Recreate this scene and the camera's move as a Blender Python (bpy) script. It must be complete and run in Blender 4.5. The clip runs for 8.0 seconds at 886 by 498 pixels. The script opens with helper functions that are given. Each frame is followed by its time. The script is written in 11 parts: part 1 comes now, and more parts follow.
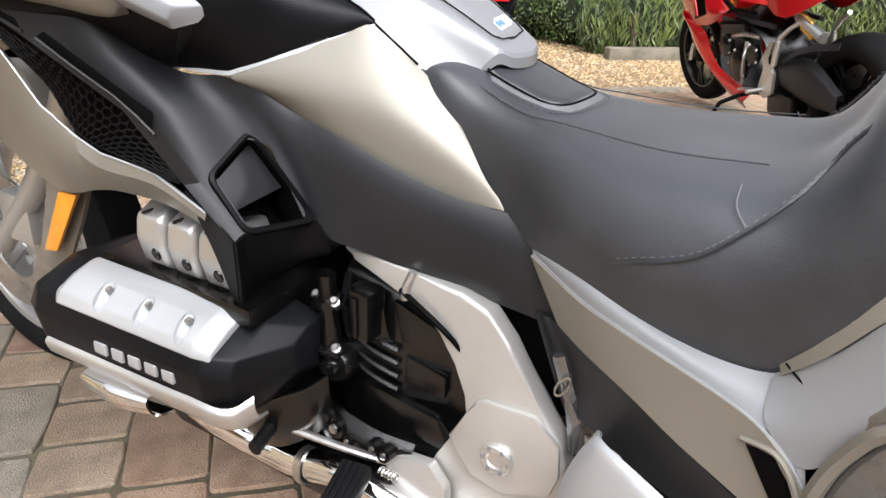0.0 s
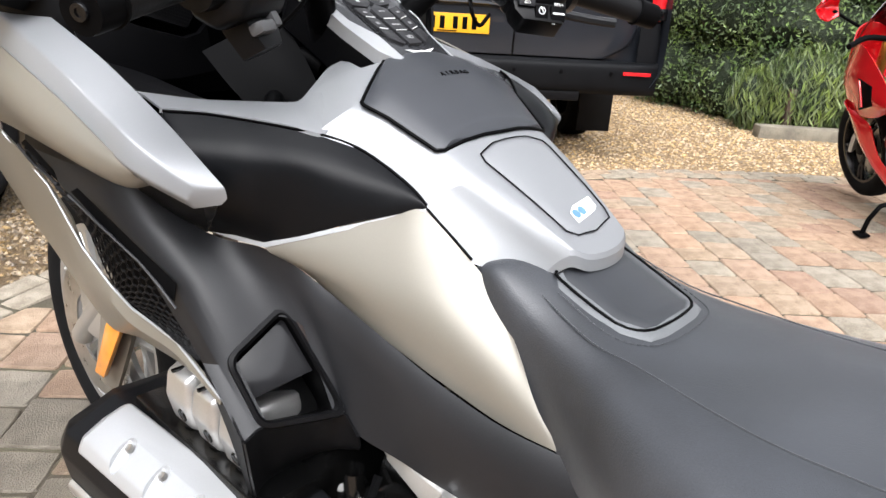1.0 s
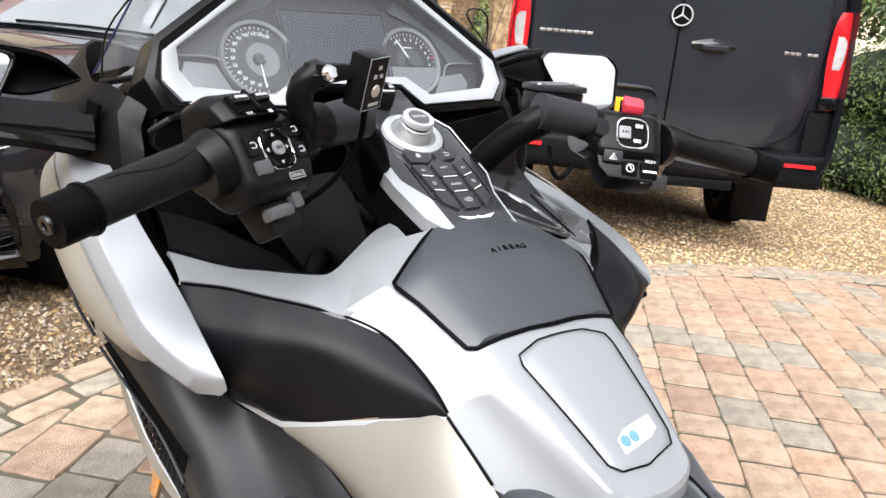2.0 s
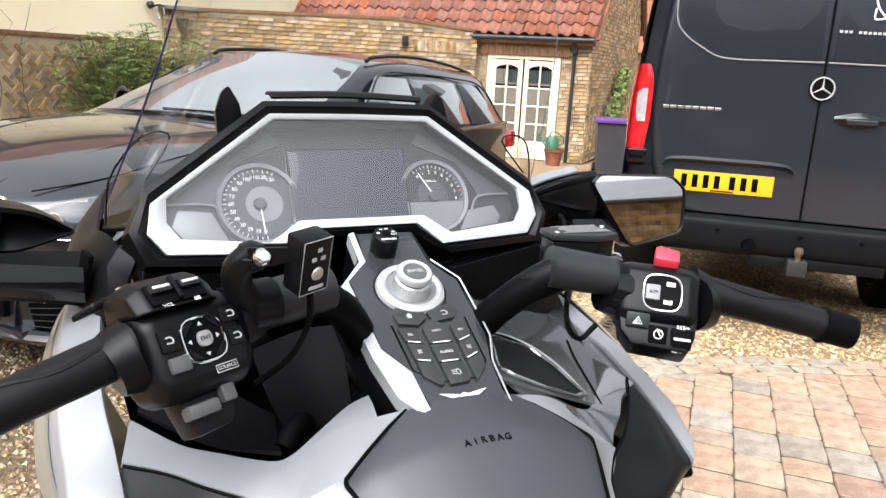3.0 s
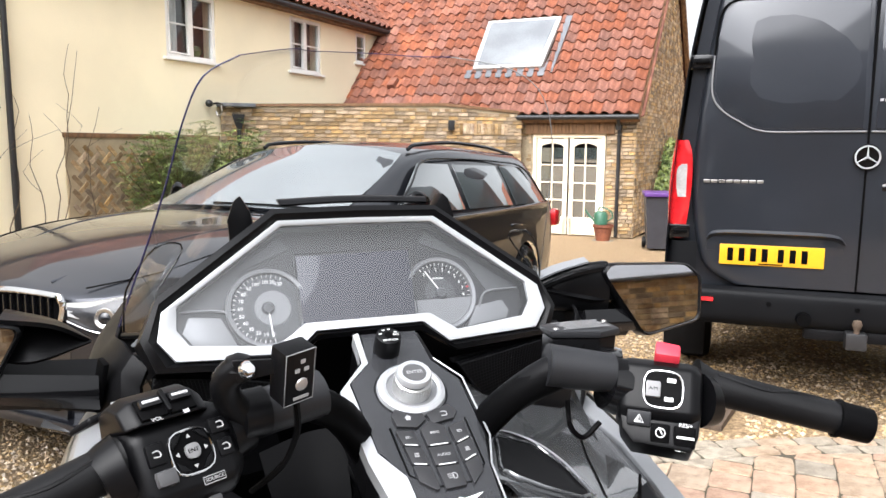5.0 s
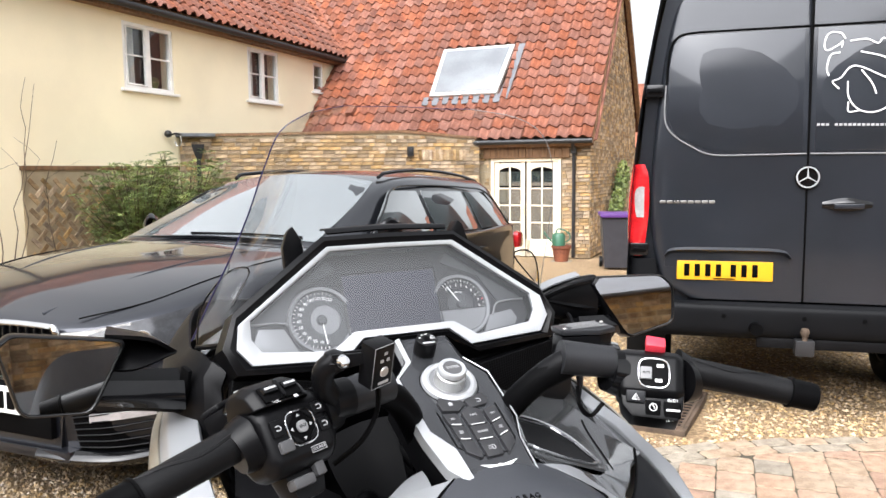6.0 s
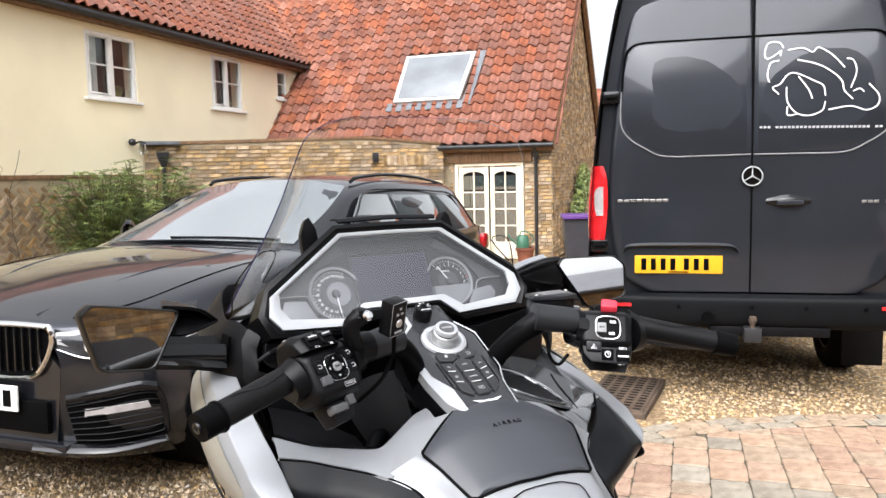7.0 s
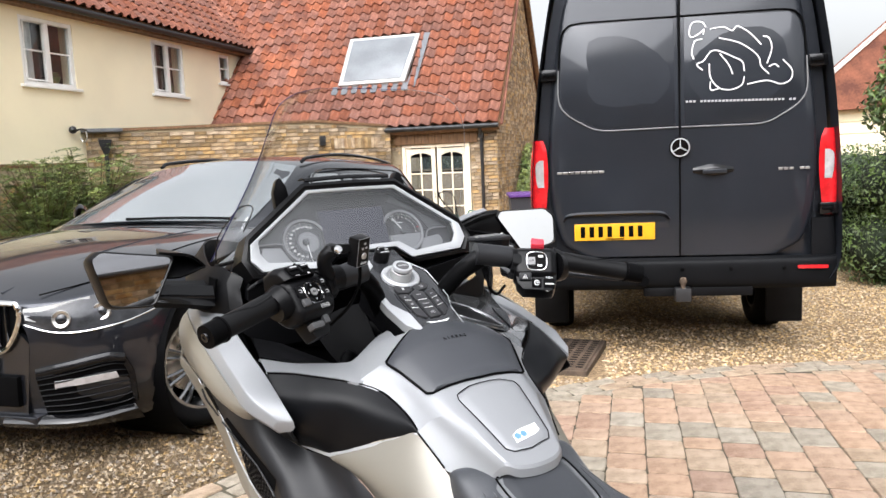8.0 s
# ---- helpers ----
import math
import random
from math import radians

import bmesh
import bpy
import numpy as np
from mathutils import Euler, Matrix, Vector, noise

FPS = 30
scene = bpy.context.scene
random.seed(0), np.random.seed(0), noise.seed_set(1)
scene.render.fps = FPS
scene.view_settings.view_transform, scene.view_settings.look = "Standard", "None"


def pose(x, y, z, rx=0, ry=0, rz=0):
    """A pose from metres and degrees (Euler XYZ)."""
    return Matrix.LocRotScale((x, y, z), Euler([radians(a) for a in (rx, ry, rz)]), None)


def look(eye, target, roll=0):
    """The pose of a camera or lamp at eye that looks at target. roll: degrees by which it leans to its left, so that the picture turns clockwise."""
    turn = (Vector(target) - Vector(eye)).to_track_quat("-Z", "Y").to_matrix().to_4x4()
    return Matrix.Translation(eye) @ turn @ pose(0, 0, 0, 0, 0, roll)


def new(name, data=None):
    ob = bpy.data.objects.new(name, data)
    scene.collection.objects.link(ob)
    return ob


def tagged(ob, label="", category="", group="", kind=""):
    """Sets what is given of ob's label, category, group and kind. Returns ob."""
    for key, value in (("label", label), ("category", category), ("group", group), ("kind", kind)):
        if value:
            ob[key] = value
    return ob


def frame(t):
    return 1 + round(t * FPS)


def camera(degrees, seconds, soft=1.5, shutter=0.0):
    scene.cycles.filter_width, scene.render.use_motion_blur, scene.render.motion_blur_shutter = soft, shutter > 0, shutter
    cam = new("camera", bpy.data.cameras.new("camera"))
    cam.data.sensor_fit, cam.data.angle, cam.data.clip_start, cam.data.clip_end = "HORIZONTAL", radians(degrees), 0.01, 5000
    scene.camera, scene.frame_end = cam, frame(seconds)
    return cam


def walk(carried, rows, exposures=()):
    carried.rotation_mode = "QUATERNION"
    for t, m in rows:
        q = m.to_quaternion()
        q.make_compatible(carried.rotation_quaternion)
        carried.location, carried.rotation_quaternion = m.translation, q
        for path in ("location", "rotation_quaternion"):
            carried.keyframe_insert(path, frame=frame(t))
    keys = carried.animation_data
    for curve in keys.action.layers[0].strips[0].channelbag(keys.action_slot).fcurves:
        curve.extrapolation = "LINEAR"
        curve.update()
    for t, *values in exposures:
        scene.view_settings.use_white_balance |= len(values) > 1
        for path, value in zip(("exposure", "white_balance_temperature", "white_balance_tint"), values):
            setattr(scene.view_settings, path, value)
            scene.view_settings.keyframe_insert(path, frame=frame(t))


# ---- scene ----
cam = camera(61.7, 8.0)
PATH = [
    (0, (-1.198, -4.815, 1.004), (-0.581, -3.094, 0.193), 2.4),
    (0.5, (-1.111, -4.709, 1.073), (-0.655, -2.924, 0.294), 3.3),
    (1, (-1.065, -4.634, 1.126), (-0.779, -2.792, 0.403), 4.0),
    (1.5, (-1.026, -4.588, 1.163), (-0.937, -2.704, 0.498), 4.4),
    (2, (-0.951, -4.501, 1.234), (-1.072, -2.600, 0.625), 4.7),
    (2.2, (-0.916, -4.459, 1.260), (-1.126, -2.560, 0.680), 4.5),
    (3.3, (-0.795, -4.338, 1.338), (-1.381, -2.478, 0.895), 2.5),
    (3.5, (-0.781, -4.326, 1.340), (-1.406, -2.474, 0.919), 2.2),
    (4, (-0.757, -4.301, 1.345), (-1.439, -2.458, 0.976), 1.6),
    (4.5, (-0.754, -4.307, 1.348), (-1.448, -2.459, 1.027), 1.0),
    (5.8, (-0.780, -4.501, 1.372), (-1.361, -2.600, 1.155), -0.5),
    (6, (-0.788, -4.553, 1.373), (-1.345, -2.644, 1.164), -0.6),
    (6.5, (-0.795, -4.681, 1.369), (-1.297, -2.755, 1.174), -0.9),
    (7, (-0.772, -4.790, 1.361), (-1.235, -2.855, 1.165), -1.3),
    (7.5, (-0.730, -4.916, 1.333), (-1.146, -2.971, 1.122), -1.8),
    (8, (-0.731, -5.020, 1.318), (-1.061, -3.063, 1.074), -2.5),
]
walk(cam, [(t, look(eye, target, roll)) for t, eye, target, roll in PATH],
     ((0.0, 0.68), (1.0, 0.80), (2.0, 0.92), (3.5, 1.00), (4.5, 1.02), (6.0, 0.98), (7.0, 0.85), (8.0, 0.70)))

# ---- light: bright overcast sky, one wide soft sun ----
SUN_ELEV, SUN_AZ = 50.0, 188.0
world = bpy.data.worlds.new("sky")
scene.world = world
world.use_nodes = True
wn, wl = world.node_tree.nodes, world.node_tree.links
wn.clear()
sky = wn.new("ShaderNodeTexSky")
sky.sky_type, sky.sun_disc = "NISHITA", False
sky.sun_elevation, sky.sun_rotation = radians(SUN_ELEV), radians(SUN_AZ)
sky.air_density, sky.dust_density, sky.ozone_density = 1.0, 4.0, 1.0
pale = wn.new("ShaderNodeHueSaturation")
pale.inputs["Saturation"].default_value = 0.12
wl.new(sky.outputs["Color"], pale.inputs["Color"])
wtc, wno, wmul = wn.new("ShaderNodeTexCoord"), wn.new("ShaderNodeTexNoise"), wn.new("ShaderNodeMixRGB")
wno.inputs["Scale"].default_value, wno.inputs["Detail"].default_value = 2.5, 5.0
wramp = wn.new("ShaderNodeValToRGB")
wramp.color_ramp.elements[0].position, wramp.color_ramp.elements[0].color = 0.3, (0.80, 0.81, 0.83, 1)
wramp.color_ramp.elements[1].position, wramp.color_ramp.elements[1].color = 0.75, (1, 1, 1, 1)
wl.new(wtc.outputs["Generated"], wno.inputs["Vector"])
wl.new(wno.outputs["Fac"], wramp.inputs["Fac"])
wmul.blend_type, wmul.inputs["Fac"].default_value = "MULTIPLY", 1.0
wl.new(pale.outputs["Color"], wmul.inputs["Color1"])
wl.new(wramp.outputs["Color"], wmul.inputs["Color2"])
bg, wo = wn.new("ShaderNodeBackground"), wn.new("ShaderNodeOutputWorld")
bg.inputs["Strength"].default_value = 0.15
# an overcast sky is brightest overhead
wsep, wup, wlift = wn.new("ShaderNodeSeparateXYZ"), wn.new("ShaderNodeMapRange"), wn.new("ShaderNodeVectorMath")
wup.inputs["From Min"].default_value, wup.inputs["From Max"].default_value = 0.0, 1.0
wup.inputs["To Min"].default_value, wup.inputs["To Max"].default_value = 0.95, 1.9
wlift.operation = "SCALE"
wl.new(wtc.outputs["Generated"], wsep.inputs["Vector"])
wl.new(wsep.outputs["Z"], wup.inputs["Value"])
wl.new(wmul.outputs["Color"], wlift.inputs[0])
wl.new(wup.outputs["Result"], wlift.inputs["Scale"])
wl.new(wlift.outputs["Vector"], bg.inputs["Color"])
wl.new(bg.outputs["Background"], wo.inputs["Surface"])
sun = new("sun", bpy.data.lights.new("sun", "SUN"))
sun.data.energy, sun.data.angle, sun.data.color = 3.2, radians(70), (0.955, 0.965, 1.03)
az, el = radians(SUN_AZ), radians(SUN_ELEV)
sun.matrix_world = look((0, 0, 20), (0 - 20 * math.sin(az) * math.cos(el), -20 * math.cos(az) * math.cos(el), 20 - 20 * math.sin(el)))


# ---- materials ----
def mat(name, col, rough=0.5, metal=0.0, var=0.12, scale=6.0, fine=120.0, bump=0.0, coat=0.0, col2=None, rnd=0.0,
        rvar=0.08, spec=0.5, stops=(0.35, 0.65), island=False, trans=0.0, ior=1.45, emit=0.0, stretch=(1, 1, 1), coat_rough=0.05, fine_amt=0.35, coat_ior=1.5):
    """A node material: colour at two scales of noise, uneven roughness, fine relief; rnd varies piece from piece."""
    m = bpy.data.materials.new(name)
    m.use_nodes = True
    nt = m.node_tree
    b = nt.nodes["Principled BSDF"]
    c2 = col2 or tuple(min(1, c * (1 + var)) for c in col)
    c1 = col if col2 else tuple(c * (1 - var) for c in col)
    tc, mp = nt.nodes.new("ShaderNodeTexCoord"), nt.nodes.new("ShaderNodeMapping")
    mp.inputs["Scale"].default_value = stretch
    nt.links.new(tc.outputs["Object"], mp.inputs["Vector"])
    n1, n2 = nt.nodes.new("ShaderNodeTexNoise"), nt.nodes.new("ShaderNodeTexNoise")
    n1.inputs["Scale"].default_value, n1.inputs["Detail"].default_value = scale, 6
    n2.inputs["Scale"].default_value, n2.inputs["Detail"].default_value = fine, 3
    for n in (n1, n2):
        nt.links.new(mp.outputs["Vector"], n.inputs["Vector"])
    mix = nt.nodes.new("ShaderNodeMath")
    mix.operation = "MULTIPLY_ADD"
    mix.inputs[1].default_value = fine_amt
    nt.links.new(n2.outputs["Fac"], mix.inputs[0])
    sub = nt.nodes.new("ShaderNodeMath")
    sub.operation = "SUBTRACT"
    sub.inputs[1].default_value = fine_amt / 2
    nt.links.new(n1.outputs["Fac"], sub.inputs[0])
    nt.links.new(sub.outputs[0], mix.inputs[2])
    ramp = nt.nodes.new("ShaderNodeValToRGB")
    ramp.color_ramp.elements[0].position, ramp.color_ramp.elements[0].color = stops[0], (*c1, 1)
    ramp.color_ramp.elements[1].position, ramp.color_ramp.elements[1].color = stops[1], (*c2, 1)
    nt.links.new(mix.outputs[0], ramp.inputs["Fac"])
    out = ramp.outputs["Color"]
    if rnd or island:
        hsv = nt.nodes.new("ShaderNodeHueSaturation")
        src = nt.nodes.new("ShaderNodeNewGeometry").outputs["Random Per Island"] if island else nt.nodes.new("ShaderNodeObjectInfo").outputs["Random"]
        mr = nt.nodes.new("ShaderNodeMapRange")
        mr.inputs["To Min"].default_value, mr.inputs["To Max"].default_value = 1 - rnd, 1 + rnd
        nt.links.new(src, mr.inputs["Value"])
        nt.links.new(mr.outputs["Result"], hsv.inputs["Value"])
        wob = nt.nodes.new("ShaderNodeMath")
        wob.operation = "MULTIPLY"
        wob.inputs[1].default_value = 7.31
        fr = nt.nodes.new("ShaderNodeMath")
        fr.operation = "FRACT"
        nt.links.new(src, wob.inputs[0])
        nt.links.new(wob.outputs[0], fr.inputs[0])
        ms = nt.nodes.new("ShaderNodeMapRange")
        ms.inputs["To Min"].default_value, ms.inputs["To Max"].default_value = 1 - rnd * 0.6, 1 + rnd * 0.4
        nt.links.new(fr.outputs[0], ms.inputs["Value"])
        nt.links.new(ms.outputs["Result"], hsv.inputs["Saturation"])
        nt.links.new(out, hsv.inputs["Color"])
        out = hsv.outputs["Color"]
    nt.links.new(out, b.inputs["Base Color"])
    rr = nt.nodes.new("ShaderNodeMapRange")
    rr.inputs["To Min"].default_value, rr.inputs["To Max"].default_value = max(0.0, rough - rvar), min(1, rough + rvar)
    nt.links.new(n1.outputs["Fac"], rr.inputs["Value"])
    nt.links.new(rr.outputs["Result"], b.inputs["Roughness"])
    b.inputs["Metallic"].default_value = metal
    b.inputs["Specular IOR Level"].default_value = spec
    b.inputs["Coat Weight"].default_value = coat
    b.inputs["Coat Roughness"].default_value = coat_rough
    b.inputs["Coat IOR"].default_value = coat_ior
    b.inputs["Transmission Weight"].default_value = trans
    b.inputs["IOR"].default_value = ior
    if emit:
        b.inputs["Emission Strength"].default_value = emit
        b.inputs["Emission Color"].default_value = (*col, 1)
    if bump:
        bp = nt.nodes.new("ShaderNodeBump")
        bp.inputs["Strength"].default_value, bp.inputs["Distance"].default_value = 1.0, bump
        nt.links.new(n2.outputs["Fac"], bp.inputs["Height"])
        nt.links.new(bp.outputs["Normal"], b.inputs["Normal"])
    return m


M = {}
M["silver"] = mat("silver_paint", (0.222, 0.228, 0.238), 0.46, 0.30, 0.04, 3, 900, coat=0.25, rvar=0.03)
M["titan"] = mat("champagne_paint", (0.212, 0.198, 0.168), 0.48, 0.4, 0.05, 3, 900, coat=0.25, rvar=0.03)
M["gloss_grey"] = mat("dark_grey_and_dim_silver_gloss", (0.13, 0.135, 0.14), 0.20, 0.7, 0.05, 3, 700, coat=1.0, rvar=0.03, coat_ior=1.8)
M["matt_black"] = mat("matt_black_plastic", (0.0042, 0.0042, 0.0047), 0.44, 0, 0.2, 8, 500, bump=0.0001, rvar=0.1, spec=0.12)
M["grey_plastic"] = mat("charcoal_plastic", (0.015, 0.0155, 0.0172), 0.44, 0, 0.18, 6, 600, bump=9e-05, rvar=0.1, spec=0.30)
M["black"] = mat("black_plastic", (0.002, 0.002, 0.0022), 0.5, 0, 0.2, 8, 300, rvar=0.1, spec=0.04)
M["gloss_black"] = mat("gloss_black_plastic", (0.004, 0.004, 0.0045), 0.12, 0, 0.1, 8, 300, coat=0.4, rvar=0.03, spec=0.2)
M["knee"] = mat("satin_black_panel", (0.0045, 0.0048, 0.0056), 0.36, 0, 0.2, 7, 500, bump=0.00005, rvar=0.1, spec=0.14)
M["smoked"] = mat("smoked_plastic", (0.012, 0.012, 0.013), 0.14, 0, 0.1, 8, 300, rvar=0.03, spec=0.18)
M["rubber"] = mat("black_rubber", (0.0042, 0.0042, 0.0046), 0.48, 0, 0.2, 14, 300, bump=0.00015, spec=0.20)
M["tyre"] = mat("tyre_rubber", (0.006, 0.006, 0.0064), 0.75, 0, 0.25, 9, 200, bump=0.0006, spec=0.1)
M["leather"] = mat("seat_vinyl", (0.025, 0.0275, 0.0325), 0.46, 0, 0.42, 5, 650, bump=0.0003, rvar=0.10, spec=0.7)
M["leather_b"] = mat("smooth_seat_vinyl", (0.022, 0.024, 0.028), 0.46, 0, 0.14, 9, 650, bump=0.0003, rvar=0.07)
M["piping"] = mat("grey_piping", (0.11, 0.115, 0.12), 0.5, 0, 0.1, 20, 500)
M["alu"] = mat("cast_aluminium", (0.55, 0.55, 0.54), 0.38, 0.85, 0.07, 7, 400, bump=0.0002, rvar=0.08)
M["frame_alu"] = mat("painted_alloy_frame", (0.44, 0.432, 0.412), 0.36, 0.55, 0.06, 6, 500, bump=0.0002, coat=0.2)
M["white_alu"] = mat("satin_silver_cover", (0.40, 0.41, 0.42), 0.36, 0.45, 0.04, 6, 500, bump=0.0001)
M["chrome"] = mat("chrome", (0.75, 0.75, 0.75), 0.08, 1.0, 0.04, 12, 200, rvar=0.05)
M["steel"] = mat("bare_steel", (0.45, 0.44, 0.42), 0.3, 0.95, 0.15, 25, 300, rvar=0.12)
M["engine"] = mat("black_engine_paint", (0.0025, 0.0025, 0.0025), 0.22, 0.0, 0.25, 12, 350, bump=0.0004, rvar=0.12, spec=0.6)
M["amber"] = mat("amber_lens", (0.75, 0.27, 0.015), 0.2, 0, 0.12, 40, 160, coat=0.6)
M["red_lens"] = mat("red_lens", (0.50, 0.012, 0.016), 0.14, 0, 0.25, 18, 90, coat=0.8)
M["clear_lens"] = mat("clear_lens", (0.42, 0.40, 0.40), 0.12, 0.25, 0.15, 25, 90, coat=0.8)
M["glass"] = mat("clear_glass", (0.92, 0.95, 0.95), 0.0, 0, 0.01, 3, 60, rvar=0.0, trans=1.0, ior=1.45)
M["cover_glass"] = mat("instrument_glass", (0.92, 0.94, 0.95), 0.0, 0, 0.01, 3, 60, rvar=0.0, trans=1.0, ior=1.36)
M["lamp_dark"] = mat("lamp_cover", (0.016, 0.017, 0.019), 0.12, 0.3, 0.2, 18, 90, coat=0.25)
M["screen_edge"] = mat("screen_edge", (0.02, 0.02, 0.07), 0.15, 0, 0.2, 10, 60)
M["mirror"] = mat("mirror_glass", (0.88, 0.88, 0.88), 0.02, 1.0, 0.01, 5, 50, rvar=0.0)
M["white_print"] = mat("white_print", (0.72, 0.72, 0.71), 0.5, 0, 0.05, 30, 300)
M["grey_print"] = mat("grey_print", (0.17, 0.17, 0.172), 0.5, 0, 0.05, 30, 300)
M["red_btn"] = mat("red_switch", (0.52, 0.03, 0.05), 0.4, 0, 0.08, 30, 300)
M["soft_print"] = mat("grey_white_print", (0.34, 0.34, 0.345), 0.5, 0, 0.05, 30, 300)
M["dark_key"] = mat("dark_grey_key", (0.055, 0.055, 0.057), 0.5, 0, 0.08, 30, 300)
M["lcd"] = mat("dark_screen", (0.030, 0.030, 0.042), 0.06, 0, 0.08, 5, 80, rvar=0.02)
# paler than the dark face: sky reflection put into the colour
M["dial"] = mat("sky_pale_dial_face", (0.060, 0.062, 0.066), 0.4, 0.2, 0.06, 10, 200)
M["dial_dark"] = mat("dark_dial_face", (0.018, 0.018, 0.020), 0.35, 0, 0.06, 10, 200)
M["switch_black"] = mat("satin_black_plastic", (0.003, 0.003, 0.0034), 0.33, 0, 0.2, 9, 700, bump=0.00006, rvar=0.08, spec=0.15)
M["gunmetal"] = mat("gunmetal_gloss", (0.030, 0.031, 0.034), 0.22, 0.35, 0.08, 4, 700, coat=0.5, rvar=0.03)
M["key_grey"] = mat("charcoal_key", (0.020, 0.020, 0.0215), 0.42, 0, 0.1, 20, 500, rvar=0.05, spec=0.4)
M["dial_ring"] = mat("pale_dial_metal", (0.20, 0.203, 0.21), 0.35, 0.35, 0.06, 10, 200)
M["van"] = mat("dark_grey_van_paint", (0.0165, 0.0188, 0.0235), 0.30, 0.2, 0.10, 2, 500, coat=0.75, rvar=0.06, coat_rough=0.08, spec=0.15)
M["van_plastic"] = mat("dark_bumper_plastic", (0.0045, 0.0048, 0.0055), 0.5, 0, 0.12, 5, 300, bump=0.0003, spec=0.10)
M["car"] = mat("dark_metallic_car_paint", (0.024, 0.026, 0.033), 0.36, 0.85, 0.10, 2, 700, coat=1.0, rvar=0.03, coat_rough=0.02, spec=0.2, coat_ior=1.5)
M["car_glass"] = mat("car_glass", (0.045, 0.055, 0.055), 0.03, 0, 0.1, 2, 60, coat=1.0, spec=1.0, rvar=0.01, coat_ior=3.0, coat_rough=0.02)
# lighter copy of car_glass: sky brightness and pale headliner put into its colour
M["car_screen"] = mat("sky_pale_windscreen", (0.13, 0.15, 0.155), 0.03, 0, 0.12, 2, 60, coat=1.0, spec=1.0, rvar=0.01, coat_ior=5.0, coat_rough=0.02)
M["lamp_clear"] = mat("clear_headlamp", (0.030, 0.031, 0.034), 0.14, 0.2, 0.3, 16, 90, coat=0.2, spec=0.25)
M["pad"] = mat("bluish_grey_soft_cover", (0.030, 0.032, 0.037), 0.40, 0, 0.12, 5, 700, bump=6e-05, rvar=0.06, spec=0.55)
M["fern"] = mat("fern_leaf", (0.045, 0.074, 0.024), 0.55, 0, 0.2, 3, 40, col2=(0.145, 0.185, 0.05), rnd=0.4, island=True)
M["yellow"] = mat("yellow_plate", (0.62, 0.31, 0.010), 0.35, 0, 0.05, 20, 200, coat=0.3)
M["white_paint"] = mat("white_paint", (0.78, 0.77, 0.74), 0.4, 0, 0.05, 6, 200)
M["render"] = mat("cream_render", (0.83, 0.745, 0.54), 0.85, 0, 0.05, 0.8, 60, bump=0.002)
M["timber"] = mat("weathered_brown_timber", (0.16, 0.085, 0.04), 0.75, 0, 0.3, 3, 60, bump=0.001, stretch=(6, 6, 0.6))
M["cream_paint"] = mat("cream_door_paint", (0.76, 0.66, 0.50), 0.45, 0, 0.06, 5, 200)
M["mortar"] = mat("lime_mortar", (0.30, 0.24, 0.155), 0.9, 0, 0.2, 3, 90, bump=0.003)
M["brick"] = mat("yellow_brick", (0.17, 0.100, 0.052), 0.88, 0, 0.2, 5, 45, bump=0.006, col2=(0.42, 0.30, 0.165), rnd=0.46)
M["brick_i"] = mat("yellow_brick_rest", (0.17, 0.100, 0.052), 0.88, 0, 0.2, 5, 45, bump=0.006, col2=(0.42, 0.30, 0.165), rnd=0.46, island=True)
M["tile"] = mat("clay_pantile", (0.105, 0.034, 0.020), 0.85, 0, 0.2, 2.2, 22, bump=0.003, col2=(0.255, 0.090, 0.048), rnd=0.24)
M["tile_i"] = mat("clay_pantile_rest", (0.105, 0.034, 0.020), 0.85, 0, 0.2, 2.2, 22, bump=0.003, col2=(0.255, 0.090, 0.048), rnd=0.24, island=True)
M["slate"] = mat("grey_slate", (0.060, 0.062, 0.070), 0.6, 0, 0.3, 2, 40, bump=0.002)
M["sky_glass"] = mat("roof_window_glass", (0.15, 0.16, 0.17), 0.16, 0, 0.15, 1.5, 30, spec=0.6)
M["lead"] = mat("lead_flashing", (0.11, 0.115, 0.125), 0.6, 0.2, 0.2, 6, 60)
M["grey_frame"] = mat("weathered_pale_grey_frame", (0.40, 0.39, 0.38), 0.5, 0.1, 0.12, 4, 60)
M["iron"] = mat("black_iron", (0.016, 0.016, 0.017), 0.4, 0, 0.2, 9, 90)
M["gravel"] = mat("gravel_bed", (0.13, 0.082, 0.040), 0.9, 0, 0.4, 40, 160, bump=0.010, col2=(0.36, 0.25, 0.14), fine_amt=0.8)
M["stone"] = mat("gravel_stones", (0.24, 0.155, 0.075), 0.8, 0, 0.2, 30, 160, col2=(0.50, 0.365, 0.205), rnd=0.5, island=True)
M["joint"] = mat("mossy_joint_sand", (0.055, 0.045, 0.032), 0.95, 0, 0.3, 5, 120, bump=0.004, col2=(0.080, 0.072, 0.045))
M["paver"] = mat("paving_block", (0.26, 0.168, 0.112), 0.78, 0, 0.15, 20, 240, bump=0.006, col2=(0.41, 0.285, 0.20), rnd=0.10, fine_amt=0.7, rvar=0.15)
M["paver_grey"] = mat("grey_paving_block", (0.20, 0.170, 0.130), 0.78, 0, 0.15, 20, 240, bump=0.006, col2=(0.33, 0.288, 0.228), rnd=0.12, fine_amt=0.7, rvar=0.15)
M["paver_rest"] = mat("paving_block_rest", (0.33, 0.23, 0.165), 0.72, 0, 0.15, 7, 170, bump=0.0025, col2=(0.50, 0.37, 0.275), rnd=0.28, island=True)
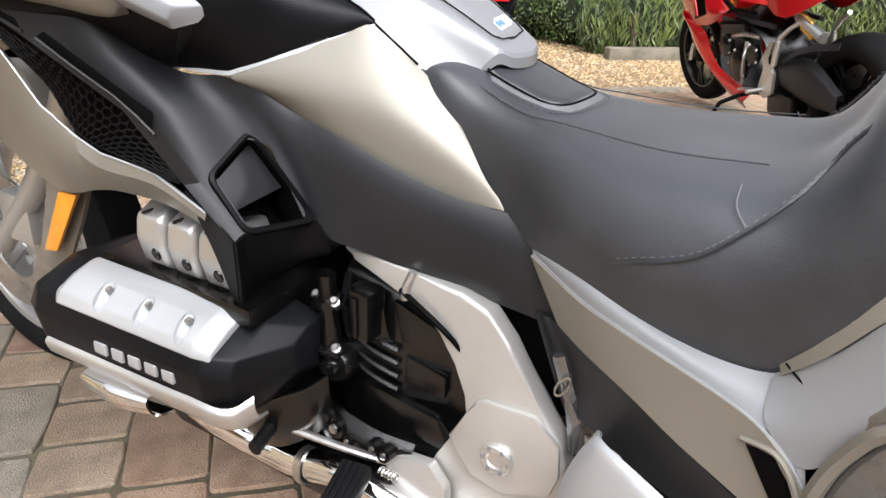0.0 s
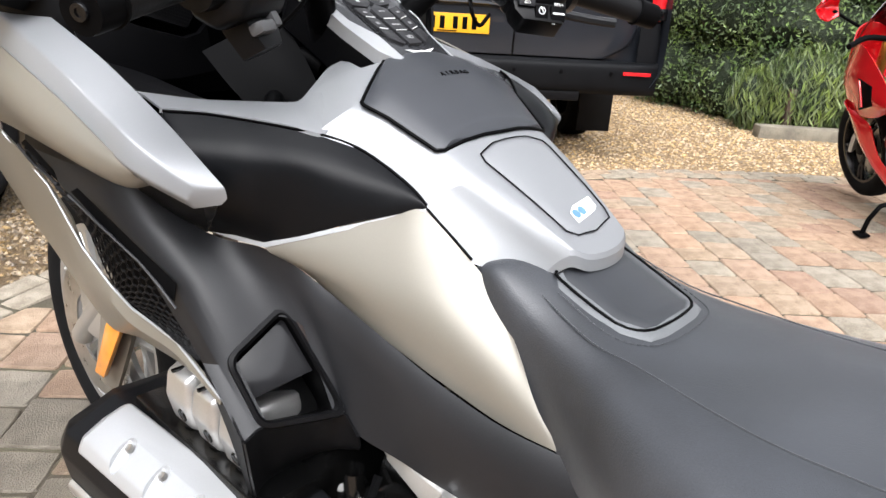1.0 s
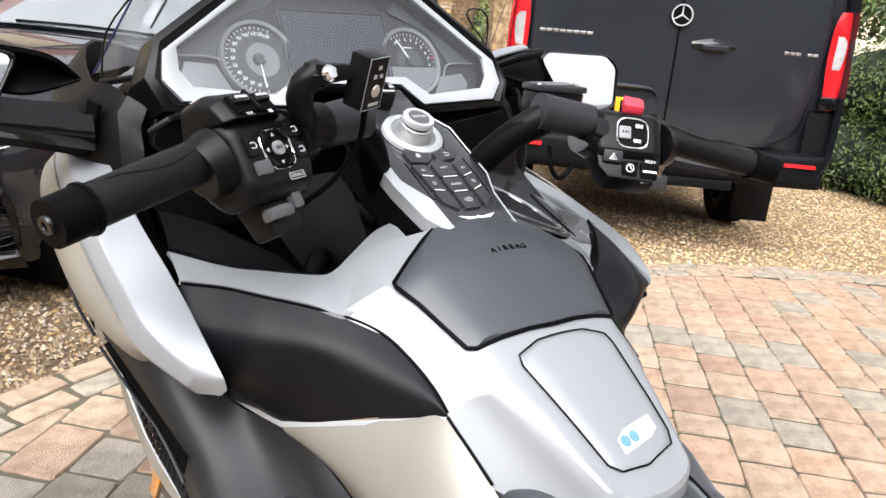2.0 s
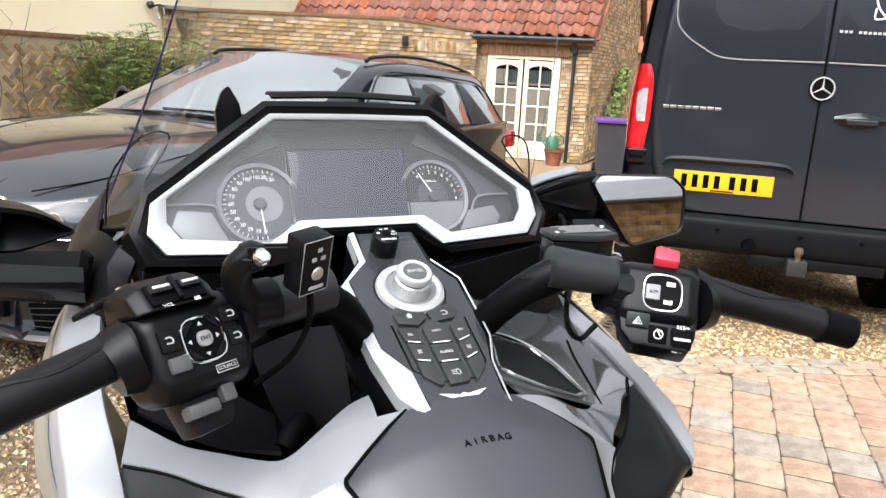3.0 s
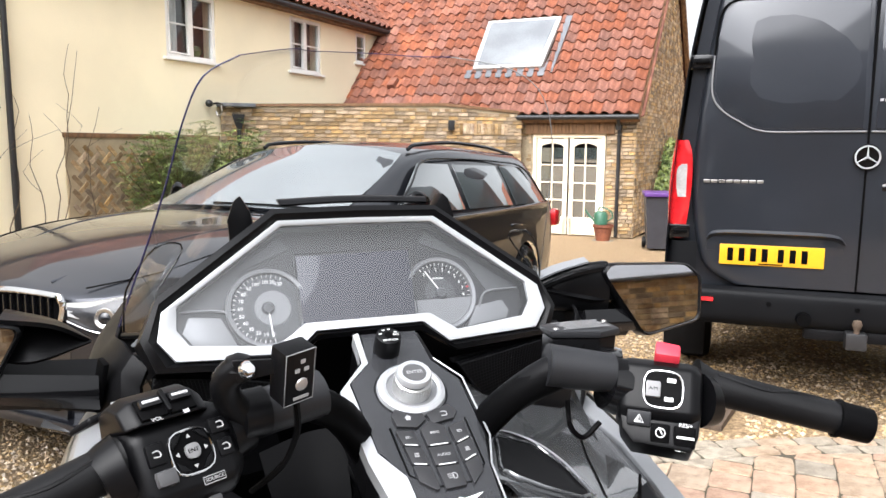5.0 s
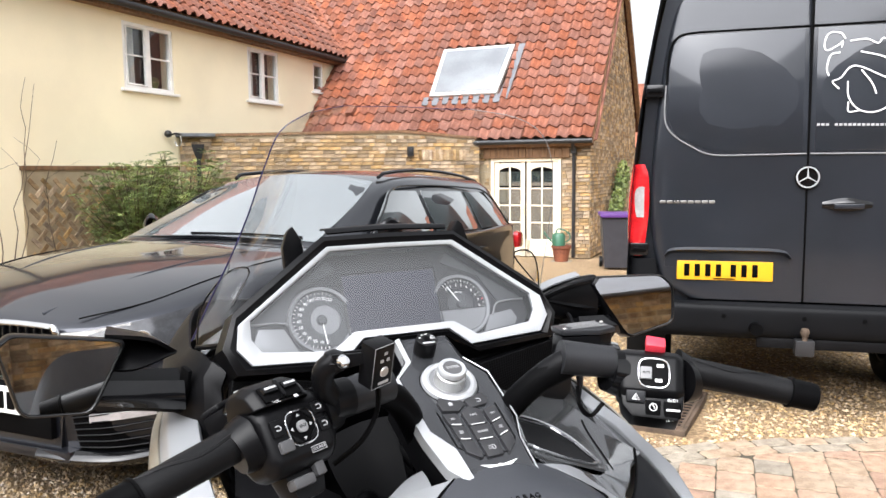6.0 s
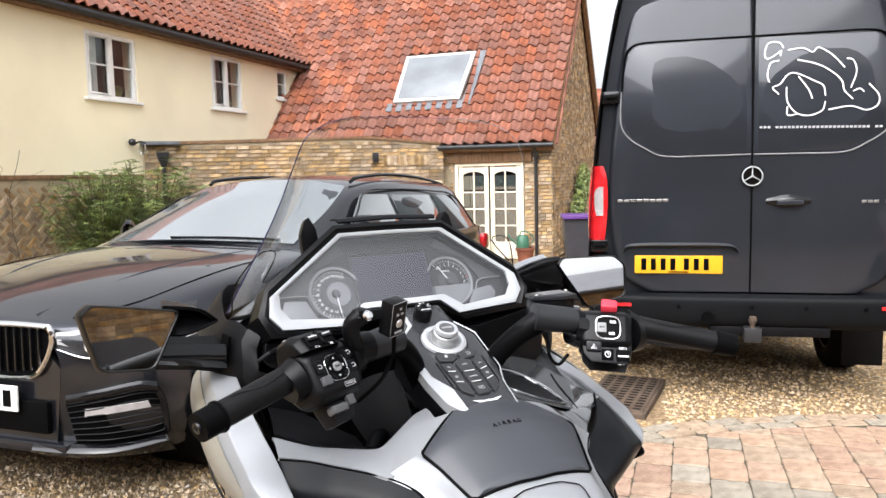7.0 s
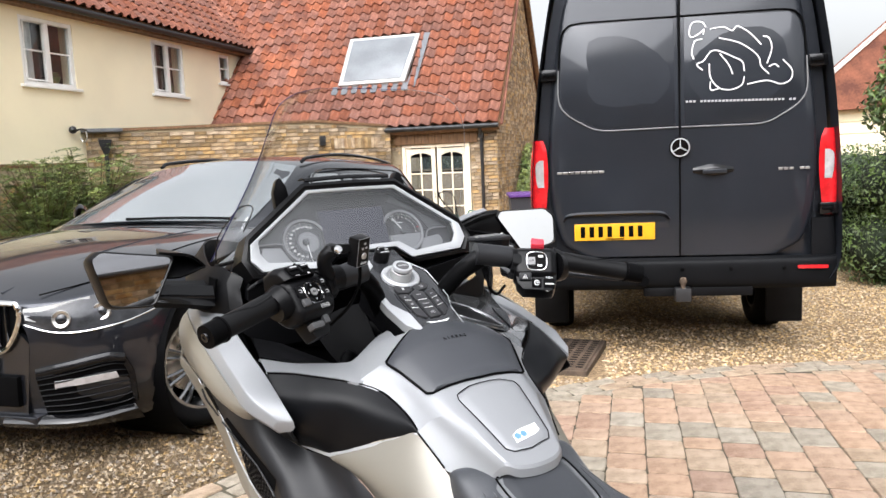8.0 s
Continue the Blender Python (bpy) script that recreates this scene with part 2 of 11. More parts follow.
M["leaf"] = mat("hedge_leaf", (0.045, 0.078, 0.024), 0.5, 0, 0.2, 3, 40, col2=(0.115, 0.165, 0.045), rnd=0.45, island=True)
M["needle"] = mat("conifer_leaf", (0.085, 0.132, 0.042), 0.55, 0, 0.2, 3, 40, col2=(0.26, 0.31, 0.085), rnd=0.4, island=True)
M["bark"] = mat("bark", (0.10, 0.07, 0.045), 0.9, 0, 0.3, 12, 90, bump=0.004)
# near-black green that stands in for the shade between leaves
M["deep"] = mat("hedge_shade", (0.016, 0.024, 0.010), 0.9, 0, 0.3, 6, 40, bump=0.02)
M["concrete"] = mat("concrete_edging", (0.17, 0.15, 0.115), 0.85, 0, 0.25, 8, 90, bump=0.002)
M["red_paint"] = mat("red_bike_paint", (0.50, 0.008, 0.012), 0.18, 0.15, 0.08, 4, 400, coat=1.0)
M["gold"] = mat("gold_fork", (0.62, 0.38, 0.09), 0.3, 0.9, 0.1, 20, 200)
M["bin"] = mat("wheelie_bin_plastic", (0.030, 0.030, 0.036), 0.5, 0, 0.1, 8, 150)
M["purple"] = mat("purple_bin_lid", (0.085, 0.030, 0.16), 0.45, 0, 0.1, 8, 150)
M["green_pl"] = mat("green_plastic", (0.03, 0.10, 0.06), 0.4, 0, 0.1, 8, 150)
M["rust"] = mat("rusty_iron", (0.085, 0.060, 0.042), 0.8, 0.3, 0.35, 14, 120, bump=0.001)
# unlit interiors: their darkness is painted as a near-black colour
M["room_shade"] = mat("room_shade", (0.035, 0.032, 0.03), 0.8, 0, 0.2, 3, 30)
M["curtain"] = mat("net_curtain", (0.55, 0.55, 0.53), 0.9, 0, 0.1, 8, 120)
M["blue_print"] = mat("blue_print", (0.10, 0.22, 0.40), 0.5, 0, 0.1, 30, 200)

def thin_sheet(name, tint=(0.96, 0.97, 0.975), gloss=0.04):
    """A clear sheet without refraction: what lies behind shows through, gloss grows towards grazing angles."""
    m = bpy.data.materials.new(name)
    m.use_nodes = True
    nt = m.node_tree
    nt.nodes.clear()
    o, mx = nt.nodes.new("ShaderNodeOutputMaterial"), nt.nodes.new("ShaderNodeMixShader")
    tr, gl, fr = nt.nodes.new("ShaderNodeBsdfTransparent"), nt.nodes.new("ShaderNodeBsdfGlossy"), nt.nodes.new("ShaderNodeLayerWeight")
    pw, ma = nt.nodes.new("ShaderNodeMath"), nt.nodes.new("ShaderNodeMath")
    pw.operation, pw.inputs[1].default_value = "POWER", 4.0
    ma.operation, ma.inputs[1].default_value, ma.inputs[2].default_value = "MULTIPLY_ADD", 1.0 - gloss, gloss
    fr.inputs["Blend"].default_value = 0.5
    tr.inputs["Color"].default_value = (*tint, 1)
    gl.inputs["Roughness"].default_value = 0.015
    nt.links.new(fr.outputs["Facing"], pw.inputs[0])
    nt.links.new(pw.outputs[0], ma.inputs[0])
    nt.links.new(ma.outputs[0], mx.inputs["Fac"])
    nt.links.new(tr.outputs["BSDF"], mx.inputs[1])
    nt.links.new(gl.outputs["BSDF"], mx.inputs[2])
    nt.links.new(mx.outputs["Shader"], o.inputs["Surface"])
    return m


M["thin_glass"] = thin_sheet("clear_sheet", gloss=0.035)
M["dash_glass"] = thin_sheet("instrument_sheet", (0.9, 0.91, 0.92), 0.13)

for k_ in ("leather", "leather_b"):
    b_ = M[k_].node_tree.nodes["Principled BSDF"]
    b_.inputs["Sheen Weight"].default_value, b_.inputs["Sheen Roughness"].default_value = 0.24, 0.35


def damp_and_shade(m, centre, radius, soft, amount):
    """A ragged-edged patch, deeper in colour and glossier, for rain damp and painted shade."""
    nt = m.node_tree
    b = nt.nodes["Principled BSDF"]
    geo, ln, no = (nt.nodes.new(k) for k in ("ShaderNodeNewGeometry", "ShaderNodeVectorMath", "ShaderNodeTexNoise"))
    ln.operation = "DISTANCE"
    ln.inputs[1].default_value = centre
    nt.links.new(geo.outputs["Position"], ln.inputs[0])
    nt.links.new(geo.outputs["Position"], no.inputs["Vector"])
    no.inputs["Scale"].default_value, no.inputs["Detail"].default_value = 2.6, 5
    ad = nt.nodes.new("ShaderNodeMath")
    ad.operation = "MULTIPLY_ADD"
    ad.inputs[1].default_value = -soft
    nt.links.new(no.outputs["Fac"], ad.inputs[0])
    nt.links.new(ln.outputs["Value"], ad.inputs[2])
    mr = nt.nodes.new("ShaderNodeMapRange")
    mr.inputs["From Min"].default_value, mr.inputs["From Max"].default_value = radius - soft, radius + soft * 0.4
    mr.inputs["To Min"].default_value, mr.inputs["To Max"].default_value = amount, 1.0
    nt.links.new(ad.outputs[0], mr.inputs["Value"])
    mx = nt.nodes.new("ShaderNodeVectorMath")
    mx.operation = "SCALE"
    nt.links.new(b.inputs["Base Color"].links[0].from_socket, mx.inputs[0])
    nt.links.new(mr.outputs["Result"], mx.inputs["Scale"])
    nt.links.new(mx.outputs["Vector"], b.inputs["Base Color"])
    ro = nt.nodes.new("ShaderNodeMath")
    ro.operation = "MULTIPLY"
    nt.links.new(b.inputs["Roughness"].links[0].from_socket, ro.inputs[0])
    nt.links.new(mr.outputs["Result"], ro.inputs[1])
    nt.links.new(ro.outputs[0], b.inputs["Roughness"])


# gravel: shade round the car's nose darkened into the colour along with damp
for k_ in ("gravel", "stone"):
    damp_and_shade(M[k_], (-3.3, -1.5, 0), 1.55, 0.6, 0.48)
# paving: rain damp only
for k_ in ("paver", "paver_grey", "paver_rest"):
    damp_and_shade(M[k_], (-1.75, -3.25, 0), 0.50, 0.25, 0.55)


# ---- mesh helpers ----
def to_mesh(name, bm, material, smooth=38):
    bmesh.ops.recalc_face_normals(bm, faces=bm.faces)
    me = bpy.data.meshes.new(name)
    bm.to_mesh(me)
    bm.free()
    me.materials.append(material)
    if smooth:
        me.polygons.foreach_set("use_smooth", [True] * len(me.polygons))
        me.set_sharp_from_angle(angle=radians(smooth))
    return me


def part(name, bm, material, parent, label="", smooth=38):
    """One mesh object under a thing or a part."""
    ob = new(name, to_mesh(name, bm, material, smooth))
    ob.parent = parent
    if label:
        ob["label"] = label
    return ob


def thing(name, m, label, category, group="", kind=""):
    """An empty at the base of a thing; its parts are its children."""
    ob = new(name)
    ob.empty_display_size = 0.1
    ob.matrix_world = m
    return tagged(ob, label, category, group, kind)


def solo(name, bm, material, label, category, group="", kind="", m=None, smooth=38):
    ob = new(name, to_mesh(name, bm, material, smooth))
    if m is not None:
        ob.matrix_world = m
    return tagged(ob, label, category, group, kind)


def box(bm, c, s, bev=0.0, m=None, seg=2):
    """A box of size s round c, its edges rounded by bev."""
    r = bmesh.ops.create_cube(bm, size=1.0)
    vs = r["verts"]
    bmesh.ops.scale(bm, vec=s, verts=vs)
    bmesh.ops.translate(bm, vec=c, verts=vs)
    if bev:
        es = list({e for v in vs for e in v.link_edges})
        g = bmesh.ops.bevel(bm, geom=es, offset=bev, segments=seg, affect="EDGES", profile=0.6)
        vs = list({v for f in g["faces"] for v in f.verts} | {v for v in vs if v.is_valid})
    if m is not None:
        bmesh.ops.transform(bm, matrix=m, verts=[v for v in vs if v.is_valid])
    return bm


def nb():
    return bmesh.new()


def bx(c, s, bev=0.0, m=None, seg=2):
    return box(nb(), c, s, bev, m, seg)


def prism(bm, pts, vec, bev=0.0, seg=2):
    """A plate: the outline pts swept along vec, its edges rounded by bev."""
    v0 = [bm.verts.new(p) for p in pts]
    v1 = [bm.verts.new(Vector(p) + Vector(vec)) for p in pts]
    n = len(pts)
    fs = [bm.faces.new(v0[::-1]), bm.faces.new(v1)]
    fs += [bm.faces.new((v0[i], v0[(i + 1) % n], v1[(i + 1) % n], v1[i])) for i in range(n)]
    if bev:
        es = list({e for f in fs for e in f.edges})
        bmesh.ops.bevel(bm, geom=es, offset=bev, segments=seg, affect="EDGES", profile=0.6)
    return bm


def pr(pts, vec, bev=0.0, seg=2):
    return prism(nb(), pts, vec, bev, seg)


def spline(pts, n, closed=False):
    """Points along a Catmull-Rom curve through pts, n to a span."""
    P = [Vector(p) for p in pts]
    k, out = len(P), []
    for i in range(k if closed else k - 1):
        if closed:
            a, b, c, d = (P[(i + j) % k] for j in (-1, 0, 1, 2))
        else:
            b, c = P[i], P[i + 1]
            a = P[i - 1] if i else b * 2 - c
            d = P[i + 2] if i + 2 < k else c * 2 - b
        for j in range(n):
            t = j / n
            out.append(0.5 * (2 * b + (c - a) * t + (2 * a - 5 * b + 4 * c - d) * t * t + (3 * b - a - 3 * c + d) * t ** 3))
    if not closed:
        out.append(P[-1].copy())
    return out


def loft(rows, nu=4, nv=4, thick=0.0, bm=None, closed=False, caps=False, smooth_u=True, smooth_v=True):
    """A curved skin through rows of control points (all rows alike in number)."""
    bm = bm or nb()
    R = [spline(r, nu, closed) if smooth_u else [Vector(p) for p in r] for r in rows]
    cols = list(zip(*R))
    C = [spline(c, nv) if smooth_v else [Vector(p) for p in c] for c in cols]
    V = [[bm.verts.new(p) for p in c] for c in C]
    n, m = len(V), len(V[0])
    fs = []
    for i in range(n if closed else n - 1):
        for j in range(m - 1):
            a, b = V[i], V[(i + 1) % n]
            fs.append(bm.faces.new((a[j], b[j], b[j + 1], a[j + 1])))
    if caps and closed:
        fs.append(bm.faces.new([V[i][0] for i in range(n)]))
        fs.append(bm.faces.new([V[i][m - 1] for i in range(n)][::-1]))
    bmesh.ops.recalc_face_normals(bm, faces=fs)
    if thick:
        bmesh.ops.solidify(bm, geom=fs, thickness=thick)
    return bm


def tube(pts, r, n=10, sm=4, bm=None, r_end=None, caps=True):
    """A round bar along a curve."""
    bm = bm or nb()
    C = spline(pts, sm) if sm > 1 and len(pts) > 2 else [Vector(p) for p in pts]
    rings = []
    up = Vector((0.13, 0.21, 0.97))
    for i, p in enumerate(C):
        d = (C[min(i + 1, len(C) - 1)] - C[max(i - 1, 0)]).normalized()
        x = d.cross(up)
        if x.length < 0.1:
            x = d.cross(Vector((1, 0, 0)))
        x.normalize()
        y = d.cross(x)
        rr = r if r_end is None else r + (r_end - r) * i / (len(C) - 1)
        rings.append([bm.verts.new(p + (x * math.cos(2 * math.pi * j / n) + y * math.sin(2 * math.pi * j / n)) * rr) for j in range(n)])
    for a, b in zip(rings, rings[1:]):
        for j in range(n):
            bm.faces.new((a[j], a[(j + 1) % n], b[(j + 1) % n], b[j]))
    if caps:
        bm.faces.new(rings[0][::-1])
        bm.faces.new(rings[-1])
    return bm


def lathe(prof, n=32, m=None, bm=None, closed=False):
    """prof: (radius, height) pairs turned about z; m places it."""
    bm = bm or nb()
    rings = []
    for r, z in prof:
        if r < 1e-6:
            rings.append([bm.verts.new((0, 0, z))] * n)
        else:
            rings.append([bm.verts.new((r * math.cos(2 * math.pi * j / n), r * math.sin(2 * math.pi * j / n), z)) for j in range(n)])
    pairs = list(zip(rings, rings[1:])) + ([(rings[-1], rings[0])] if closed else [])
    for a, b in pairs:
        for j in range(n):
            q = []
            for v in (a[j], a[(j + 1) % n], b[(j + 1) % n], b[j]):
                if v not in q:
                    q.append(v)
            if len(q) > 2:
                bm.faces.new(q)
    if m is not None:
        bmesh.ops.transform(bm, matrix=m, verts=list({v for r in rings for v in r}))
    return bm


def aim(p, z, x=(1, 0, 0)):
    """A pose at p whose z axis points along z and whose x axis leans to x."""
    Z = Vector(z).normalized()
    Y = Z.cross(Vector(x)).normalized()
    X = Y.cross(Z)
    return Matrix(((X[0], Y[0], Z[0], p[0]), (X[1], Y[1], Z[1], p[1]), (X[2], Y[2], Z[2], p[2]), (0, 0, 0, 1)))


def text_mesh(s, size, m, depth=0.0008):
    """Letters in the built-in font as a bmesh."""
    cu = bpy.data.curves.new("t", "FONT")
    cu.body, cu.size, cu.extrude, cu.align_x, cu.align_y, cu.resolution_u = s, size, depth, "CENTER", "CENTER", 3
    ob = bpy.data.objects.new("t", cu)
    me = bpy.data.meshes.new_from_object(ob)
    bm = nb()
    bm.from_mesh(me)
    bpy.data.objects.remove(ob)
    bpy.data.curves.remove(cu)
    bpy.data.meshes.remove(me)
    bmesh.ops.transform(bm, matrix=m, verts=bm.verts)
    return bm


def rough_up(bm, amt, sc):
    for v in bm.verts:
        v.co += Vector(noise.noise_vector(v.co * sc)) * amt
    return bm


# ---- ground: gravel drive that falls gently towards the house ----
def G(y):
    return -0.035 * max(0.0, min(y, 12.0) + 2.3)


def grid_lines(near, far, step):
    a = [i * step for i in range(int(-near / step), int(near / step) + 1)]
    out, d = [], near
    while d < far:
        d *= 1.6
        out.append(d)
    return [-v for v in reversed(out)] + a + out


def make_ground():
    bm = nb()
    xs, ys = grid_lines(8.0, 900.0, 0.5), grid_lines(14.0, 900.0, 0.5)
    V = [[bm.verts.new((x, y, G(y))) for x in xs] for y in ys]
    for r, s in zip(V, V[1:]):
        for i in range(len(xs) - 1):
            bm.faces.new((r[i], r[i + 1], s[i + 1], s[i]))
    solo("ground", bm, M["gravel"], "golden gravel drive sloping towards the house", "ground", kind="structure")


make_ground()
PAVE_C, PAVE_R = (1.45, -4.30), 4.20


def make_pavement_bed():
    bm = nb()
    n = 96
    prev = None
    rings = []
    for k in range(0, 13):
        rr = PAVE_R * k / 12
        if k == 0:
            rings.append([bm.verts.new((PAVE_C[0], PAVE_C[1], G(PAVE_C[1]) + 0.010))] * n)
            continue
        ring = []
        for j in range(n):
            x, y = PAVE_C[0] + rr * math.cos(2 * math.pi * j / n), PAVE_C[1] + rr * math.sin(2 * math.pi * j / n)
            ring.append(bm.verts.new((x, y, G(y) + 0.010)))
        rings.append(ring)
    for a, b in zip(rings, rings[1:]):
        for j in range(n):
            q = []
            for v in (a[j], a[(j + 1) % n], b[(j + 1) % n], b[j]):
                if v not in q:
                    q.append(v)
            bm.faces.new(q)
    return solo("pavement", bm, M["joint"], "round terrace of tumbled peach and grey paving blocks", "pavement", kind="structure")


pavement = make_pavement_bed()


# ---- wheels ----
def wheel(parent, c, R, w, rim_r, spokes, rim_mat, two=False, steer=0.0, disc=False, name="wheel", axis_x=(1, 0, 0), lab=""):
    """A wheel with its axle along x: tyre and rim with spokes."""
    m = Matrix.Translation(c) @ pose(0, 0, 0, 0, 0, steer) @ pose(0, 0, 0, 0, 90, 0)
    h = w / 2
    ty = lathe([(rim_r, -h * 0.8), (rim_r + 0.02, -h * 0.95), ((R + rim_r) / 2, -h), (R - 0.03, -h * 0.93), (R - 0.006, -h * 0.68), (R, -h * 0.3), (R, h * 0.3), (R - 0.006, h * 0.68), (R - 0.03, h * 0.93), ((R + rim_r) / 2, h), (rim_r + 0.02, h * 0.95), (rim_r, h * 0.8), (rim_r - 0.02, 0)], 56, m, closed=True)
    tyre = part(name, ty, M["tyre"], parent, lab)
    rb = lathe([(rim_r + 0.004, -h * 0.82), (rim_r - 0.012, -h * 0.80), (rim_r - 0.02, -h * 0.4), (rim_r - 0.03, h * 0.3), (rim_r - 0.014, h * 0.82), (rim_r + 0.004, h * 0.84)], 48, m)
    lathe([(0.0, h * 0.62), (0.05, h * 0.62), (0.065, h * 0.5), (0.065, -h * 0.5), (0, -h * 0.6)], 20, m, rb)
    for sgn in ((1, -1) if two else (1,)):
        for k in range(spokes):
            a0 = 2 * math.pi * k / spokes
            for off in (-0.10, 0.10):
                p0 = Vector((0.05 * math.cos(a0), 0.05 * math.sin(a0), sgn * h * 0.45))
                p1 = Vector(((rim_r - 0.012) * math.cos(a0 + off), (rim_r - 0.012) * math.sin(a0 + off), sgn * h * 0.62))
                tube([m @ p0, m @ ((p0 + p1) / 2 + Vector((0, 0, sgn * h * 0.1))), m @ p1], 0.011, 6, 3, rb)
    part("rim", rb, rim_mat, tyre)
    if disc:
        for sgn in (1, -1):
            part("brake_disc", lathe([(0.085, sgn * 0.075), (0.155, sgn * 0.075), (0.155, sgn * 0.080), (0.085, sgn * 0.080)], 40, m, closed=True), M["steel"], tyre)
    else:
        part("brake_disc", lathe([(0.07, 0.0), (0.17, 0.0), (0.17, 0.012), (0.07, 0.012)], 32, m, closed=True), M["steel"], tyre)
    return tyre


# ---- the van ----
def make_van():
    t = thing("van", pose(0, 0, 0), "dark grey high-roof panel van with closed rear doors", "van")
    prof = [(0.90, 0.46), (0.965, 0.60), (0.960, 1.00), (0.945, 1.30), (0.900, 1.75), (0.845, 2.10), (0.775, 2.42), (0.66, 2.55), (0.0, 2.60)]

    def ring(y, k=1.0, drop=0.0, base=0.0):
        half = [(x * k, y, z - drop * (z / 2.6) ** 3 + base * (z < 0.7)) for x, z in prof]
        return half + [(-x, yy, z) for x, yy, z in half[-2::-1]]

    body = loft([ring(0.03, 0.985), ring(0.12), ring(2.5), ring(4.4), ring(5.2, 0.99, 0.06), ring(5.7, 0.95, 1.0, 0.05), ring(6.2, 0.86, 1.5, 0.1)], 3, 3)
    part("body", body, M["van"], t)
    part("rear_panel", pr([(x, 0.05, z) for x, _, z in ring(0.05, 0.97)], (0, 0.05, 0)), M["van"], t)
    part("underbody", bx((0, 2.9, 0.42), (1.5, 5.2, 0.16), 0.03), M["matt_black"], t)

    # two rear doors with a recessed window pressing
    def yz(z):
        return 0.06 * max(0.0, (z - 1.45) / 0.9) ** 1.5

    for s, nm in ((-1, "left"), (1, "right")):
        zs = [0.615, 0.70, 0.85, 1.0, 1.2, 1.44, 1.62, 1.85, 2.05, 2.2, 2.36, 2.46]
        xs_at = [0.60, 0.745, 0.80, 0.822, 0.832, 0.825, 0.812, 0.788, 0.762, 0.74, 0.70, 0.60]
        rows = [[(s * 0.006, yz(z) - 0.012, z), (s * x * 0.5, yz(z) - 0.016, z), (s * x * 0.92, yz(z) - 0.012, z), (s * x, yz(z) + 0.012, z), (s * x, yz(z) + 0.05, z)] for z, x in zip(zs, xs_at)]
        door = part("rear_door", loft(rows, 3, 3), M["van"], t)
        # window pressing: raised panel inside a fine groove, pale line below
        pan = [(0.03, 1.462), (0.50, 1.462), (0.70, 1.56), (0.752, 1.66), (0.745, 1.95), (0.722, 2.08), (0.66, 2.128), (0.03, 2.135)]
        part("window_pressing", pr([(s * x, yz(z) - 0.018, z) for x, z in pan], (0, 0.02, 0), 0.004), M["van"], door)
        part("trim_line", tube([(s * x, yz(z) - 0.020, z) for x, z in ((0.01, 1.448), (0.25, 1.446), (0.50, 1.449), (0.62, 1.50), (0.72, 1.57), (0.765, 1.66), (0.762, 1.85))], 0.0045, 6, 5), M["grey_print"], door)
        part("groove", tube([(s * x, yz(z) - 0.0185, z) for x, z in ((0.01, 2.145), (0.4, 2.145), (0.64, 2.142), (0.715, 2.11), (0.745, 2.04), (0.762, 1.85))], 0.006, 6, 5), M["black"], door)
        for z in (1.82, 0.90):
            hz = 0.83 if z > 1 else 0.90
            part("hinge", bx((s * hz, yz(z) - 0.005, z), (0.115, 0.06, 0.075), 0.012), M["gloss_black"], door)
            part("hinge_arm", bx((s * (hz - 0.01), yz(z) - 0.035, z), (0.07, 0.02, 0.02), 0.006), M["black"], door)
    part("door_seal", bx((0, 0.0, 1.54), (0.010, 0.03, 1.84)), M["black"], t)
    # handle
    h = part("door_handle", loft([[(0.08, -0.015, 1.18), (0.20, -0.022, 1.205), (0.33, -0.015, 1.18)], [(0.08, -0.020, 1.165), (0.20, -0.045, 1.172), (0.33, -0.020, 1.165)], [(0.08, -0.015, 1.15), (0.20, -0.022, 1.130), (0.33, -0.015, 1.15)]], 5, 4, 0.01), M["gloss_black"], t)
    part("lever", bx((0.21, -0.044, 1.158), (0.15, 0.012, 0.026), 0.006), M["van"], h)
    # round badge: plain chrome ring with three spokes on a dark disc
    b = part("badge", lathe([(0, 0.004), (0.062, 0.004), (0.066, 0.0), (0.066, -0.02)], 36, aim((0, -0.024, 1.318), (0, -1, 0))), M["gloss_black"], t)
    part("badge_ring", lathe([(0.052, 0), (0.060, 0), (0.060, 0.008), (0.052, 0.008)], 36, aim((0, -0.030, 1.318), (0, -1, 0)), closed=True), M["white_alu"], b)
    sp = nb()
    for k in range(3):
        a = math.pi / 2 + k * 2 * math.pi / 3
        tube([(0, -0.034, 1.318), (0.052 * math.cos(a), -0.031, 1.318 + 0.052 * math.sin(a))], 0.006, 6, 1, sp, 0.0025)
    part("badge_spokes", sp, M["white_alu"], b)
    # model names stand as plain raised bars
    for x0, n, z in ((-0.785, 8, 1.18), (0.60, 6, 1.158)):
        wd = 0.31 / 8 if n == 8 else 0.19 / 6
        for k in range(n):
            if n == 6 and k == 3:
                continue
            part("lettering_bar", bx((x0 + wd * (k + 0.45), -0.017, z), (wd * 0.84, 0.006, 0.017), 0.002), M["steel"], t)
    # number plate in its recess
    rec = part("plate_recess", pr([(-0.755, -0.014, 0.80), (-0.735, -0.014, 0.88), (-0.70, -0.014, 0.905), (-0.13, -0.014, 0.905), (-0.09, -0.014, 0.88), (-0.065, -0.014, 0.80)], (0, 0.01, 0), 0.003), M["van"], t)
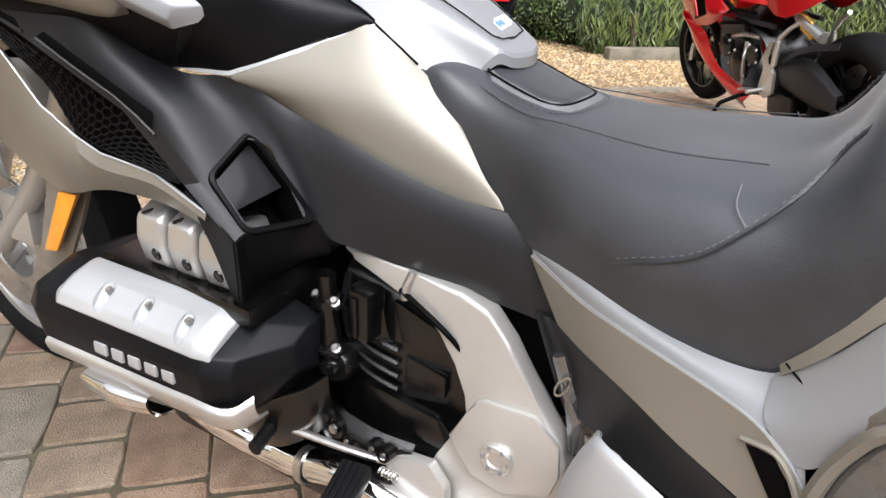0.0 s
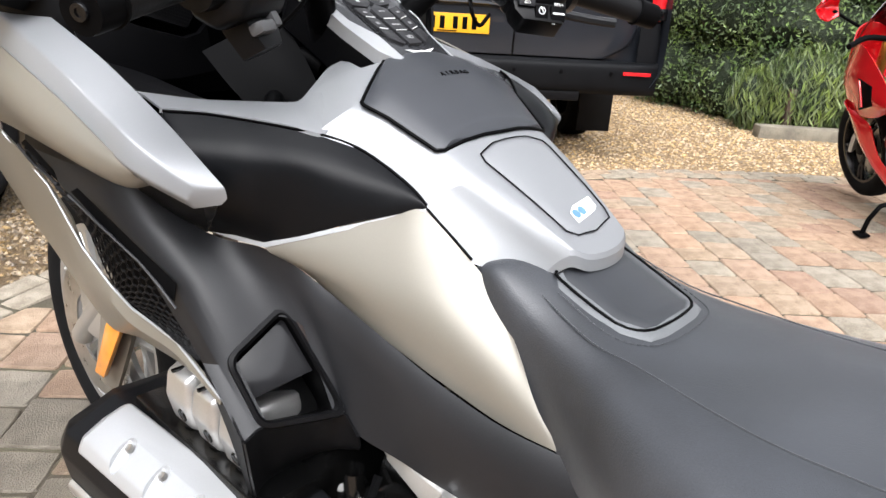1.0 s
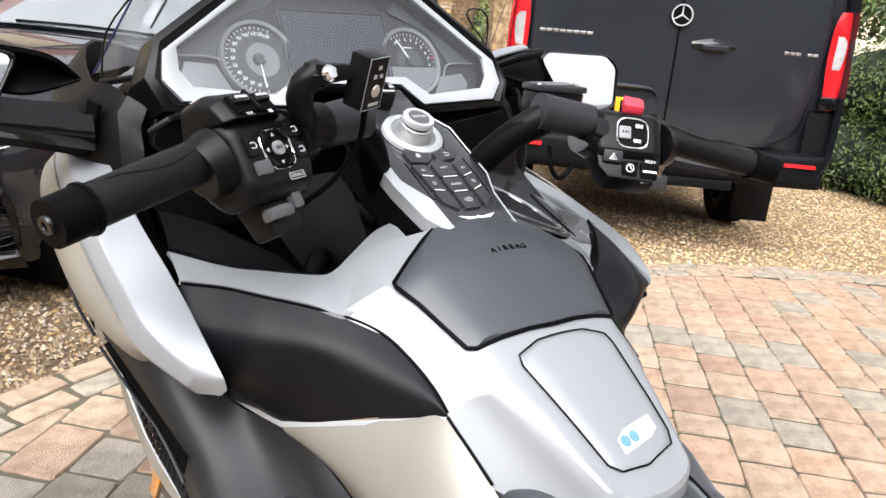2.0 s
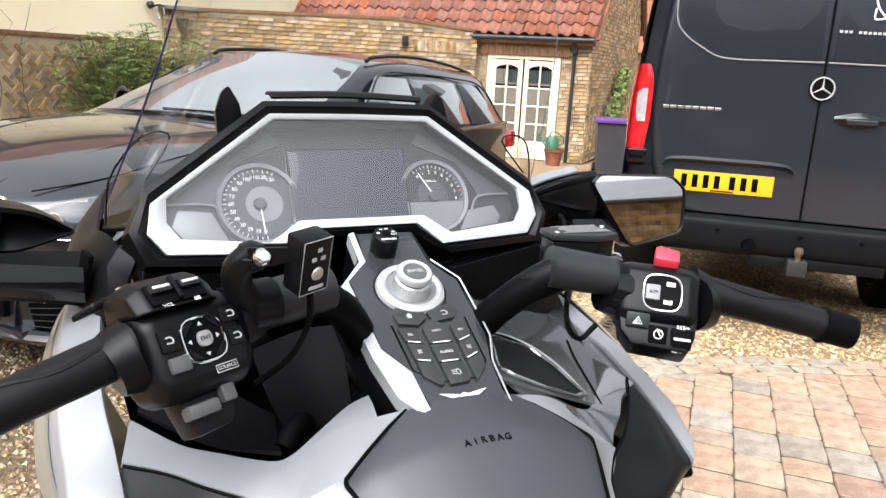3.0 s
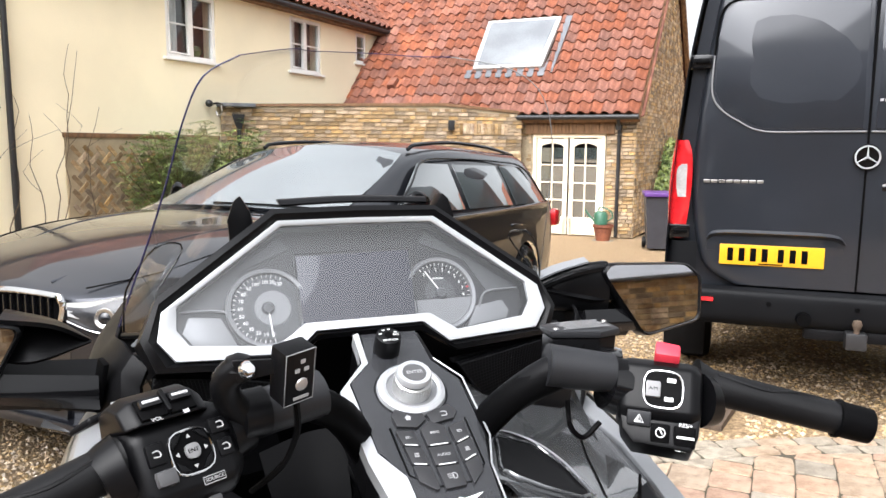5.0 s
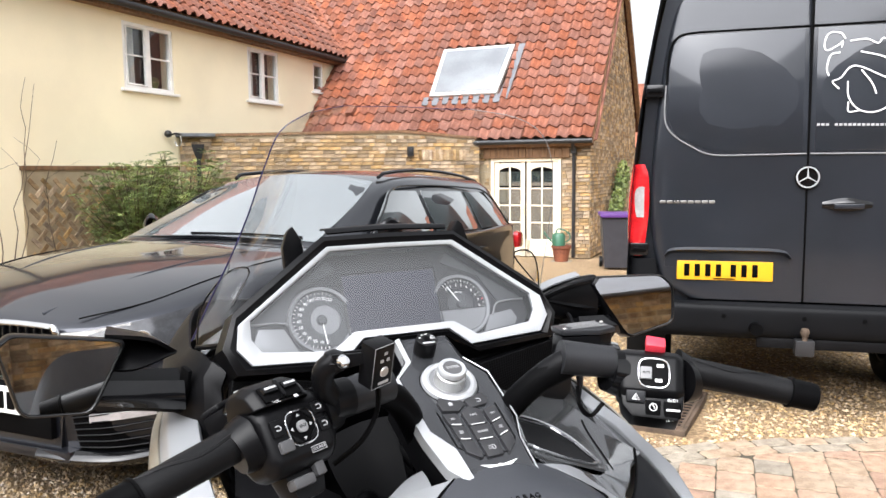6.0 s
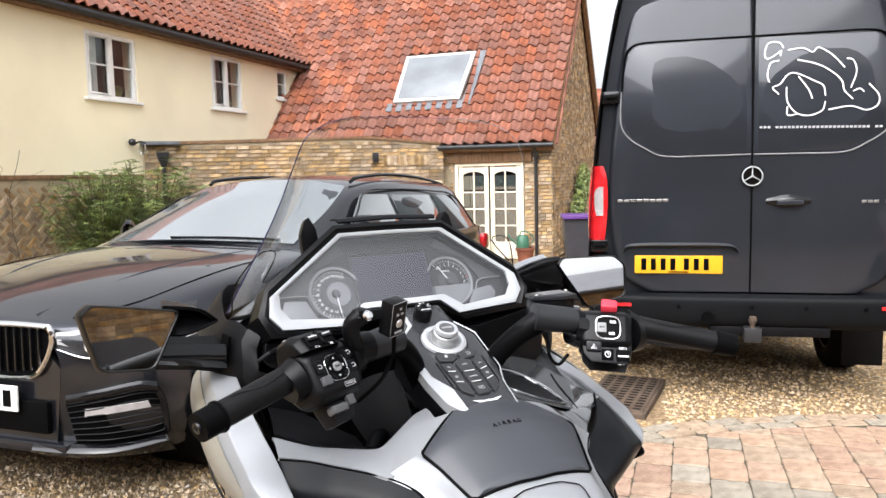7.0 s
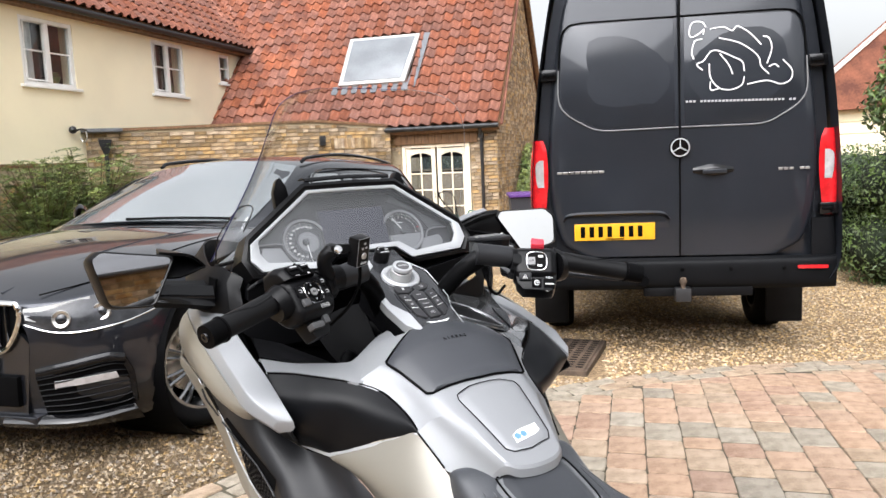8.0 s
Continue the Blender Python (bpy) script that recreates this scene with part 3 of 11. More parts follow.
    part("plate_hood", loft([[(-0.755, -0.016, 0.865), (-0.70, -0.016, 0.912), (-0.42, -0.016, 0.918), (-0.13, -0.016, 0.912), (-0.065, -0.016, 0.865)], [(-0.755, -0.035, 0.862), (-0.70, -0.045, 0.90), (-0.42, -0.048, 0.905), (-0.13, -0.045, 0.90), (-0.065, -0.035, 0.862)], [(-0.74, -0.016, 0.86), (-0.69, -0.016, 0.882), (-0.42, -0.016, 0.885), (-0.14, -0.016, 0.882), (-0.08, -0.016, 0.86)]], 4, 2), M["van"], t)
    pl = part("number_plate", bx((-0.42, -0.022, 0.783), (0.52, 0.008, 0.111), 0.003), M["yellow"], t, "yellow rear number plate")
    for k in range(7):
        x = -0.42 - 0.205 + k * 0.058 + (0.022 if k > 3 else 0)
        part("plate_bar", bx((x, -0.0275, 0.785), (0.030, 0.004, 0.072), 0.002), M["black"], pl)
    part("plate_small_bar", bx((-0.42, -0.0275, 0.737), (0.12, 0.004, 0.006)), M["black"], pl)
    # white line drawing of a rider on a machine, as plain strokes
    ox, oz, k = 0.06, 1.665, 0.62 / 530.0
    strokes = [
        [(90, 30), (70, 5), (20, 5), (2, 50), (15, 75), (60, 55), (80, 40), (75, 65)],
        [(70, 85), (30, 95), (15, 150), (25, 180)],
        [(110, 40), (180, 35), (225, 55), (250, 35), (300, 60), (340, 95), (372, 130)],
        [(155, 85), (250, 110), (320, 150), (360, 190), (370, 230), (410, 270)],
        [(380, 90), (410, 100), (425, 150), (400, 220)],
        [(70, 235), (40, 205), (75, 190), (110, 150), (150, 145), (230, 180), (275, 205), (285, 250)],
        [(105, 205), (110, 270), (150, 320), (210, 335), (270, 315), (285, 275)],
        [(110, 290), (112, 330), (160, 325)],
        [(160, 160), (205, 215), (225, 260)],
        [(300, 312), (400, 300), (470, 320), (520, 300), (525, 255), (480, 205)],
        [(410, 235), (440, 225), (460, 240)],
    ]
    for st in strokes:
        pts = [(ox + x * k, yz(oz + (335 - y) * k) - 0.0215, oz + (335 - y) * k * 1.12) for x, y in st]
        b2 = tube(pts, 0.0042, 6, 4)
        for v in b2.verts:
            v.co.y = yz(v.co.z) - 0.020 - (0.003 if v.co.y < yz(v.co.z) - 0.0215 else 0)
        part("logo_stroke", b2, M["white_print"], t)
    for k2 in range(30):
        if k2 in (3, 27):
            continue
        part("web_address_bar", bx((0.045 + k2 * 0.0222, yz(1.605) - 0.0205, 1.606 - 0.0006 * k2), (0.015, 0.003, 0.013)), M["soft_print"], t)
    # tail lamps
    for s in (-1, 1):
        rows = [[(s * x0, -0.004, z), (s * (x0 + x1) / 2, -0.022, z), (s * x1, 0.0, z), (s * (x1 + 0.012), 0.10, z)] for z, x0, x1 in ((0.86, 0.872, 0.935), (0.95, 0.862, 0.955), (1.15, 0.845, 0.957), (1.32, 0.850, 0.945), (1.40, 0.872, 0.93))]
        lamp = part("tail_lamp", loft(rows, 4, 4, 0.01), M["red_lens"], t, "red tail lamp with clear centre")
        part("clear_lens", loft([[(s * 0.872, -0.024, z), (s * 0.90, -0.030, z), (s * x1, -0.026, z)] for z, x1 in ((1.09, 0.915), (1.15, 0.925), (1.24, 0.925), (1.27, 0.90))], 3, 3, 0.006), M["clear_lens"], lamp)
    # bumper, step, reflectors, tow bar
    bump = part("bumper", loft([[(-0.965, 0.22, z), (-0.96, 0.02, z), (-0.90, -0.075 * k, z), (-0.5, -0.10 * k, z), (0, -0.105 * k, z), (0.5, -0.10 * k, z), (0.90, -0.075 * k, z), (0.96, 0.02, z), (0.965, 0.22, z)] for z, k in ((0.40, 0.55), (0.44, 0.9), (0.52, 1.0), (0.585, 0.95), (0.60, 0.6), (0.605, 0.2))], 3, 3, 0.012), M["van_plastic"], t)
    for s in (-1, 1):
        part("bumper_corner", loft([[(s * 0.80, -0.03, z), (s * 0.93 * k, -0.025, z), (s * 0.968 * k, 0.06, z), (s * 0.968 * k, 0.22, z)] for z, k in ((0.58, 1.0), (0.68, 1.0), (0.80, 0.99), (0.845, 0.985))], 3, 3, 0.01), M["van_plastic"], bump)
        part("reflector", bx((s * 0.79, -0.098, 0.54), (0.18, 0.016, 0.022), 0.004), M["red_lens"], bump)
        part("mudflap", bx((s * 0.86, 0.78, 0.20), (0.26, 0.02, 0.42), 0.008), M["rubber"], t)
    for x in (-0.42, 0.0, 0.30, 0.62):
        part("parking_sensor", lathe([(0, 0.003), (0.011, 0.003), (0.013, 0)], 14, aim((x, -0.106, 0.535), (0, -1, 0))), M["black"], bump)
    tb = part("tow_bar", bx((0.10, -0.05, 0.385), (0.68, 0.06, 0.06), 0.012), M["matt_black"], t)
    part("tow_bracket", bx((0.0, -0.11, 0.375), (0.10, 0.08, 0.09), 0.01), M["iron"], tb)
    part("tow_ball", lathe([(0, 0.075), (0.018, 0.07), (0.025, 0.05), (0.018, 0.03), (0.013, 0.02), (0.016, 0)], 16, Matrix.Translation((0.0, -0.13, 0.415))), M["rust"], tb)
    part("socket", lathe([(0, 0.05), (0.035, 0.05), (0.038, 0.0), (0.03, -0.03), (0, -0.03)], 16, aim((-0.25, -0.10, 0.47), (0, -1, 0))), M["black"], tb)
    for s in (-1, 1):
        for y in (1.15, 4.85):
            wheel(t, (s * 0.80, y, G(y - 0.2) + 0.345), 0.345, 0.23, 0.20, 8, M["matt_black"])
        part("lamp_cluster", loft([[(s * 0.5, 6.1, 0.85), (s * 0.85, 5.7, 0.9)], [(s * 0.5, 6.15, 1.05), (s * 0.85, 5.75, 1.1)]], 3, 3, 0.02), M["clear_lens"], t)
    return t


make_van()


# ---- the estate car ----
def make_car():
    t = thing("estate_car", pose(-3.26, 0.264, G(0.264) + 0.01, 1.95, 0, 173.7), "dark metallic estate car wet with rain, nose towards the terrace", "car")
    # stations: y, then x and z of sill, flank, shoulder, edge, crown
    st = [
        (2.43, (0.30, 0.26), (0.42, 0.40), (0.46, 0.58), (0.40, 0.70), (0.28, 0.745), (0, 0.75)),
        (2.36, (0.58, 0.22), (0.66, 0.38), (0.68, 0.58), (0.62, 0.72), (0.50, 0.775), (0, 0.80)),
        (2.16, (0.78, 0.20), (0.85, 0.36), (0.855, 0.60), (0.80, 0.757), (0.64, 0.840), (0, 0.882)),
        (1.85, (0.86, 0.20), (0.915, 0.36), (0.925, 0.62), (0.89, 0.825), (0.72, 0.912), (0, 0.955)),
        (1.49, (0.87, 0.20), (0.93, 0.36), (0.94, 0.64), (0.915, 0.868), (0.75, 0.960), (0, 0.998)),
        (0.85, (0.86, 0.20), (0.925, 0.36), (0.935, 0.66), (0.915, 0.91), (0.80, 0.995), (0, 1.03)),
        (0.0, (0.86, 0.20), (0.925, 0.36), (0.935, 0.66), (0.915, 0.93), (0.84, 0.985), (0, 0.99)),
        (-1.49, (0.87, 0.20), (0.935, 0.36), (0.945, 0.66), (0.925, 0.95), (0.84, 1.01), (0, 1.01)),
        (-2.25, (0.82, 0.24), (0.88, 0.38), (0.90, 0.66), (0.88, 0.97), (0.80, 1.03), (0, 1.03)),
        (-2.52, (0.70, 0.28), (0.78, 0.40), (0.80, 0.66), (0.80, 0.95), (0.72, 1.02), (0, 1.03)),
    ]
    rows = []
    for y, *ps in st:
        half = [(x, y, z) for x, z in ps]
        rows.append(half + [(-x, y, z) for x, y, z in half[-2::-1]])
    bmb = loft(rows, 6, 14)
    for wy, wz, wr in ((1.73, 0.385, 0.405), (-1.49, 0.335, 0.375)):
        def rad(v):
            return math.hypot(v.y - wy, v.z - wz)
        gone = [f for f in bmb.faces if abs(f.calc_center_median().x) > 0.55 and f.calc_center_median().z < 0.78 and rad(f.calc_center_median()) < wr]
        rim = {v for f in gone for v in f.verts}
        bmesh.ops.delete(bmb, geom=gone, context="FACES")
        for v in rim:
            if v.is_valid and v.link_faces and rad(v.co) > 0.2:
                k = wr / rad(v.co)
                v.co.y, v.co.z = wy + (v.co.y - wy) * k, wz + (v.co.z - wz) * k
    body = part("body", bmb, M["car"], t)
    part("nose_panel", pr([(0.42, 2.43, 0.24), (0.46, 2.43, 0.58), (0.30, 2.43, 0.74), (-0.30, 2.43, 0.74), (-0.46, 2.43, 0.58), (-0.42, 2.43, 0.24)], (0, -0.02, 0)), M["car"], body)
    # cabin
    cab = [
        (1.00, (0.84, 0.96), (0.76, 0.99), (0.55, 1.01), (0, 1.035)),
        (0.45, (0.86, 0.97), (0.76, 1.15), (0.60, 1.23), (0, 1.27)),
        (0.00, (0.87, 0.97), (0.73, 1.28), (0.60, 1.39), (0, 1.435)),
        (-0.60, (0.88, 0.98), (0.74, 1.33), (0.60, 1.445), (0, 1.49)),
        (-1.40, (0.88, 0.99), (0.73, 1.32), (0.59, 1.44), (0, 1.485)),
        (-2.15, (0.85, 1.0), (0.70, 1.29), (0.56, 1.40), (0, 1.44)),
        (-2.50, (0.78, 1.0), (0.70, 1.05), (0.55, 1.08), (0, 1.10)),
    ]
    rows = []
    for y, *ps in cab:
        half = [(x, y, z) for x, z in ps]
        rows.append(half + [(-x, y, z) for x, y, z in half[-2::-1]])
    cabin = part("cabin", loft(rows, 4, 4), M["car"], t)
    part("windscreen", loft([[(-0.70, 0.94, 1.028), (-0.35, 0.985, 1.045), (0, 1.0, 1.052), (0.35, 0.985, 1.045), (0.70, 0.94, 1.028)], [(-0.665, 0.45, 1.222), (-0.35, 0.47, 1.268), (0, 0.48, 1.285), (0.35, 0.47, 1.268), (0.665, 0.45, 1.222)], [(-0.60, 0.06, 1.385), (-0.33, 0.03, 1.425), (0, 0.02, 1.442), (0.33, 0.03, 1.425), (0.60, 0.06, 1.385)]], 4, 4, 0.006), M["car_screen"], cabin)
    part("wiper", tube([(0.15, 0.99, 1.062), (-0.25, 0.97, 1.062), (-0.60, 0.93, 1.05)], 0.008, 6, 3), M["black"], cabin)
    for s in (-1, 1):
        def win(ya, yb, yc, yd, nm):
            # a side pane between the belt and the roof edge
            def sx(z):
                return 0.885 - (z - 0.98) * 0.45
            pts = [(ya, 1.015), (yb, 1.015), (yc, 1.325), (yd, 1.325)]
            part("side_window", pr([(s * (sx(z) + 0.004), y, z) for y, z in pts], (s * 0.01, 0, 0), 0.003), M["car_glass"], cabin)
        win(0.62, -0.36, -0.34, 0.10, "f")
        win(-0.44, -1.30, -1.22, -0.42, "r")
        win(-1.38, -2.05, -1.80, -1.30, "q")
        part("window_trim", tube([(s * 0.895, 0.72, 1.0), (s * 0.83, 0.35, 1.19), (s * 0.745, 0.05, 1.335), (s * 0.735, -0.4, 1.365), (s * 0.735, -1.3, 1.36), (s * 0.76, -1.85, 1.31), (s * 0.88, -2.15, 1.02)], 0.008, 6, 5), M["gloss_black"], cabin)
        part("roof_rail", tube([(s * 0.60, -0.02, 1.415), (s * 0.605, -0.14, 1.450), (s * 0.60, -0.7, 1.487), (s * 0.59, -1.4, 1.477), (s * 0.57, -2.0, 1.435), (s * 0.56, -2.1, 1.410)], 0.014, 8, 5), M["gloss_black"], cabin)
        wm = [[(0.93, 0.70, 1.03), (1.02, 0.70, 1.02), (1.09, 0.67, 1.05)], [(0.94, 0.73, 1.08), (1.03, 0.76, 1.09), (1.11, 0.70, 1.10)], [(0.95, 0.70, 1.14), (1.03, 0.70, 1.17), (1.09, 0.67, 1.14)], [(0.95, 0.62, 1.12), (1.03, 0.61, 1.13), (1.08, 0.61, 1.12)], [(0.93, 0.62, 1.03), (1.02, 0.61, 1.03), (1.08, 0.61, 1.05)]]
        wmir = part("wing_mirror", loft([[(s * (0.905 + (x - 0.93) * 0.45), y - 0.14 - (x - 0.93) * 0.6, z - 0.01) for x, y, z in r] for r in wm], 3, 3, 0.01), M["gloss_black"], t, "folded black wing mirror")
        part("mirror_arm", bx((s * 0.92, 0.55, 1.01), (0.07, 0.06, 0.04), 0.01), M["gloss_black"], wmir)
        for y in (-0.28, -1.22):
            part("door_handle", bx((s * 0.945, y, 0.86), (0.03, 0.22, 0.028), 0.01), M["car"], t)
        for y in (0.62, -0.40, -1.32):
            part("door_gap", tube([(s * 0.897, y, 0.98), (s * 0.942, y, 0.66), (s * 0.93, y, 0.30)], 0.004, 5, 4), M["black"], t)
        # headlamp: dark housing, clear cover, two rings, chrome blade under it
        def out(q, d=0.008):
            return [(s * (x + d), y + d, z) for x, y, z in q]
        lt = [(0.430, 2.420, 0.738), (0.545, 2.388, 0.752), (0.671, 2.288, 0.778), (0.757, 2.164, 0.805), (0.823, 2.0, 0.837)]
        lb_ = [(0.440, 2.425, 0.668), (0.560, 2.402, 0.636), (0.680, 2.352, 0.632), (0.800, 2.228, 0.656), (0.872, 2.073, 0.702)]
        lm = [((p[0] + q[0]) / 2 + 0.010, (p[1] + q[1]) / 2 + 0.010, (p[2] + q[2]) / 2) for p, q in zip(lt, lb_)]
        hl = part("headlamp", loft([out(lt), out(lm), out(lb_)], 5, 4, 0.010), M["lamp_clear"], t, "clear headlamp with bright inner rings and strips")
        part("lamp_strip", tube(out(lb_, 0.014), 0.004, 6, 5), M["chrome"], hl)
        part("lamp_blade", loft([out(lt[:3], 0.012), out([(x, y + 0.004, z - 0.022) for x, y, z in lt[:3]], 0.012)], 5, 2, 0.005), M["alu"], hl)
        part("lamp_tip", loft([out([(0.440, 2.425, 0.712), (0.490, 2.414, 0.705)], 0.014), out([(0.445, 2.428, 0.690), (0.500, 2.414, 0.680)], 0.014)], 2, 2, 0.004), M["white_alu"], hl)
        for px, py, pz in ((0.600, 2.388, 0.690), (0.725, 2.285, 0.710)):
            part("lamp_ring", lathe([(0.024, 0), (0.036, 0.004), (0.040, 0.0), (0.034, -0.006)], 24, aim((s * (px + 0.012), py + 0.012, pz), (s * 0.5, 1, 0.2)), closed=True), M["steel"], hl)
            part("lamp_lens", lathe([(0, 0.006), (0.015, 0.003), (0.024, -0.002)], 20, aim((s * (px + 0.012), py + 0.012, pz), (s * 0.5, 1, 0.2))), M["lamp_dark"], hl)
        # kidney grille with upright slats
        kid = [(0.035, 0.565), (0.10, 0.540), (0.31, 0.545), (0.385, 0.605), (0.425, 0.695), (0.420, 0.748), (0.370, 0.764), (0.10, 0.766), (0.035, 0.735)]
        gr = part("grille", pr([(s * x, 2.452 - 0.06 * x, z) for x, z in kid], (0, 0.004, 0)), M["black"], t)
        part("grille_frame", tube([(s * x, 2.464 - 0.06 * x, z) for x, z in kid + kid[:1]], 0.013, 8, 4), M["chrome"], gr)
        for k in range(8):
            x = 0.070 + k * 0.042
            part("grille_slat", bx((s * x, 2.464 - 0.06 * x, 0.652 + 0.002 * k), (0.010, 0.022, 0.195 - 0.005 * abs(k - 3)), 0.003), M["gloss_black"], gr)
        # lower intake with fog lamp bar, brow, splitter
        it_t = [(0.474, 2.425, 0.434), (0.617, 2.392, 0.462), (0.755, 2.305, 0.490), (0.803, 2.252, 0.478)]
        it_b = [(0.499, 2.400, 0.262), (0.640, 2.345, 0.262), (0.765, 2.235, 0.270), (0.806, 2.200, 0.290)]
        it = part("side_intake", loft([out(it_t, 0.004), out([((p[0] + q[0]) / 2, (p[1] + q[1]) / 2, (p[2] + q[2]) / 2) for p, q in zip(it_t, it_b)], 0.004), out(it_b, 0.004)], 4, 3, 0.006), M["black"], t)
        part("intake_brow", loft([out([(x, y, z + 0.040) for x, y, z in it_t], 0.016), out([(x, y, z + 0.012) for x, y, z in it_t], 0.022), out([(x, y, z - 0.012) for x, y, z in it_t], 0.006)], 4, 3, 0.008), M["gloss_black"], it)
        part("intake_post", loft([out([(0.803, 2.252, 0.505), (0.826, 2.226, 0.42), (0.815, 2.200, 0.285)], 0.014), out([(0.790, 2.262, 0.480), (0.806, 2.240, 0.42), (0.798, 2.208, 0.290)], 0.010)], 4, 2, 0.010), M["gloss_black"], it)
        fog = part("fog_lamp", loft([out([(0.554, 2.405, 0.414), (0.676, 2.360, 0.427), (0.776, 2.280, 0.436)], 0.010), out([(0.551, 2.402, 0.378), (0.671, 2.356, 0.396), (0.780, 2.268, 0.408)], 0.010)], 4, 2, 0.008), M["clear_lens"], it)
        for k in range(7):
            f_ = (k + 0.5) / 7
            row = [tuple(p[i] + (q[i] - p[i]) * f_ for i in range(3)) for p, q in zip(it_t, it_b)]
            part("mesh_bar", tube(out(row, 0.010), 0.003, 5, 4), M["matt_black"], it)
        part("splitter", loft([out([(0.30, 2.430, 0.265), (0.500, 2.398, 0.262), (0.650, 2.338, 0.258), (0.800, 2.205, 0.275)], 0.02), out([(0.30, 2.450, 0.235), (0.500, 2.420, 0.232), (0.660, 2.350, 0.232), (0.815, 2.205, 0.255)], 0.03), out([(0.30, 2.430, 0.205), (0.500, 2.405, 0.200), (0.660, 2.335, 0.200), (0.83, 2.18, 0.20)], 0.01)], 4, 3, 0.012), M["gloss_black"], t)
        part("washer_cover", loft([out([(0.679, 2.362, 0.590), (0.697, 2.346, 0.618)], 0.004), out([(0.730, 2.322, 0.594), (0.736, 2.312, 0.623)], 0.004)], 2, 2, 0.002), M["car"], t)
        for y, st2, zh, ra in ((1.73, -20, 0.385, 0.030), (-1.49, 0, 0.335, 0.0)):
            sgn = 1 if s > 0 else -1
            part("wheel_arch", lathe([(0, -0.42), (0.372 + ra, -0.40), (0.374 + ra, 0.0), (0.366 + ra, 0.0)], 44, Matrix.Translation((s * 0.915, y, zh)) @ pose(0, 0, 0, 0, 90 * sgn, 0)), M["black"], t)
            w = wheel(t, (s * (0.80 if y > 0 else 0.83), y, zh - ra * 0.6), 0.345, 0.25, 0.245, 10, M["gloss_grey"], two=True, steer=st2 if y > 0 else 0)
        part("rear_lamp", bx((s * 0.74, -2.46, 0.86), (0.34, 0.18, 0.16), 0.04), M["red_lens"], t)
    part("lower_grille", bx((0, 2.43, 0.37), (0.80, 0.05, 0.14), 0.01), M["black"], t)
    part("chin", bx((0, 2.40, 0.24), (1.0, 0.12, 0.05), 0.015), M["car"], t)
    npl = part("number_plate", bx((0, 2.475, 0.45), (0.52, 0.010, 0.111), 0.003), M["white_paint"], t, "white front number plate")
    for k in range(7):
        part("plate_bar", bx((-0.205 + k * 0.062 + (0.02 if k > 3 else 0), 2.482, 0.45), (0.042, 0.004, 0.072)), M["black"], npl)
    # bonnet creases
    for s in (-1, 1):
        part("bonnet_gap", tube([(s * 0.47, 2.365, 0.79), (s * 0.64, 2.16, 0.841), (s * 0.72, 1.85, 0.913), (s * 0.755, 1.49, 0.960), (s * 0.80, 0.87, 0.993)], 0.0035, 5, 4), M["black"], body)
        part("bonnet_crease", tube([(s * 0.26, 2.36, 0.795), (s * 0.40, 1.9, 0.930), (s * 0.50, 1.45, 0.984), (s * 0.58, 0.95, 1.008)], 0.006, 5, 4), M["car"], body)
    return t


make_car()


# ---- the cottage ----
HOUSE = pose(-3.5, 10.98, -0.45, 0, 0, -6)
house = thing("cottage", HOUSE, "yellow-brick cottage with a steep red pantile roof and glazed double doors", "house")
ZH = 0.45
PIT = radians(48)


def raw(name, verts, faces, material, parent=None, smooth=0, slots=None, idx=None):
    me = bpy.data.meshes.new(name)
    me.from_pydata(verts, [], faces)
    for m_ in (slots or [material]):
        me.materials.append(m_)
    if idx:
        me.polygons.foreach_set("material_index", idx)
    if smooth:
        me.polygons.foreach_set("use_smooth", [True] * len(me.polygons))
        me.set_sharp_from_angle(angle=radians(smooth))
    ob = new(name, me)
    ob.parent = parent
    return ob


def brick_cells(length, height, holes=(), bl=0.225, bh=0.075, top=None, left=None, seed=1):
    """Rectangles of a running bond on a wall face, minus its openings."""
    rnd = random.Random(seed)
    out = []
    for j in range(int(height / bh)):
        z0, z1 = j * bh + 0.010, (j + 1) * bh
        x = -bl * rnd.uniform(0.2, 1.0)
        while x < length:
            w = bl * rnd.choice((1, 1, 1, 0.5, 0.9))
            a, b = max(x, 0) + 0.0, min(x + w - 0.010, length)
            x += w
            if b - a < 0.03 or (top and z1 > top((a + b) / 2)):
                continue
            if any(a < h[1] and b > h[0] and z0 < h[3] and z1 > h[2] for h in holes):
                continue
            out.append((a, b, z0, z1))
    return out


def brick_verts(a, b, z0, z1, d, rnd):
    e = 0.004
    j = [rnd.uniform(-0.002, 0.002) for _ in range(4)]
    return [(a, 0, z0), (b, 0, z0), (b, 0, z1), (a, 0, z1), (a + e, -d, z0 + e + j[0]), (b - e, -d, z0 + e + j[1]), (b - e, -d, z1 - e + j[2]), (a + e, -d, z1 - e + j[3])]


BF = [(4, 5, 6, 7), (0, 1, 5, 4), (1, 2, 6, 5), (2, 3, 7, 6), (3, 0, 4, 7)]
LATER = []


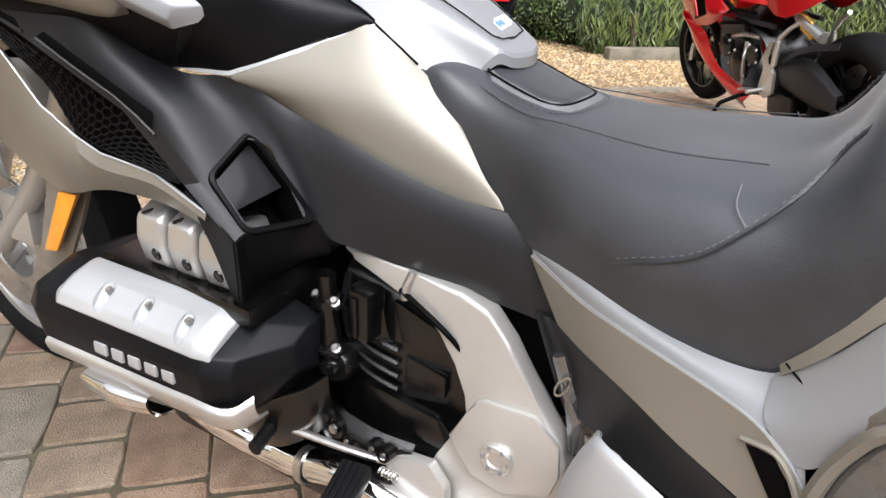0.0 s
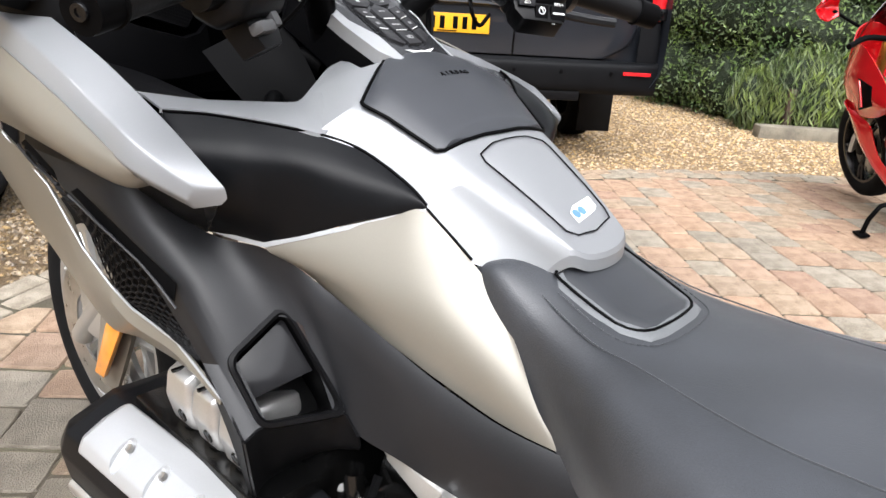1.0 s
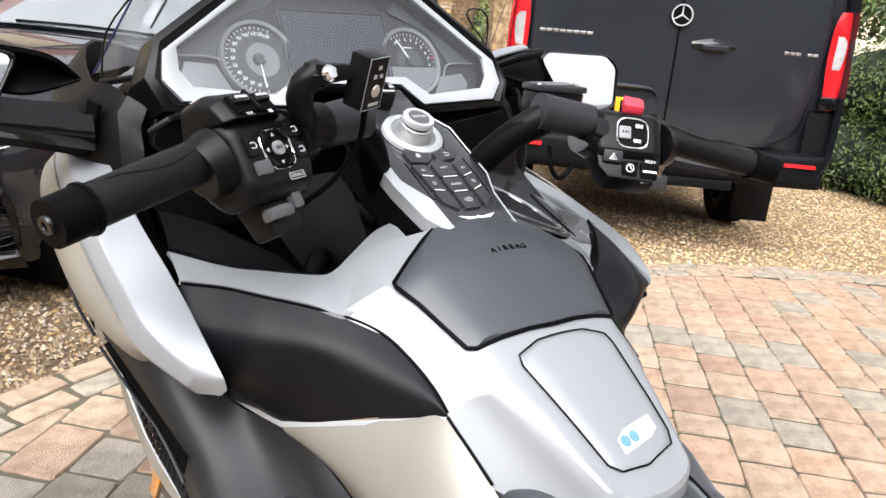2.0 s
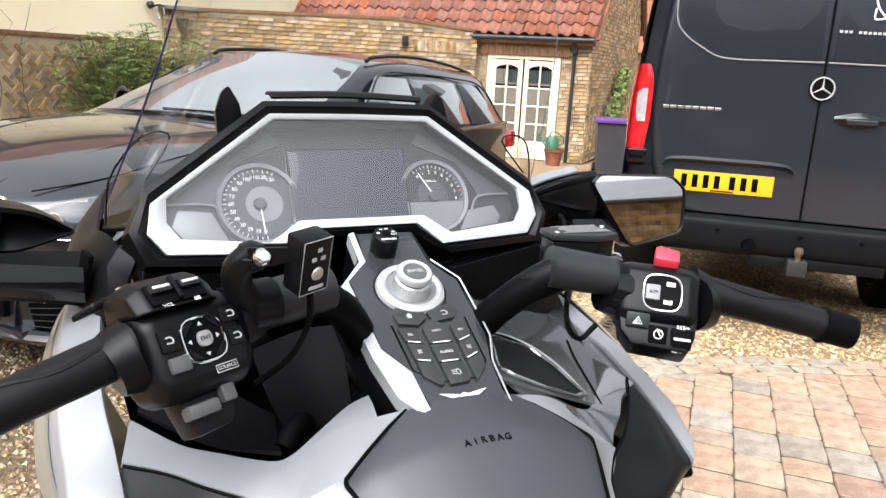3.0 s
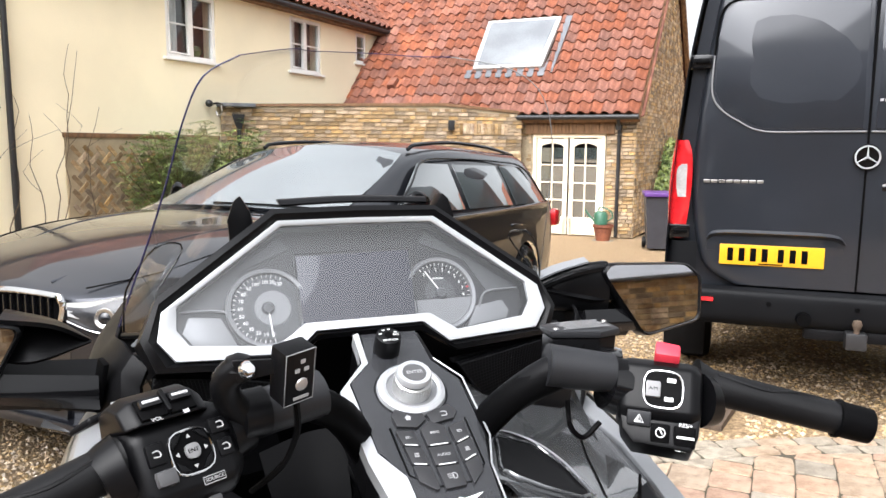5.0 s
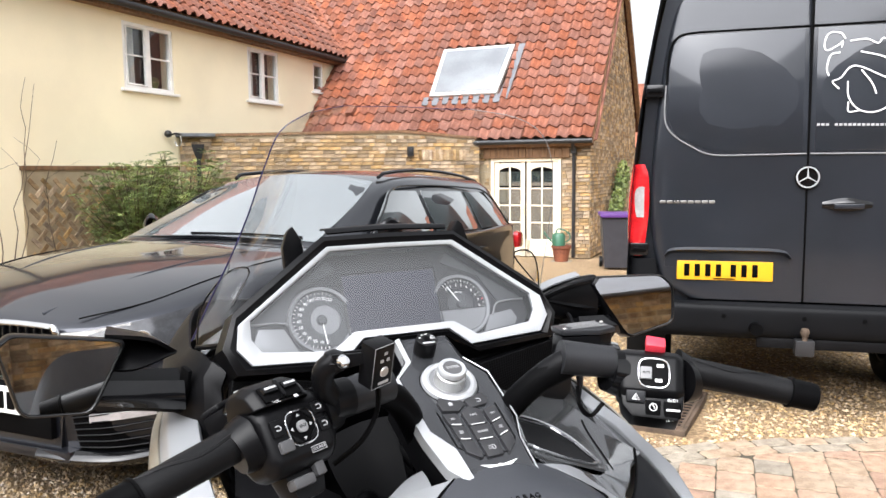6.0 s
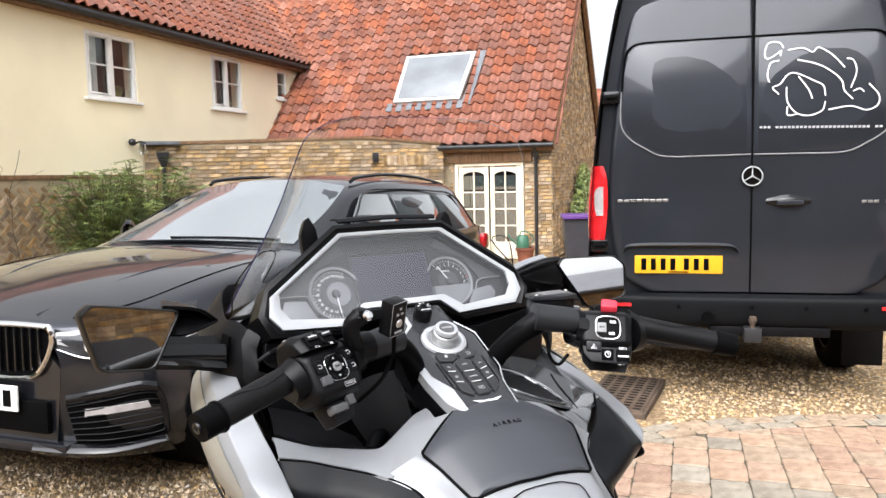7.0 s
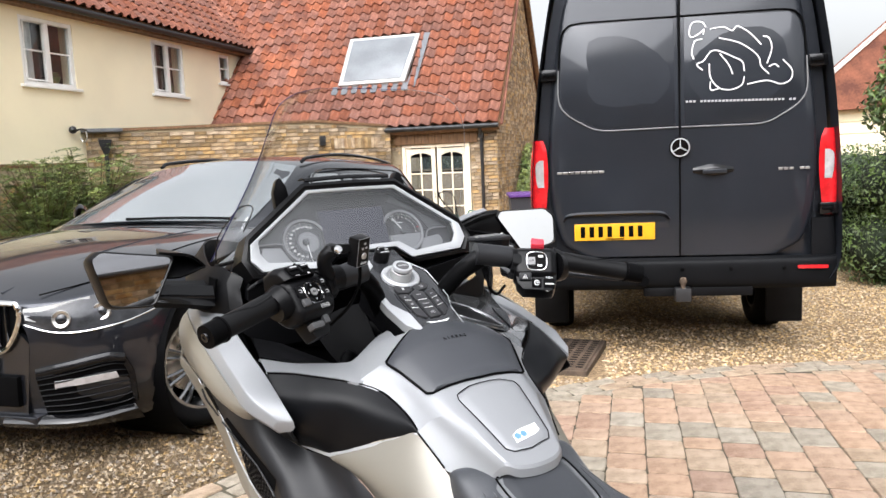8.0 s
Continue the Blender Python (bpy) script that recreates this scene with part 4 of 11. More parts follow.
def brick_face(parent, m, cells, near, seed, name="brick"):
    """Bricks standing proud of a wall face whose local x runs along it and whose -y faces out; near() picks the single pieces."""
    rnd = random.Random(seed)
    verts, faces, singles = [], [], []
    for c in cells:
        d = rnd.uniform(0.010, 0.020)
        if near and near(c) and len(singles) < 300:
            singles.append((c, d))
            continue
        k = len(verts)
        verts += [tuple(m @ Vector(v)) for v in brick_verts(*c, d, rnd)]
        faces += [tuple(i + k for i in f) for f in BF]
    if verts:
        ob = raw("brickwork", verts, faces, M["brick_i"], parent)
        ob["kind"] = "stuff"
    LATER.append((parent, m, singles, seed))


def make_cottage():
    yard = M["mortar"]
    # front wall with door opening, as mortar core; bricks stand on it
    core = nb()
    box(core, (-3.20, 0.15, 1.20), (4.86, 0.30, 2.40))
    box(core, (1.07, 0.15, 1.20), (0.58, 0.30, 2.40))
    box(core, (0.0, 0.15, 2.30), (1.56, 0.30, 0.20))
    fw = part("front_wall", core, yard, house)
    brick_face(fw, Matrix.Translation((0.78, -0.001, 0)), brick_cells(0.58, 2.38, seed=3), lambda c: True, 3)
    brick_face(fw, Matrix.Translation((-1.9, -0.001, 0)), brick_cells(1.10, 2.38, [(0.50, 0.90, 0.0, 1.95)], seed=4), lambda c: True, 4)
    side = pr([(1.36, 0, 0), (1.36, 6.34, 0), (1.36, 6.34, 3.0), (1.36, 3.56, 6.45), (1.36, 0, 2.42)], (-0.3, 0, 0))
    gw = part("gable_wall", side, yard, house)

    def gtop(x):
        return 2.35 + 1.11 * x if x < 3.5 else 6.3 - 1.11 * (x - 3.56)
    gm = Matrix.Translation((1.361, 0, 0)) @ pose(0, 0, 0, 0, 0, 90)
    brick_face(gw, gm, brick_cells(6.34, 6.4, top=gtop, seed=5), lambda c: c[0] < 2.4 and 1.2 < c[2] < 3.4, 5)
    part("back_wall", bx((-3.0, 6.4, 1.5), (8.7, 0.3, 3.0)), yard, house)
    part("flashing", loft([[(1.44, -0.10, 2.38), (1.44, 3.56, 6.55)], [(1.52, -0.10, 2.42), (1.52, 3.56, 6.60)]], 1, 2, 0.03, smooth_u=False, smooth_v=False), M["tile"], gw)
    part("bargeboard", pr([(1.42, 6.75, 2.95), (1.42, 3.56, 6.50), (1.42, 3.56, 6.28), (1.42, 6.75, 2.72)], (0.10, 0, 0)), M["timber"], gw)
    # glazed double doors
    d = part("door", bx((0, 0.04, 2.035), (1.52, 0.10, 0.07), 0.005), M["cream_paint"], house, "cream glazed double doors")
    for s in (-1, 1):
        part("door_frame", bx((s * 0.725, 0.04, 1.01), (0.07, 0.10, 2.02), 0.005), M["cream_paint"], d)
        leaf = part("door_leaf", bx((s * 0.345, 0.05, 0.19), (0.67, 0.05, 0.36), 0.008), M["cream_paint"], d)
        for x, w in ((s * 0.035 + s * 0.03, 0.09), (s * 0.635, 0.09)):
            part("stile", bx((x, 0.05, 1.0), (w, 0.05, 2.0), 0.006), M["cream_paint"], leaf)
        part("top_rail", pr([(s * 0.08, 0.03, 1.98), (s * 0.63, 0.03, 1.98), (s * 0.63, 0.03, 1.80), (s * 0.50, 0.03, 1.87), (s * 0.35, 0.03, 1.90), (s * 0.20, 0.03, 1.87), (s * 0.08, 0.03, 1.80)], (0, 0.04, 0), 0.004), M["cream_paint"], leaf)
        for z in (0.72, 1.08, 1.44):
            part("glazing_bar", bx((s * 0.35, 0.045, z), (0.56, 0.035, 0.030), 0.004), M["cream_paint"], leaf)
        part("glazing_bar", bx((s * 0.35, 0.045, 1.12), (0.030, 0.035, 1.60), 0.004), M["cream_paint"], leaf)
        for i in range(2):
            for j in range(4):
                part("pane", bx((s * (0.22 + 0.26 * i), 0.062, 0.545 + 0.36 * j + (0.02 if j == 3 else 0)), (0.235, 0.006, 0.33 if j < 3 else 0.30)), M["car_glass"], leaf)
        part("handle", bx((s * 0.055, 0.015, 0.98), (0.025, 0.02, 0.16), 0.005), M["steel"], leaf)
    # solid block painted dark in place of the shade indoors
    part("door_room", bx((0, 1.2, 1.2), (2.2, 1.9, 2.4)), M["room_shade"], house)
    lt = part("timber_lintel", bx((0.02, -0.02, 2.24), (1.85, 0.06, 0.34), 0.01), M["timber"], fw)
    for k in range(12):
        part("plank", bx((-0.83 + k * 0.155, -0.058, 2.23), (0.145, 0.02, 0.30), 0.003), M["timber"], lt)
    part("small_door", bx((-1.20, -0.02, 1.0), (0.36, 0.05, 1.95), 0.006), M["timber"], fw, "narrow brown boarded door")
    # gutter and downpipe
    g = part("gutter", tube([(-5.4, -0.27, 2.42), (1.45, -0.27, 2.40)], 0.055, 12, 1), M["iron"], house)
    part("downpipe", tube([(1.05, -0.24, 2.36), (1.04, -0.14, 2.22), (1.04, -0.07, 2.12), (1.04, -0.07, 0.02)], 0.036, 12, 3), M["iron"], g)
    part("downpipe_shoe", bx((1.04, -0.09, 2.20), (0.11, 0.12, 0.10), 0.02), M["iron"], g)
    part("soffit", bx((-2.0, -0.14, 2.42), (6.9, 0.30, 0.03)), M["timber"], house)
    # skylight lying on the roof
    c, s_ = math.cos(PIT), math.sin(PIT)
    E0 = Vector((0, -0.25, 1.98 + ZH))

    def rf(x, u, h=0.0):
        return E0 + Vector((x, u * c - h * s_, u * s_ + h * c))
    sk = part("skylight", pr([rf(-2.40, 1.32, 0.06), rf(-0.80, 1.32, 0.06), rf(-0.70, 2.92, 0.06), rf(-2.46, 2.92, 0.06)], tuple(Vector((0, -s_, c)) * 0.10), 0.01), M["grey_frame"], house, "large pale roof light with a lead apron")
    part("skylight_pane", pr([rf(-2.30, 1.42, 0.162), rf(-0.90, 1.42, 0.162), rf(-0.80, 2.82, 0.162), rf(-2.36, 2.82, 0.162)], tuple(Vector((0, -s_, c)) * 0.01), 0.003), M["sky_glass"], sk)
    part("lead_apron", loft([[rf(-2.62 + 0.33 * i, 1.34, 0.10) for i in range(7)], [rf(-2.62 + 0.33 * i, 1.12 - 0.03 * (i % 2), 0.085) for i in range(7)]], 2, 2, 0.012), M["lead"], sk)
    part("lead_side", loft([[rf(-0.78, 1.2, 0.09), rf(-0.68, 2.1, 0.09), rf(-0.62, 3.0, 0.10)], [rf(-0.56, 1.2, 0.08), rf(-0.52, 2.1, 0.08), rf(-0.48, 3.0, 0.09)]], 2, 2, 0.015), M["lead"], sk)
    part("roof_deck", pr([rf(-9.0, -0.05, -0.06), rf(1.46, -0.05, -0.06), rf(1.46, 5.68, -0.06), rf(-9.0, 5.68, -0.06)], tuple(Vector((0, s_, -c)) * 0.08)), M["timber"], house)
    ridge = rf(0, 5.68)
    part("rear_roof", pr([Vector((-9.0, ridge.y, ridge.z)), Vector((1.46, ridge.y, ridge.z)), Vector((1.46, 6.9, ridge.z - 3.7)), Vector((-9.0, 6.9, ridge.z - 3.7))], (0, -0.05, -0.08)), M["tile"], house)
    part("vent_tile", bx((0, 0, 0), (0.18, 0.30, 0.14), 0.02, Matrix.Translation(rf(-4.32, 1.0, 0.10)) @ pose(0, 0, 0, 40, 0, 0)), M["tile"], house)
    return rf


RF = make_cottage()


def tile_profile(w):
    return [(-w * 0.5, 0.020), (-w * 0.37, 0.066), (-w * 0.20, 0.080), (-w * 0.03, 0.058), (w * 0.12, 0.016), (w * 0.30, 0.000), (w * 0.44, 0.010), (w * 0.54, 0.036)]


def tile_mesh(w, L, th=0.022):
    """One pantile lying in x and y, its lower end at y = 0 lifted over the course below."""
    p = tile_profile(w)
    v, f = [], []
    for x, z in p:
        v += [(x, 0, z + 0.040), (x, L, z), (x, 0, z + 0.040 - th)]
    for i in range(len(p) - 1):
        a, b = 3 * i, 3 * (i + 1)
        f += [(a, b, b + 1, a + 1), (a + 2, b + 2, b, a)]
    return v, f


def tile_field(parent, place, x0, x1, rows, gauge, w, near, keep, seed):
    rnd = random.Random(seed)
    v, f = tile_mesh(w, gauge + 0.06)
    V, F = [], []
    singles = []
    n = int((x1 - x0) / w)
    for j in range(rows):
        for i in range(n):
            x, u = x0 + (i + 0.5) * w, j * gauge
            if not keep(x, u):
                continue
            m = place(x + rnd.uniform(-0.006, 0.006), u + rnd.uniform(-0.010, 0.010), rnd.uniform(-0.004, 0.006)) @ pose(0, 0, 0, rnd.uniform(-0.8, 0.8), rnd.uniform(-1.0, 1.0), rnd.uniform(-1.2, 1.2))
            if near(x, u) and len(singles) < 300:
                singles.append(m)
                continue
            k = len(V)
            V += [tuple(m @ Vector(p)) for p in v]
            F += [tuple(q + k for q in t) for t in f]
    if V:
        ob = raw("roof_covering", V, F, M["tile_i"], parent, 50)
        ob["kind"] = "stuff"
    TILES.append((parent, singles, v, f))


TILES = []
roof = new("roof")
roof.parent = house


def place_main(x, u, h):
    return Matrix.Translation(RF(x, u, 0.02 + h)) @ pose(0, 0, 0, math.degrees(PIT), 0, 0)


tile_field(roof, place_main, -9.0, 1.50, 19, 0.305, 0.243, lambda x, u: x > -3.6 and u < 4.6, lambda x, u: not (-2.36 < x < -0.75 and 1.25 < u < 2.85), 7)

# ---- cream wing ----
wing = thing("cream_wing", HOUSE, "cream-rendered house wing with white casement windows and a pantile roof", "house")
wins = [(-5.40, -4.21, 2.82, 3.95), (-2.01, -0.90, 2.90, 4.02), (0.54, 1.00, 3.32, 4.02)]
XW = -5.45


def make_wing():
    core = nb()
    y0, y1, zt = -16.0, 8.0, 4.75
    zb = 0.0
    cuts = sorted(wins)
    ys = y0
    for a, b, z0, z1 in cuts:
        z0, z1 = z0 + ZH, z1 + ZH
        box(core, (XW - 0.15, (ys + a) / 2, (zb + zt) / 2), (0.30, a - ys, zt - zb))
        box(core, (XW - 0.15, (a + b) / 2, (zb + z0) / 2), (0.30, b - a, z0 - zb))
        box(core, (XW - 0.15, (a + b) / 2, (z1 + zt) / 2), (0.30, b - a, zt - z1))
        ys = b
    box(core, (XW - 0.15, (ys + y1) / 2, (zb + zt) / 2), (0.30, y1 - ys, zt - zb))
    bmesh.ops.remove_doubles(core, verts=core.verts, dist=0.0005)
    w = part("wall", core, M["render"], wing)
    part("end_wall", bx((XW - 3.2, -16.1, 2.3), (6.5, 0.3, 4.6)), M["render"], wing)
    # one dark solid imitates the unlit depth behind the windows
    part("room", bx((XW - 1.6, -2.0, 3.7), (2.4, 9.0, 2.0)), M["room_shade"], wing)
    for k, (a, b, z0, z1) in enumerate(wins):
        z0, z1 = z0 + ZH, z1 + ZH
        wn_ = part("window", bx((XW - 0.04, (a + b) / 2, z0 - 0.02), (0.20, b - a + 0.16, 0.05), 0.008), M["white_paint"], wing, "white casement window with net curtains")
        for y in (a + 0.035, b - 0.035):
            part("frame", bx((XW - 0.06, y, (z0 + z1) / 2), (0.09, 0.07, z1 - z0), 0.006), M["white_paint"], wn_)
        for z in (z0 + 0.035, z1 - 0.035):
            part("frame", bx((XW - 0.06, (a + b) / 2, z), (0.088, b - a - 0.14, 0.07), 0.006), M["white_paint"], wn_)
        n = 2 if b - a > 0.8 else 1
        if n == 2:
            part("mullion", bx((XW - 0.055, (a + b) / 2, (z0 + z1) / 2), (0.09, 0.09, z1 - z0 - 0.14), 0.006), M["white_paint"], wn_)
            part("casement", rim_loop2([(XW - 0.015, y, z) for y, z in ((a + 0.09, z0 + 0.09), ((a + b) / 2 - 0.07, z0 + 0.09), ((a + b) / 2 - 0.07, z1 - 0.09), (a + 0.09, z1 - 0.09))], 0.022), M["white_paint"], wn_)
        part("glazing_bar", bx((XW - 0.055, (a + b) / 2, z0 + (z1 - z0) * 0.52), (0.03, b - a - 0.14, 0.025)), M["white_paint"], wn_)
        pn = part("pane", bx((XW - 0.075, (a + b) / 2, (z0 + z1) / 2), (0.006, b - a - 0.1, z1 - z0 - 0.1)), M["glass"], wn_)
        pn.visible_shadow = False
        cu = nb()
        yy = [a + 0.06 + (b - a - 0.12) * i / 40 for i in range(41)]
        rows_ = [[(XW - 0.17 + 0.012 * math.sin(i * 1.7), y, z) for i, y in enumerate(yy[:14] if z < z1 - 0.35 else yy[:18])][:14] for z in (z0 + 0.05, z0 + 0.4, z1 - 0.3, z1 - 0.05)]
        loft(rows_, 1, 2, 0.002, bm=cu, smooth_u=False)
        part("curtain", cu, M["curtain"], wn_)
        if n == 2:
            part("plant", lathe([(0, 0.22), (0.06, 0.2), (0.10, 0.12), (0.07, 0.05), (0.05, 0.0)], 9, Matrix.Translation((XW - 0.22, b - 0.28, z0 + 0.08))), M["leaf"], wn_)
    # roof slope facing the drive
    pit = radians(44)
    c, s_ = math.cos(pit), math.sin(pit)
    E1 = Vector((XW + 0.22, 0, 4.22 + ZH))

    def rw(y, u, h=0.0):
        return E1 + Vector((-u * c + h * s_, y, u * s_ + h * c))
    part("roof_deck", pr([rw(-16, -0.03, -0.05), rw(9, -0.03, -0.05), rw(9, 5.0, -0.05), rw(-16, 5.0, -0.05)], tuple(Vector((-s_, 0, -c)) * 0.06)), M["timber"], wing)
    rr = new("roof")
    rr.parent = wing

    def place(x, u, h):
        return Matrix.Translation(rw(x, u, 0.02 + h)) @ pose(0, 0, 0, 0, 0, 90) @ pose(0, 0, 0, math.degrees(pit), 0, 0)
    tile_field(rr, place, -9.6, 8.0, 14, 0.305, 0.243, lambda x, u: -7 < x < 1.8 and u < 3.2, lambda x, u: u < 4.2, 9)
    gt = part("gutter", tube([(XW + 0.25, -16, 4.16 + ZH), (XW + 0.25, 1.75, 4.16 + ZH)], 0.06, 10, 1), M["iron"], wing)
    part("fascia", bx((XW + 0.10, -7.0, 4.16 + ZH), (0.20, 17.6, 0.20)), M["timber"], wing)
    part("downpipe", tube([(XW + 0.20, -8.3, 4.10 + ZH), (XW + 0.08, -8.3, 3.9 + ZH), (XW + 0.07, -8.3, 3.0 + ZH), (XW + 0.07, -8.3, 0.0)], 0.042, 12, 3), M["iron"], gt)
    part("corner_lead", loft([[(XW + 0.02, 1.15, 3.2 + ZH), (XW + 0.02, 1.6, 4.1 + ZH)], [(XW + 0.30, 0.55, 2.4 + ZH), (XW + 0.34, 1.5, 4.0 + ZH)]], 2, 2, 0.02), M["lead"], wing)
    fl = part("flue", tube([rw(-0.45, 2.2, 0.0), rw(-0.45, 2.2, 0) + Vector((0, 0, 1.2))], 0.055, 12, 1), M["lead"], wing)
    part("flue_collar", lathe([(0.05, 0.12), (0.09, 0.05), (0.16, -0.10)], 14, Matrix.Translation(rw(-0.45, 2.2, 0.05))), M["lead"], fl)
    # herringbone brick panel low on the wall
    hp = part("brick_panel", bx((XW + 0.012, -5.85, 0.95), (0.03, 3.2, 1.9)), M["mortar"], wing, "herringbone brick infill panel")
    rnd = random.Random(5)
    bl, bw = 0.215, 0.068
    k = 0
    step = 0.0775
    q = math.sqrt(0.5)
    for i in range(-2, 34):
        for j in range(-2, 30):
            # a herringbone cell: one brick each way
            cy, cz = -7.40 + (i * 0.2192 + (j % 2) * 0.1096), 0.05 + j * 0.1096
            if cy > -4.35 or cz > 1.80 or cy < -7.35:
                continue
            sgn = 1 if j % 2 else -1
            m = Matrix.Translation((XW + 0.028, cy, cz)) @ pose(0, 0, 0, 45 * sgn, 0, 0)
            HERR.append((hp, m))
    part("panel_beam", bx((XW + 0.02, -5.85, 1.93), (0.05, 3.25, 0.07), 0.006), M["timber"], hp)
    return rw


def rim_loop2(pts, r):
    return tube([Vector(p) for p in pts] + [Vector(pts[0])], r, 4, 1)


HERR = []
RW = make_wing()


# ---- garden wall between wing and doors ----
def make_garden_wall():
    A, B = Vector((-5.40, -4.20, 0)), Vector((-0.95, -0.22, 0))
    d = B - A
    L = d.length
    an = math.degrees(math.atan2(d.y, d.x))
    gm = HOUSE @ Matrix.Translation(A) @ pose(0, 0, 0, 0, 0, an)
    t = thing("garden_wall", gm, "rough old brick garden wall with a flat coping", "wall")

    def top(x):
        return 2.50 + 0.11 * min(1, x / (0.72 * L)) - 0.13 * max(0, (x - 0.72 * L) / (0.28 * L))
    core = part("core", pr([(0, 0, 0), (L, 0, 0), (L, 0, top(L)), (0.72 * L, 0, top(0.72 * L)), (0, 0, top(0))], (0, 0.22, 0)), M["mortar"], t)
    brick_face(core, Matrix.Identity(4), brick_cells(L, 2.62, top=lambda x: top(x) - 0.01, bl=0.23, seed=11), lambda c: c[2] > 1.66, 11)
    part("coping", loft([[(x, -0.03, top(x)) for x in (0, 0.36 * L, 0.72 * L, L)], [(x, -0.03, top(x) + 0.05) for x in (0, 0.36 * L, 0.72 * L, L)], [(x, 0.25, top(x) + 0.05) for x in (0, 0.36 * L, 0.72 * L, L)]], 2, 1, 0.01, smooth_u=False), M["timber"], t, "dark weathered coping")
    hp = part("hopper", loft([[(0.20, -0.16, 2.36), (0.42, -0.16, 2.36), (0.42, 0.0, 2.36)], [(0.22, -0.15, 2.26), (0.40, -0.15, 2.26), (0.40, 0.0, 2.26)], [(0.28, -0.12, 2.10), (0.36, -0.12, 2.10), (0.36, -0.02, 2.10)]], 1, 2, 0.01, smooth_u=False), M["iron"], t)
    part("downpipe", tube([(0.32, -0.07, 2.12), (0.32, -0.07, 0.0)], 0.04, 10, 1), M["iron"], hp)
    part("lead_cap", bx((0.28, 0.02, top(0) + 0.03), (0.70, 0.34, 0.07), 0.02), M["lead"], t)
    lm = part("outside_lamp", bx((4.42, -0.10, 2.22), (0.12, 0.10, 0.20), 0.02), M["iron"], t)
    part("lamp_arm", tube([(4.42, -0.02, 2.16), (4.42, -0.08, 2.18)], 0.015, 8, 1), M["iron"], lm)
    for k in range(14):
        x = 0.78 * L + k * 0.075
        part("soldier_brick", bx((x, -0.012, 2.16), (0.066, 0.03, 0.215), 0.004), M["brick"], t)
    return t


make_garden_wall()


# wall bracket lamp, climbing stems
def wall_bits():
    a = HOUSE @ Vector((XW + 0.02, -4.42, 2.07 + ZH))
    t = thing("wall_bracket", Matrix.Translation(a), "black iron bracket on the cream wall", "bracket")
    part("arm", tube([(0, 0, 0), (0.16, -0.02, 0.03), (0.26, -0.02, 0.0)], 0.018, 8, 3), M["iron"], t)
    part("ball", lathe([(0, 0.07), (0.05, 0.05), (0.07, 0.0), (0.05, -0.05), (0, -0.07)], 16, Matrix.Translation((0.06, -0.12, 0.02))), M["iron"], t)
    part("scroll", tube([(0.24, -0.02, 0.0), (0.26, -0.03, -0.14), (0.18, -0.03, -0.2), (0.13, -0.03, -0.12)], 0.012, 8, 4), M["steel"], t)
    cl = thing("climber", HOUSE @ pose(XW + 0.05, -8.0, 0), "bare winter stems of a climbing plant", "plant")
    rnd = random.Random(21)
    for k in range(9):
        y, pts = rnd.uniform(-1.2, 1.3), []
        z = 0.0
        while z < rnd.uniform(2.2, 4.0):
            pts.append((rnd.uniform(0.0, 0.06), y, z))
            y += rnd.uniform(-0.12, 0.16)
            z += rnd.uniform(0.25, 0.45)
        if len(pts) > 2:
            part("stem", tube(pts, 0.010, 5, 2, r_end=0.003), M["bark"], cl)
            p = pts[len(pts) // 2]
            part("stem", tube([p, (0.08, p[1] + rnd.uniform(-0.3, 0.4), p[2] + 0.3), (0.08, p[1] + rnd.uniform(-0.5, 0.7), p[2] + 0.6)], 0.005, 5, 2, r_end=0.002), M["bark"], cl)


wall_bits()


# ---- plants ----
def leaf_cloud(centres, n, size, seed, tri=True, droop=0.3, long=1.8):
    """n small bent leaves about blobs (x, y, z, rx, ry, rz)."""
    r = np.random.RandomState(seed)
    C = np.array(centres, float)
    wgt = C[:, 3] * C[:, 4] + C[:, 4] * C[:, 5] + C[:, 3] * C[:, 5]
    pick = r.choice(len(C), n, p=wgt / wgt.sum())
    d = r.normal(size=(n, 3))
    d /= np.linalg.norm(d, axis=1)[:, None]
    rad = 0.72 + 0.36 * r.rand(n) ** 1.2
    p = C[pick, :3] + d * C[pick, 3:] * rad[:, None]
    nr = d + r.normal(size=(n, 3)) * 0.55
    nr[:, 2] += 0.25
    nr /= np.linalg.norm(nr, axis=1)[:, None]
    t = np.cross(nr, r.normal(size=(n, 3)))
    t[:, 2] -= droop * np.linalg.norm(t, axis=1)
    t /= np.linalg.norm(t, axis=1)[:, None]
    b = np.cross(nr, t)
    s = size * (0.6 + 0.8 * r.rand(n))[:, None]
    v0, v1, v2, v3 = p - t * s * long * 0.5, p + b * s * 0.42 + nr * s * 0.12, p + t * s * long * 0.5 - nr * s * 0.15, p - b * s * 0.42 + nr * s * 0.12
    V = np.stack([v0, v1, v2, v3], 1).reshape(-1, 3)
    F = [(4 * i, 4 * i + 1, 4 * i + 2, 4 * i + 3) for i in range(n)]
    return V.tolist(), F


def blobby(name, centres, parent, material, seed, k=0.80):
    bm = nb()
    for x, y, z, a, b, c in centres:
        r = bmesh.ops.create_icosphere(bm, subdivisions=2, radius=1.0)
        for v in r["verts"]:
            q = v.co.copy()
            f = k * (1 + 0.18 * noise.noise(q * 2.3 + Vector((x, y, z))))
            v.co = Vector((x + q.x * a * f, y + q.y * b * f, z + q.z * c * f))
    return part(name, bm, material, parent)


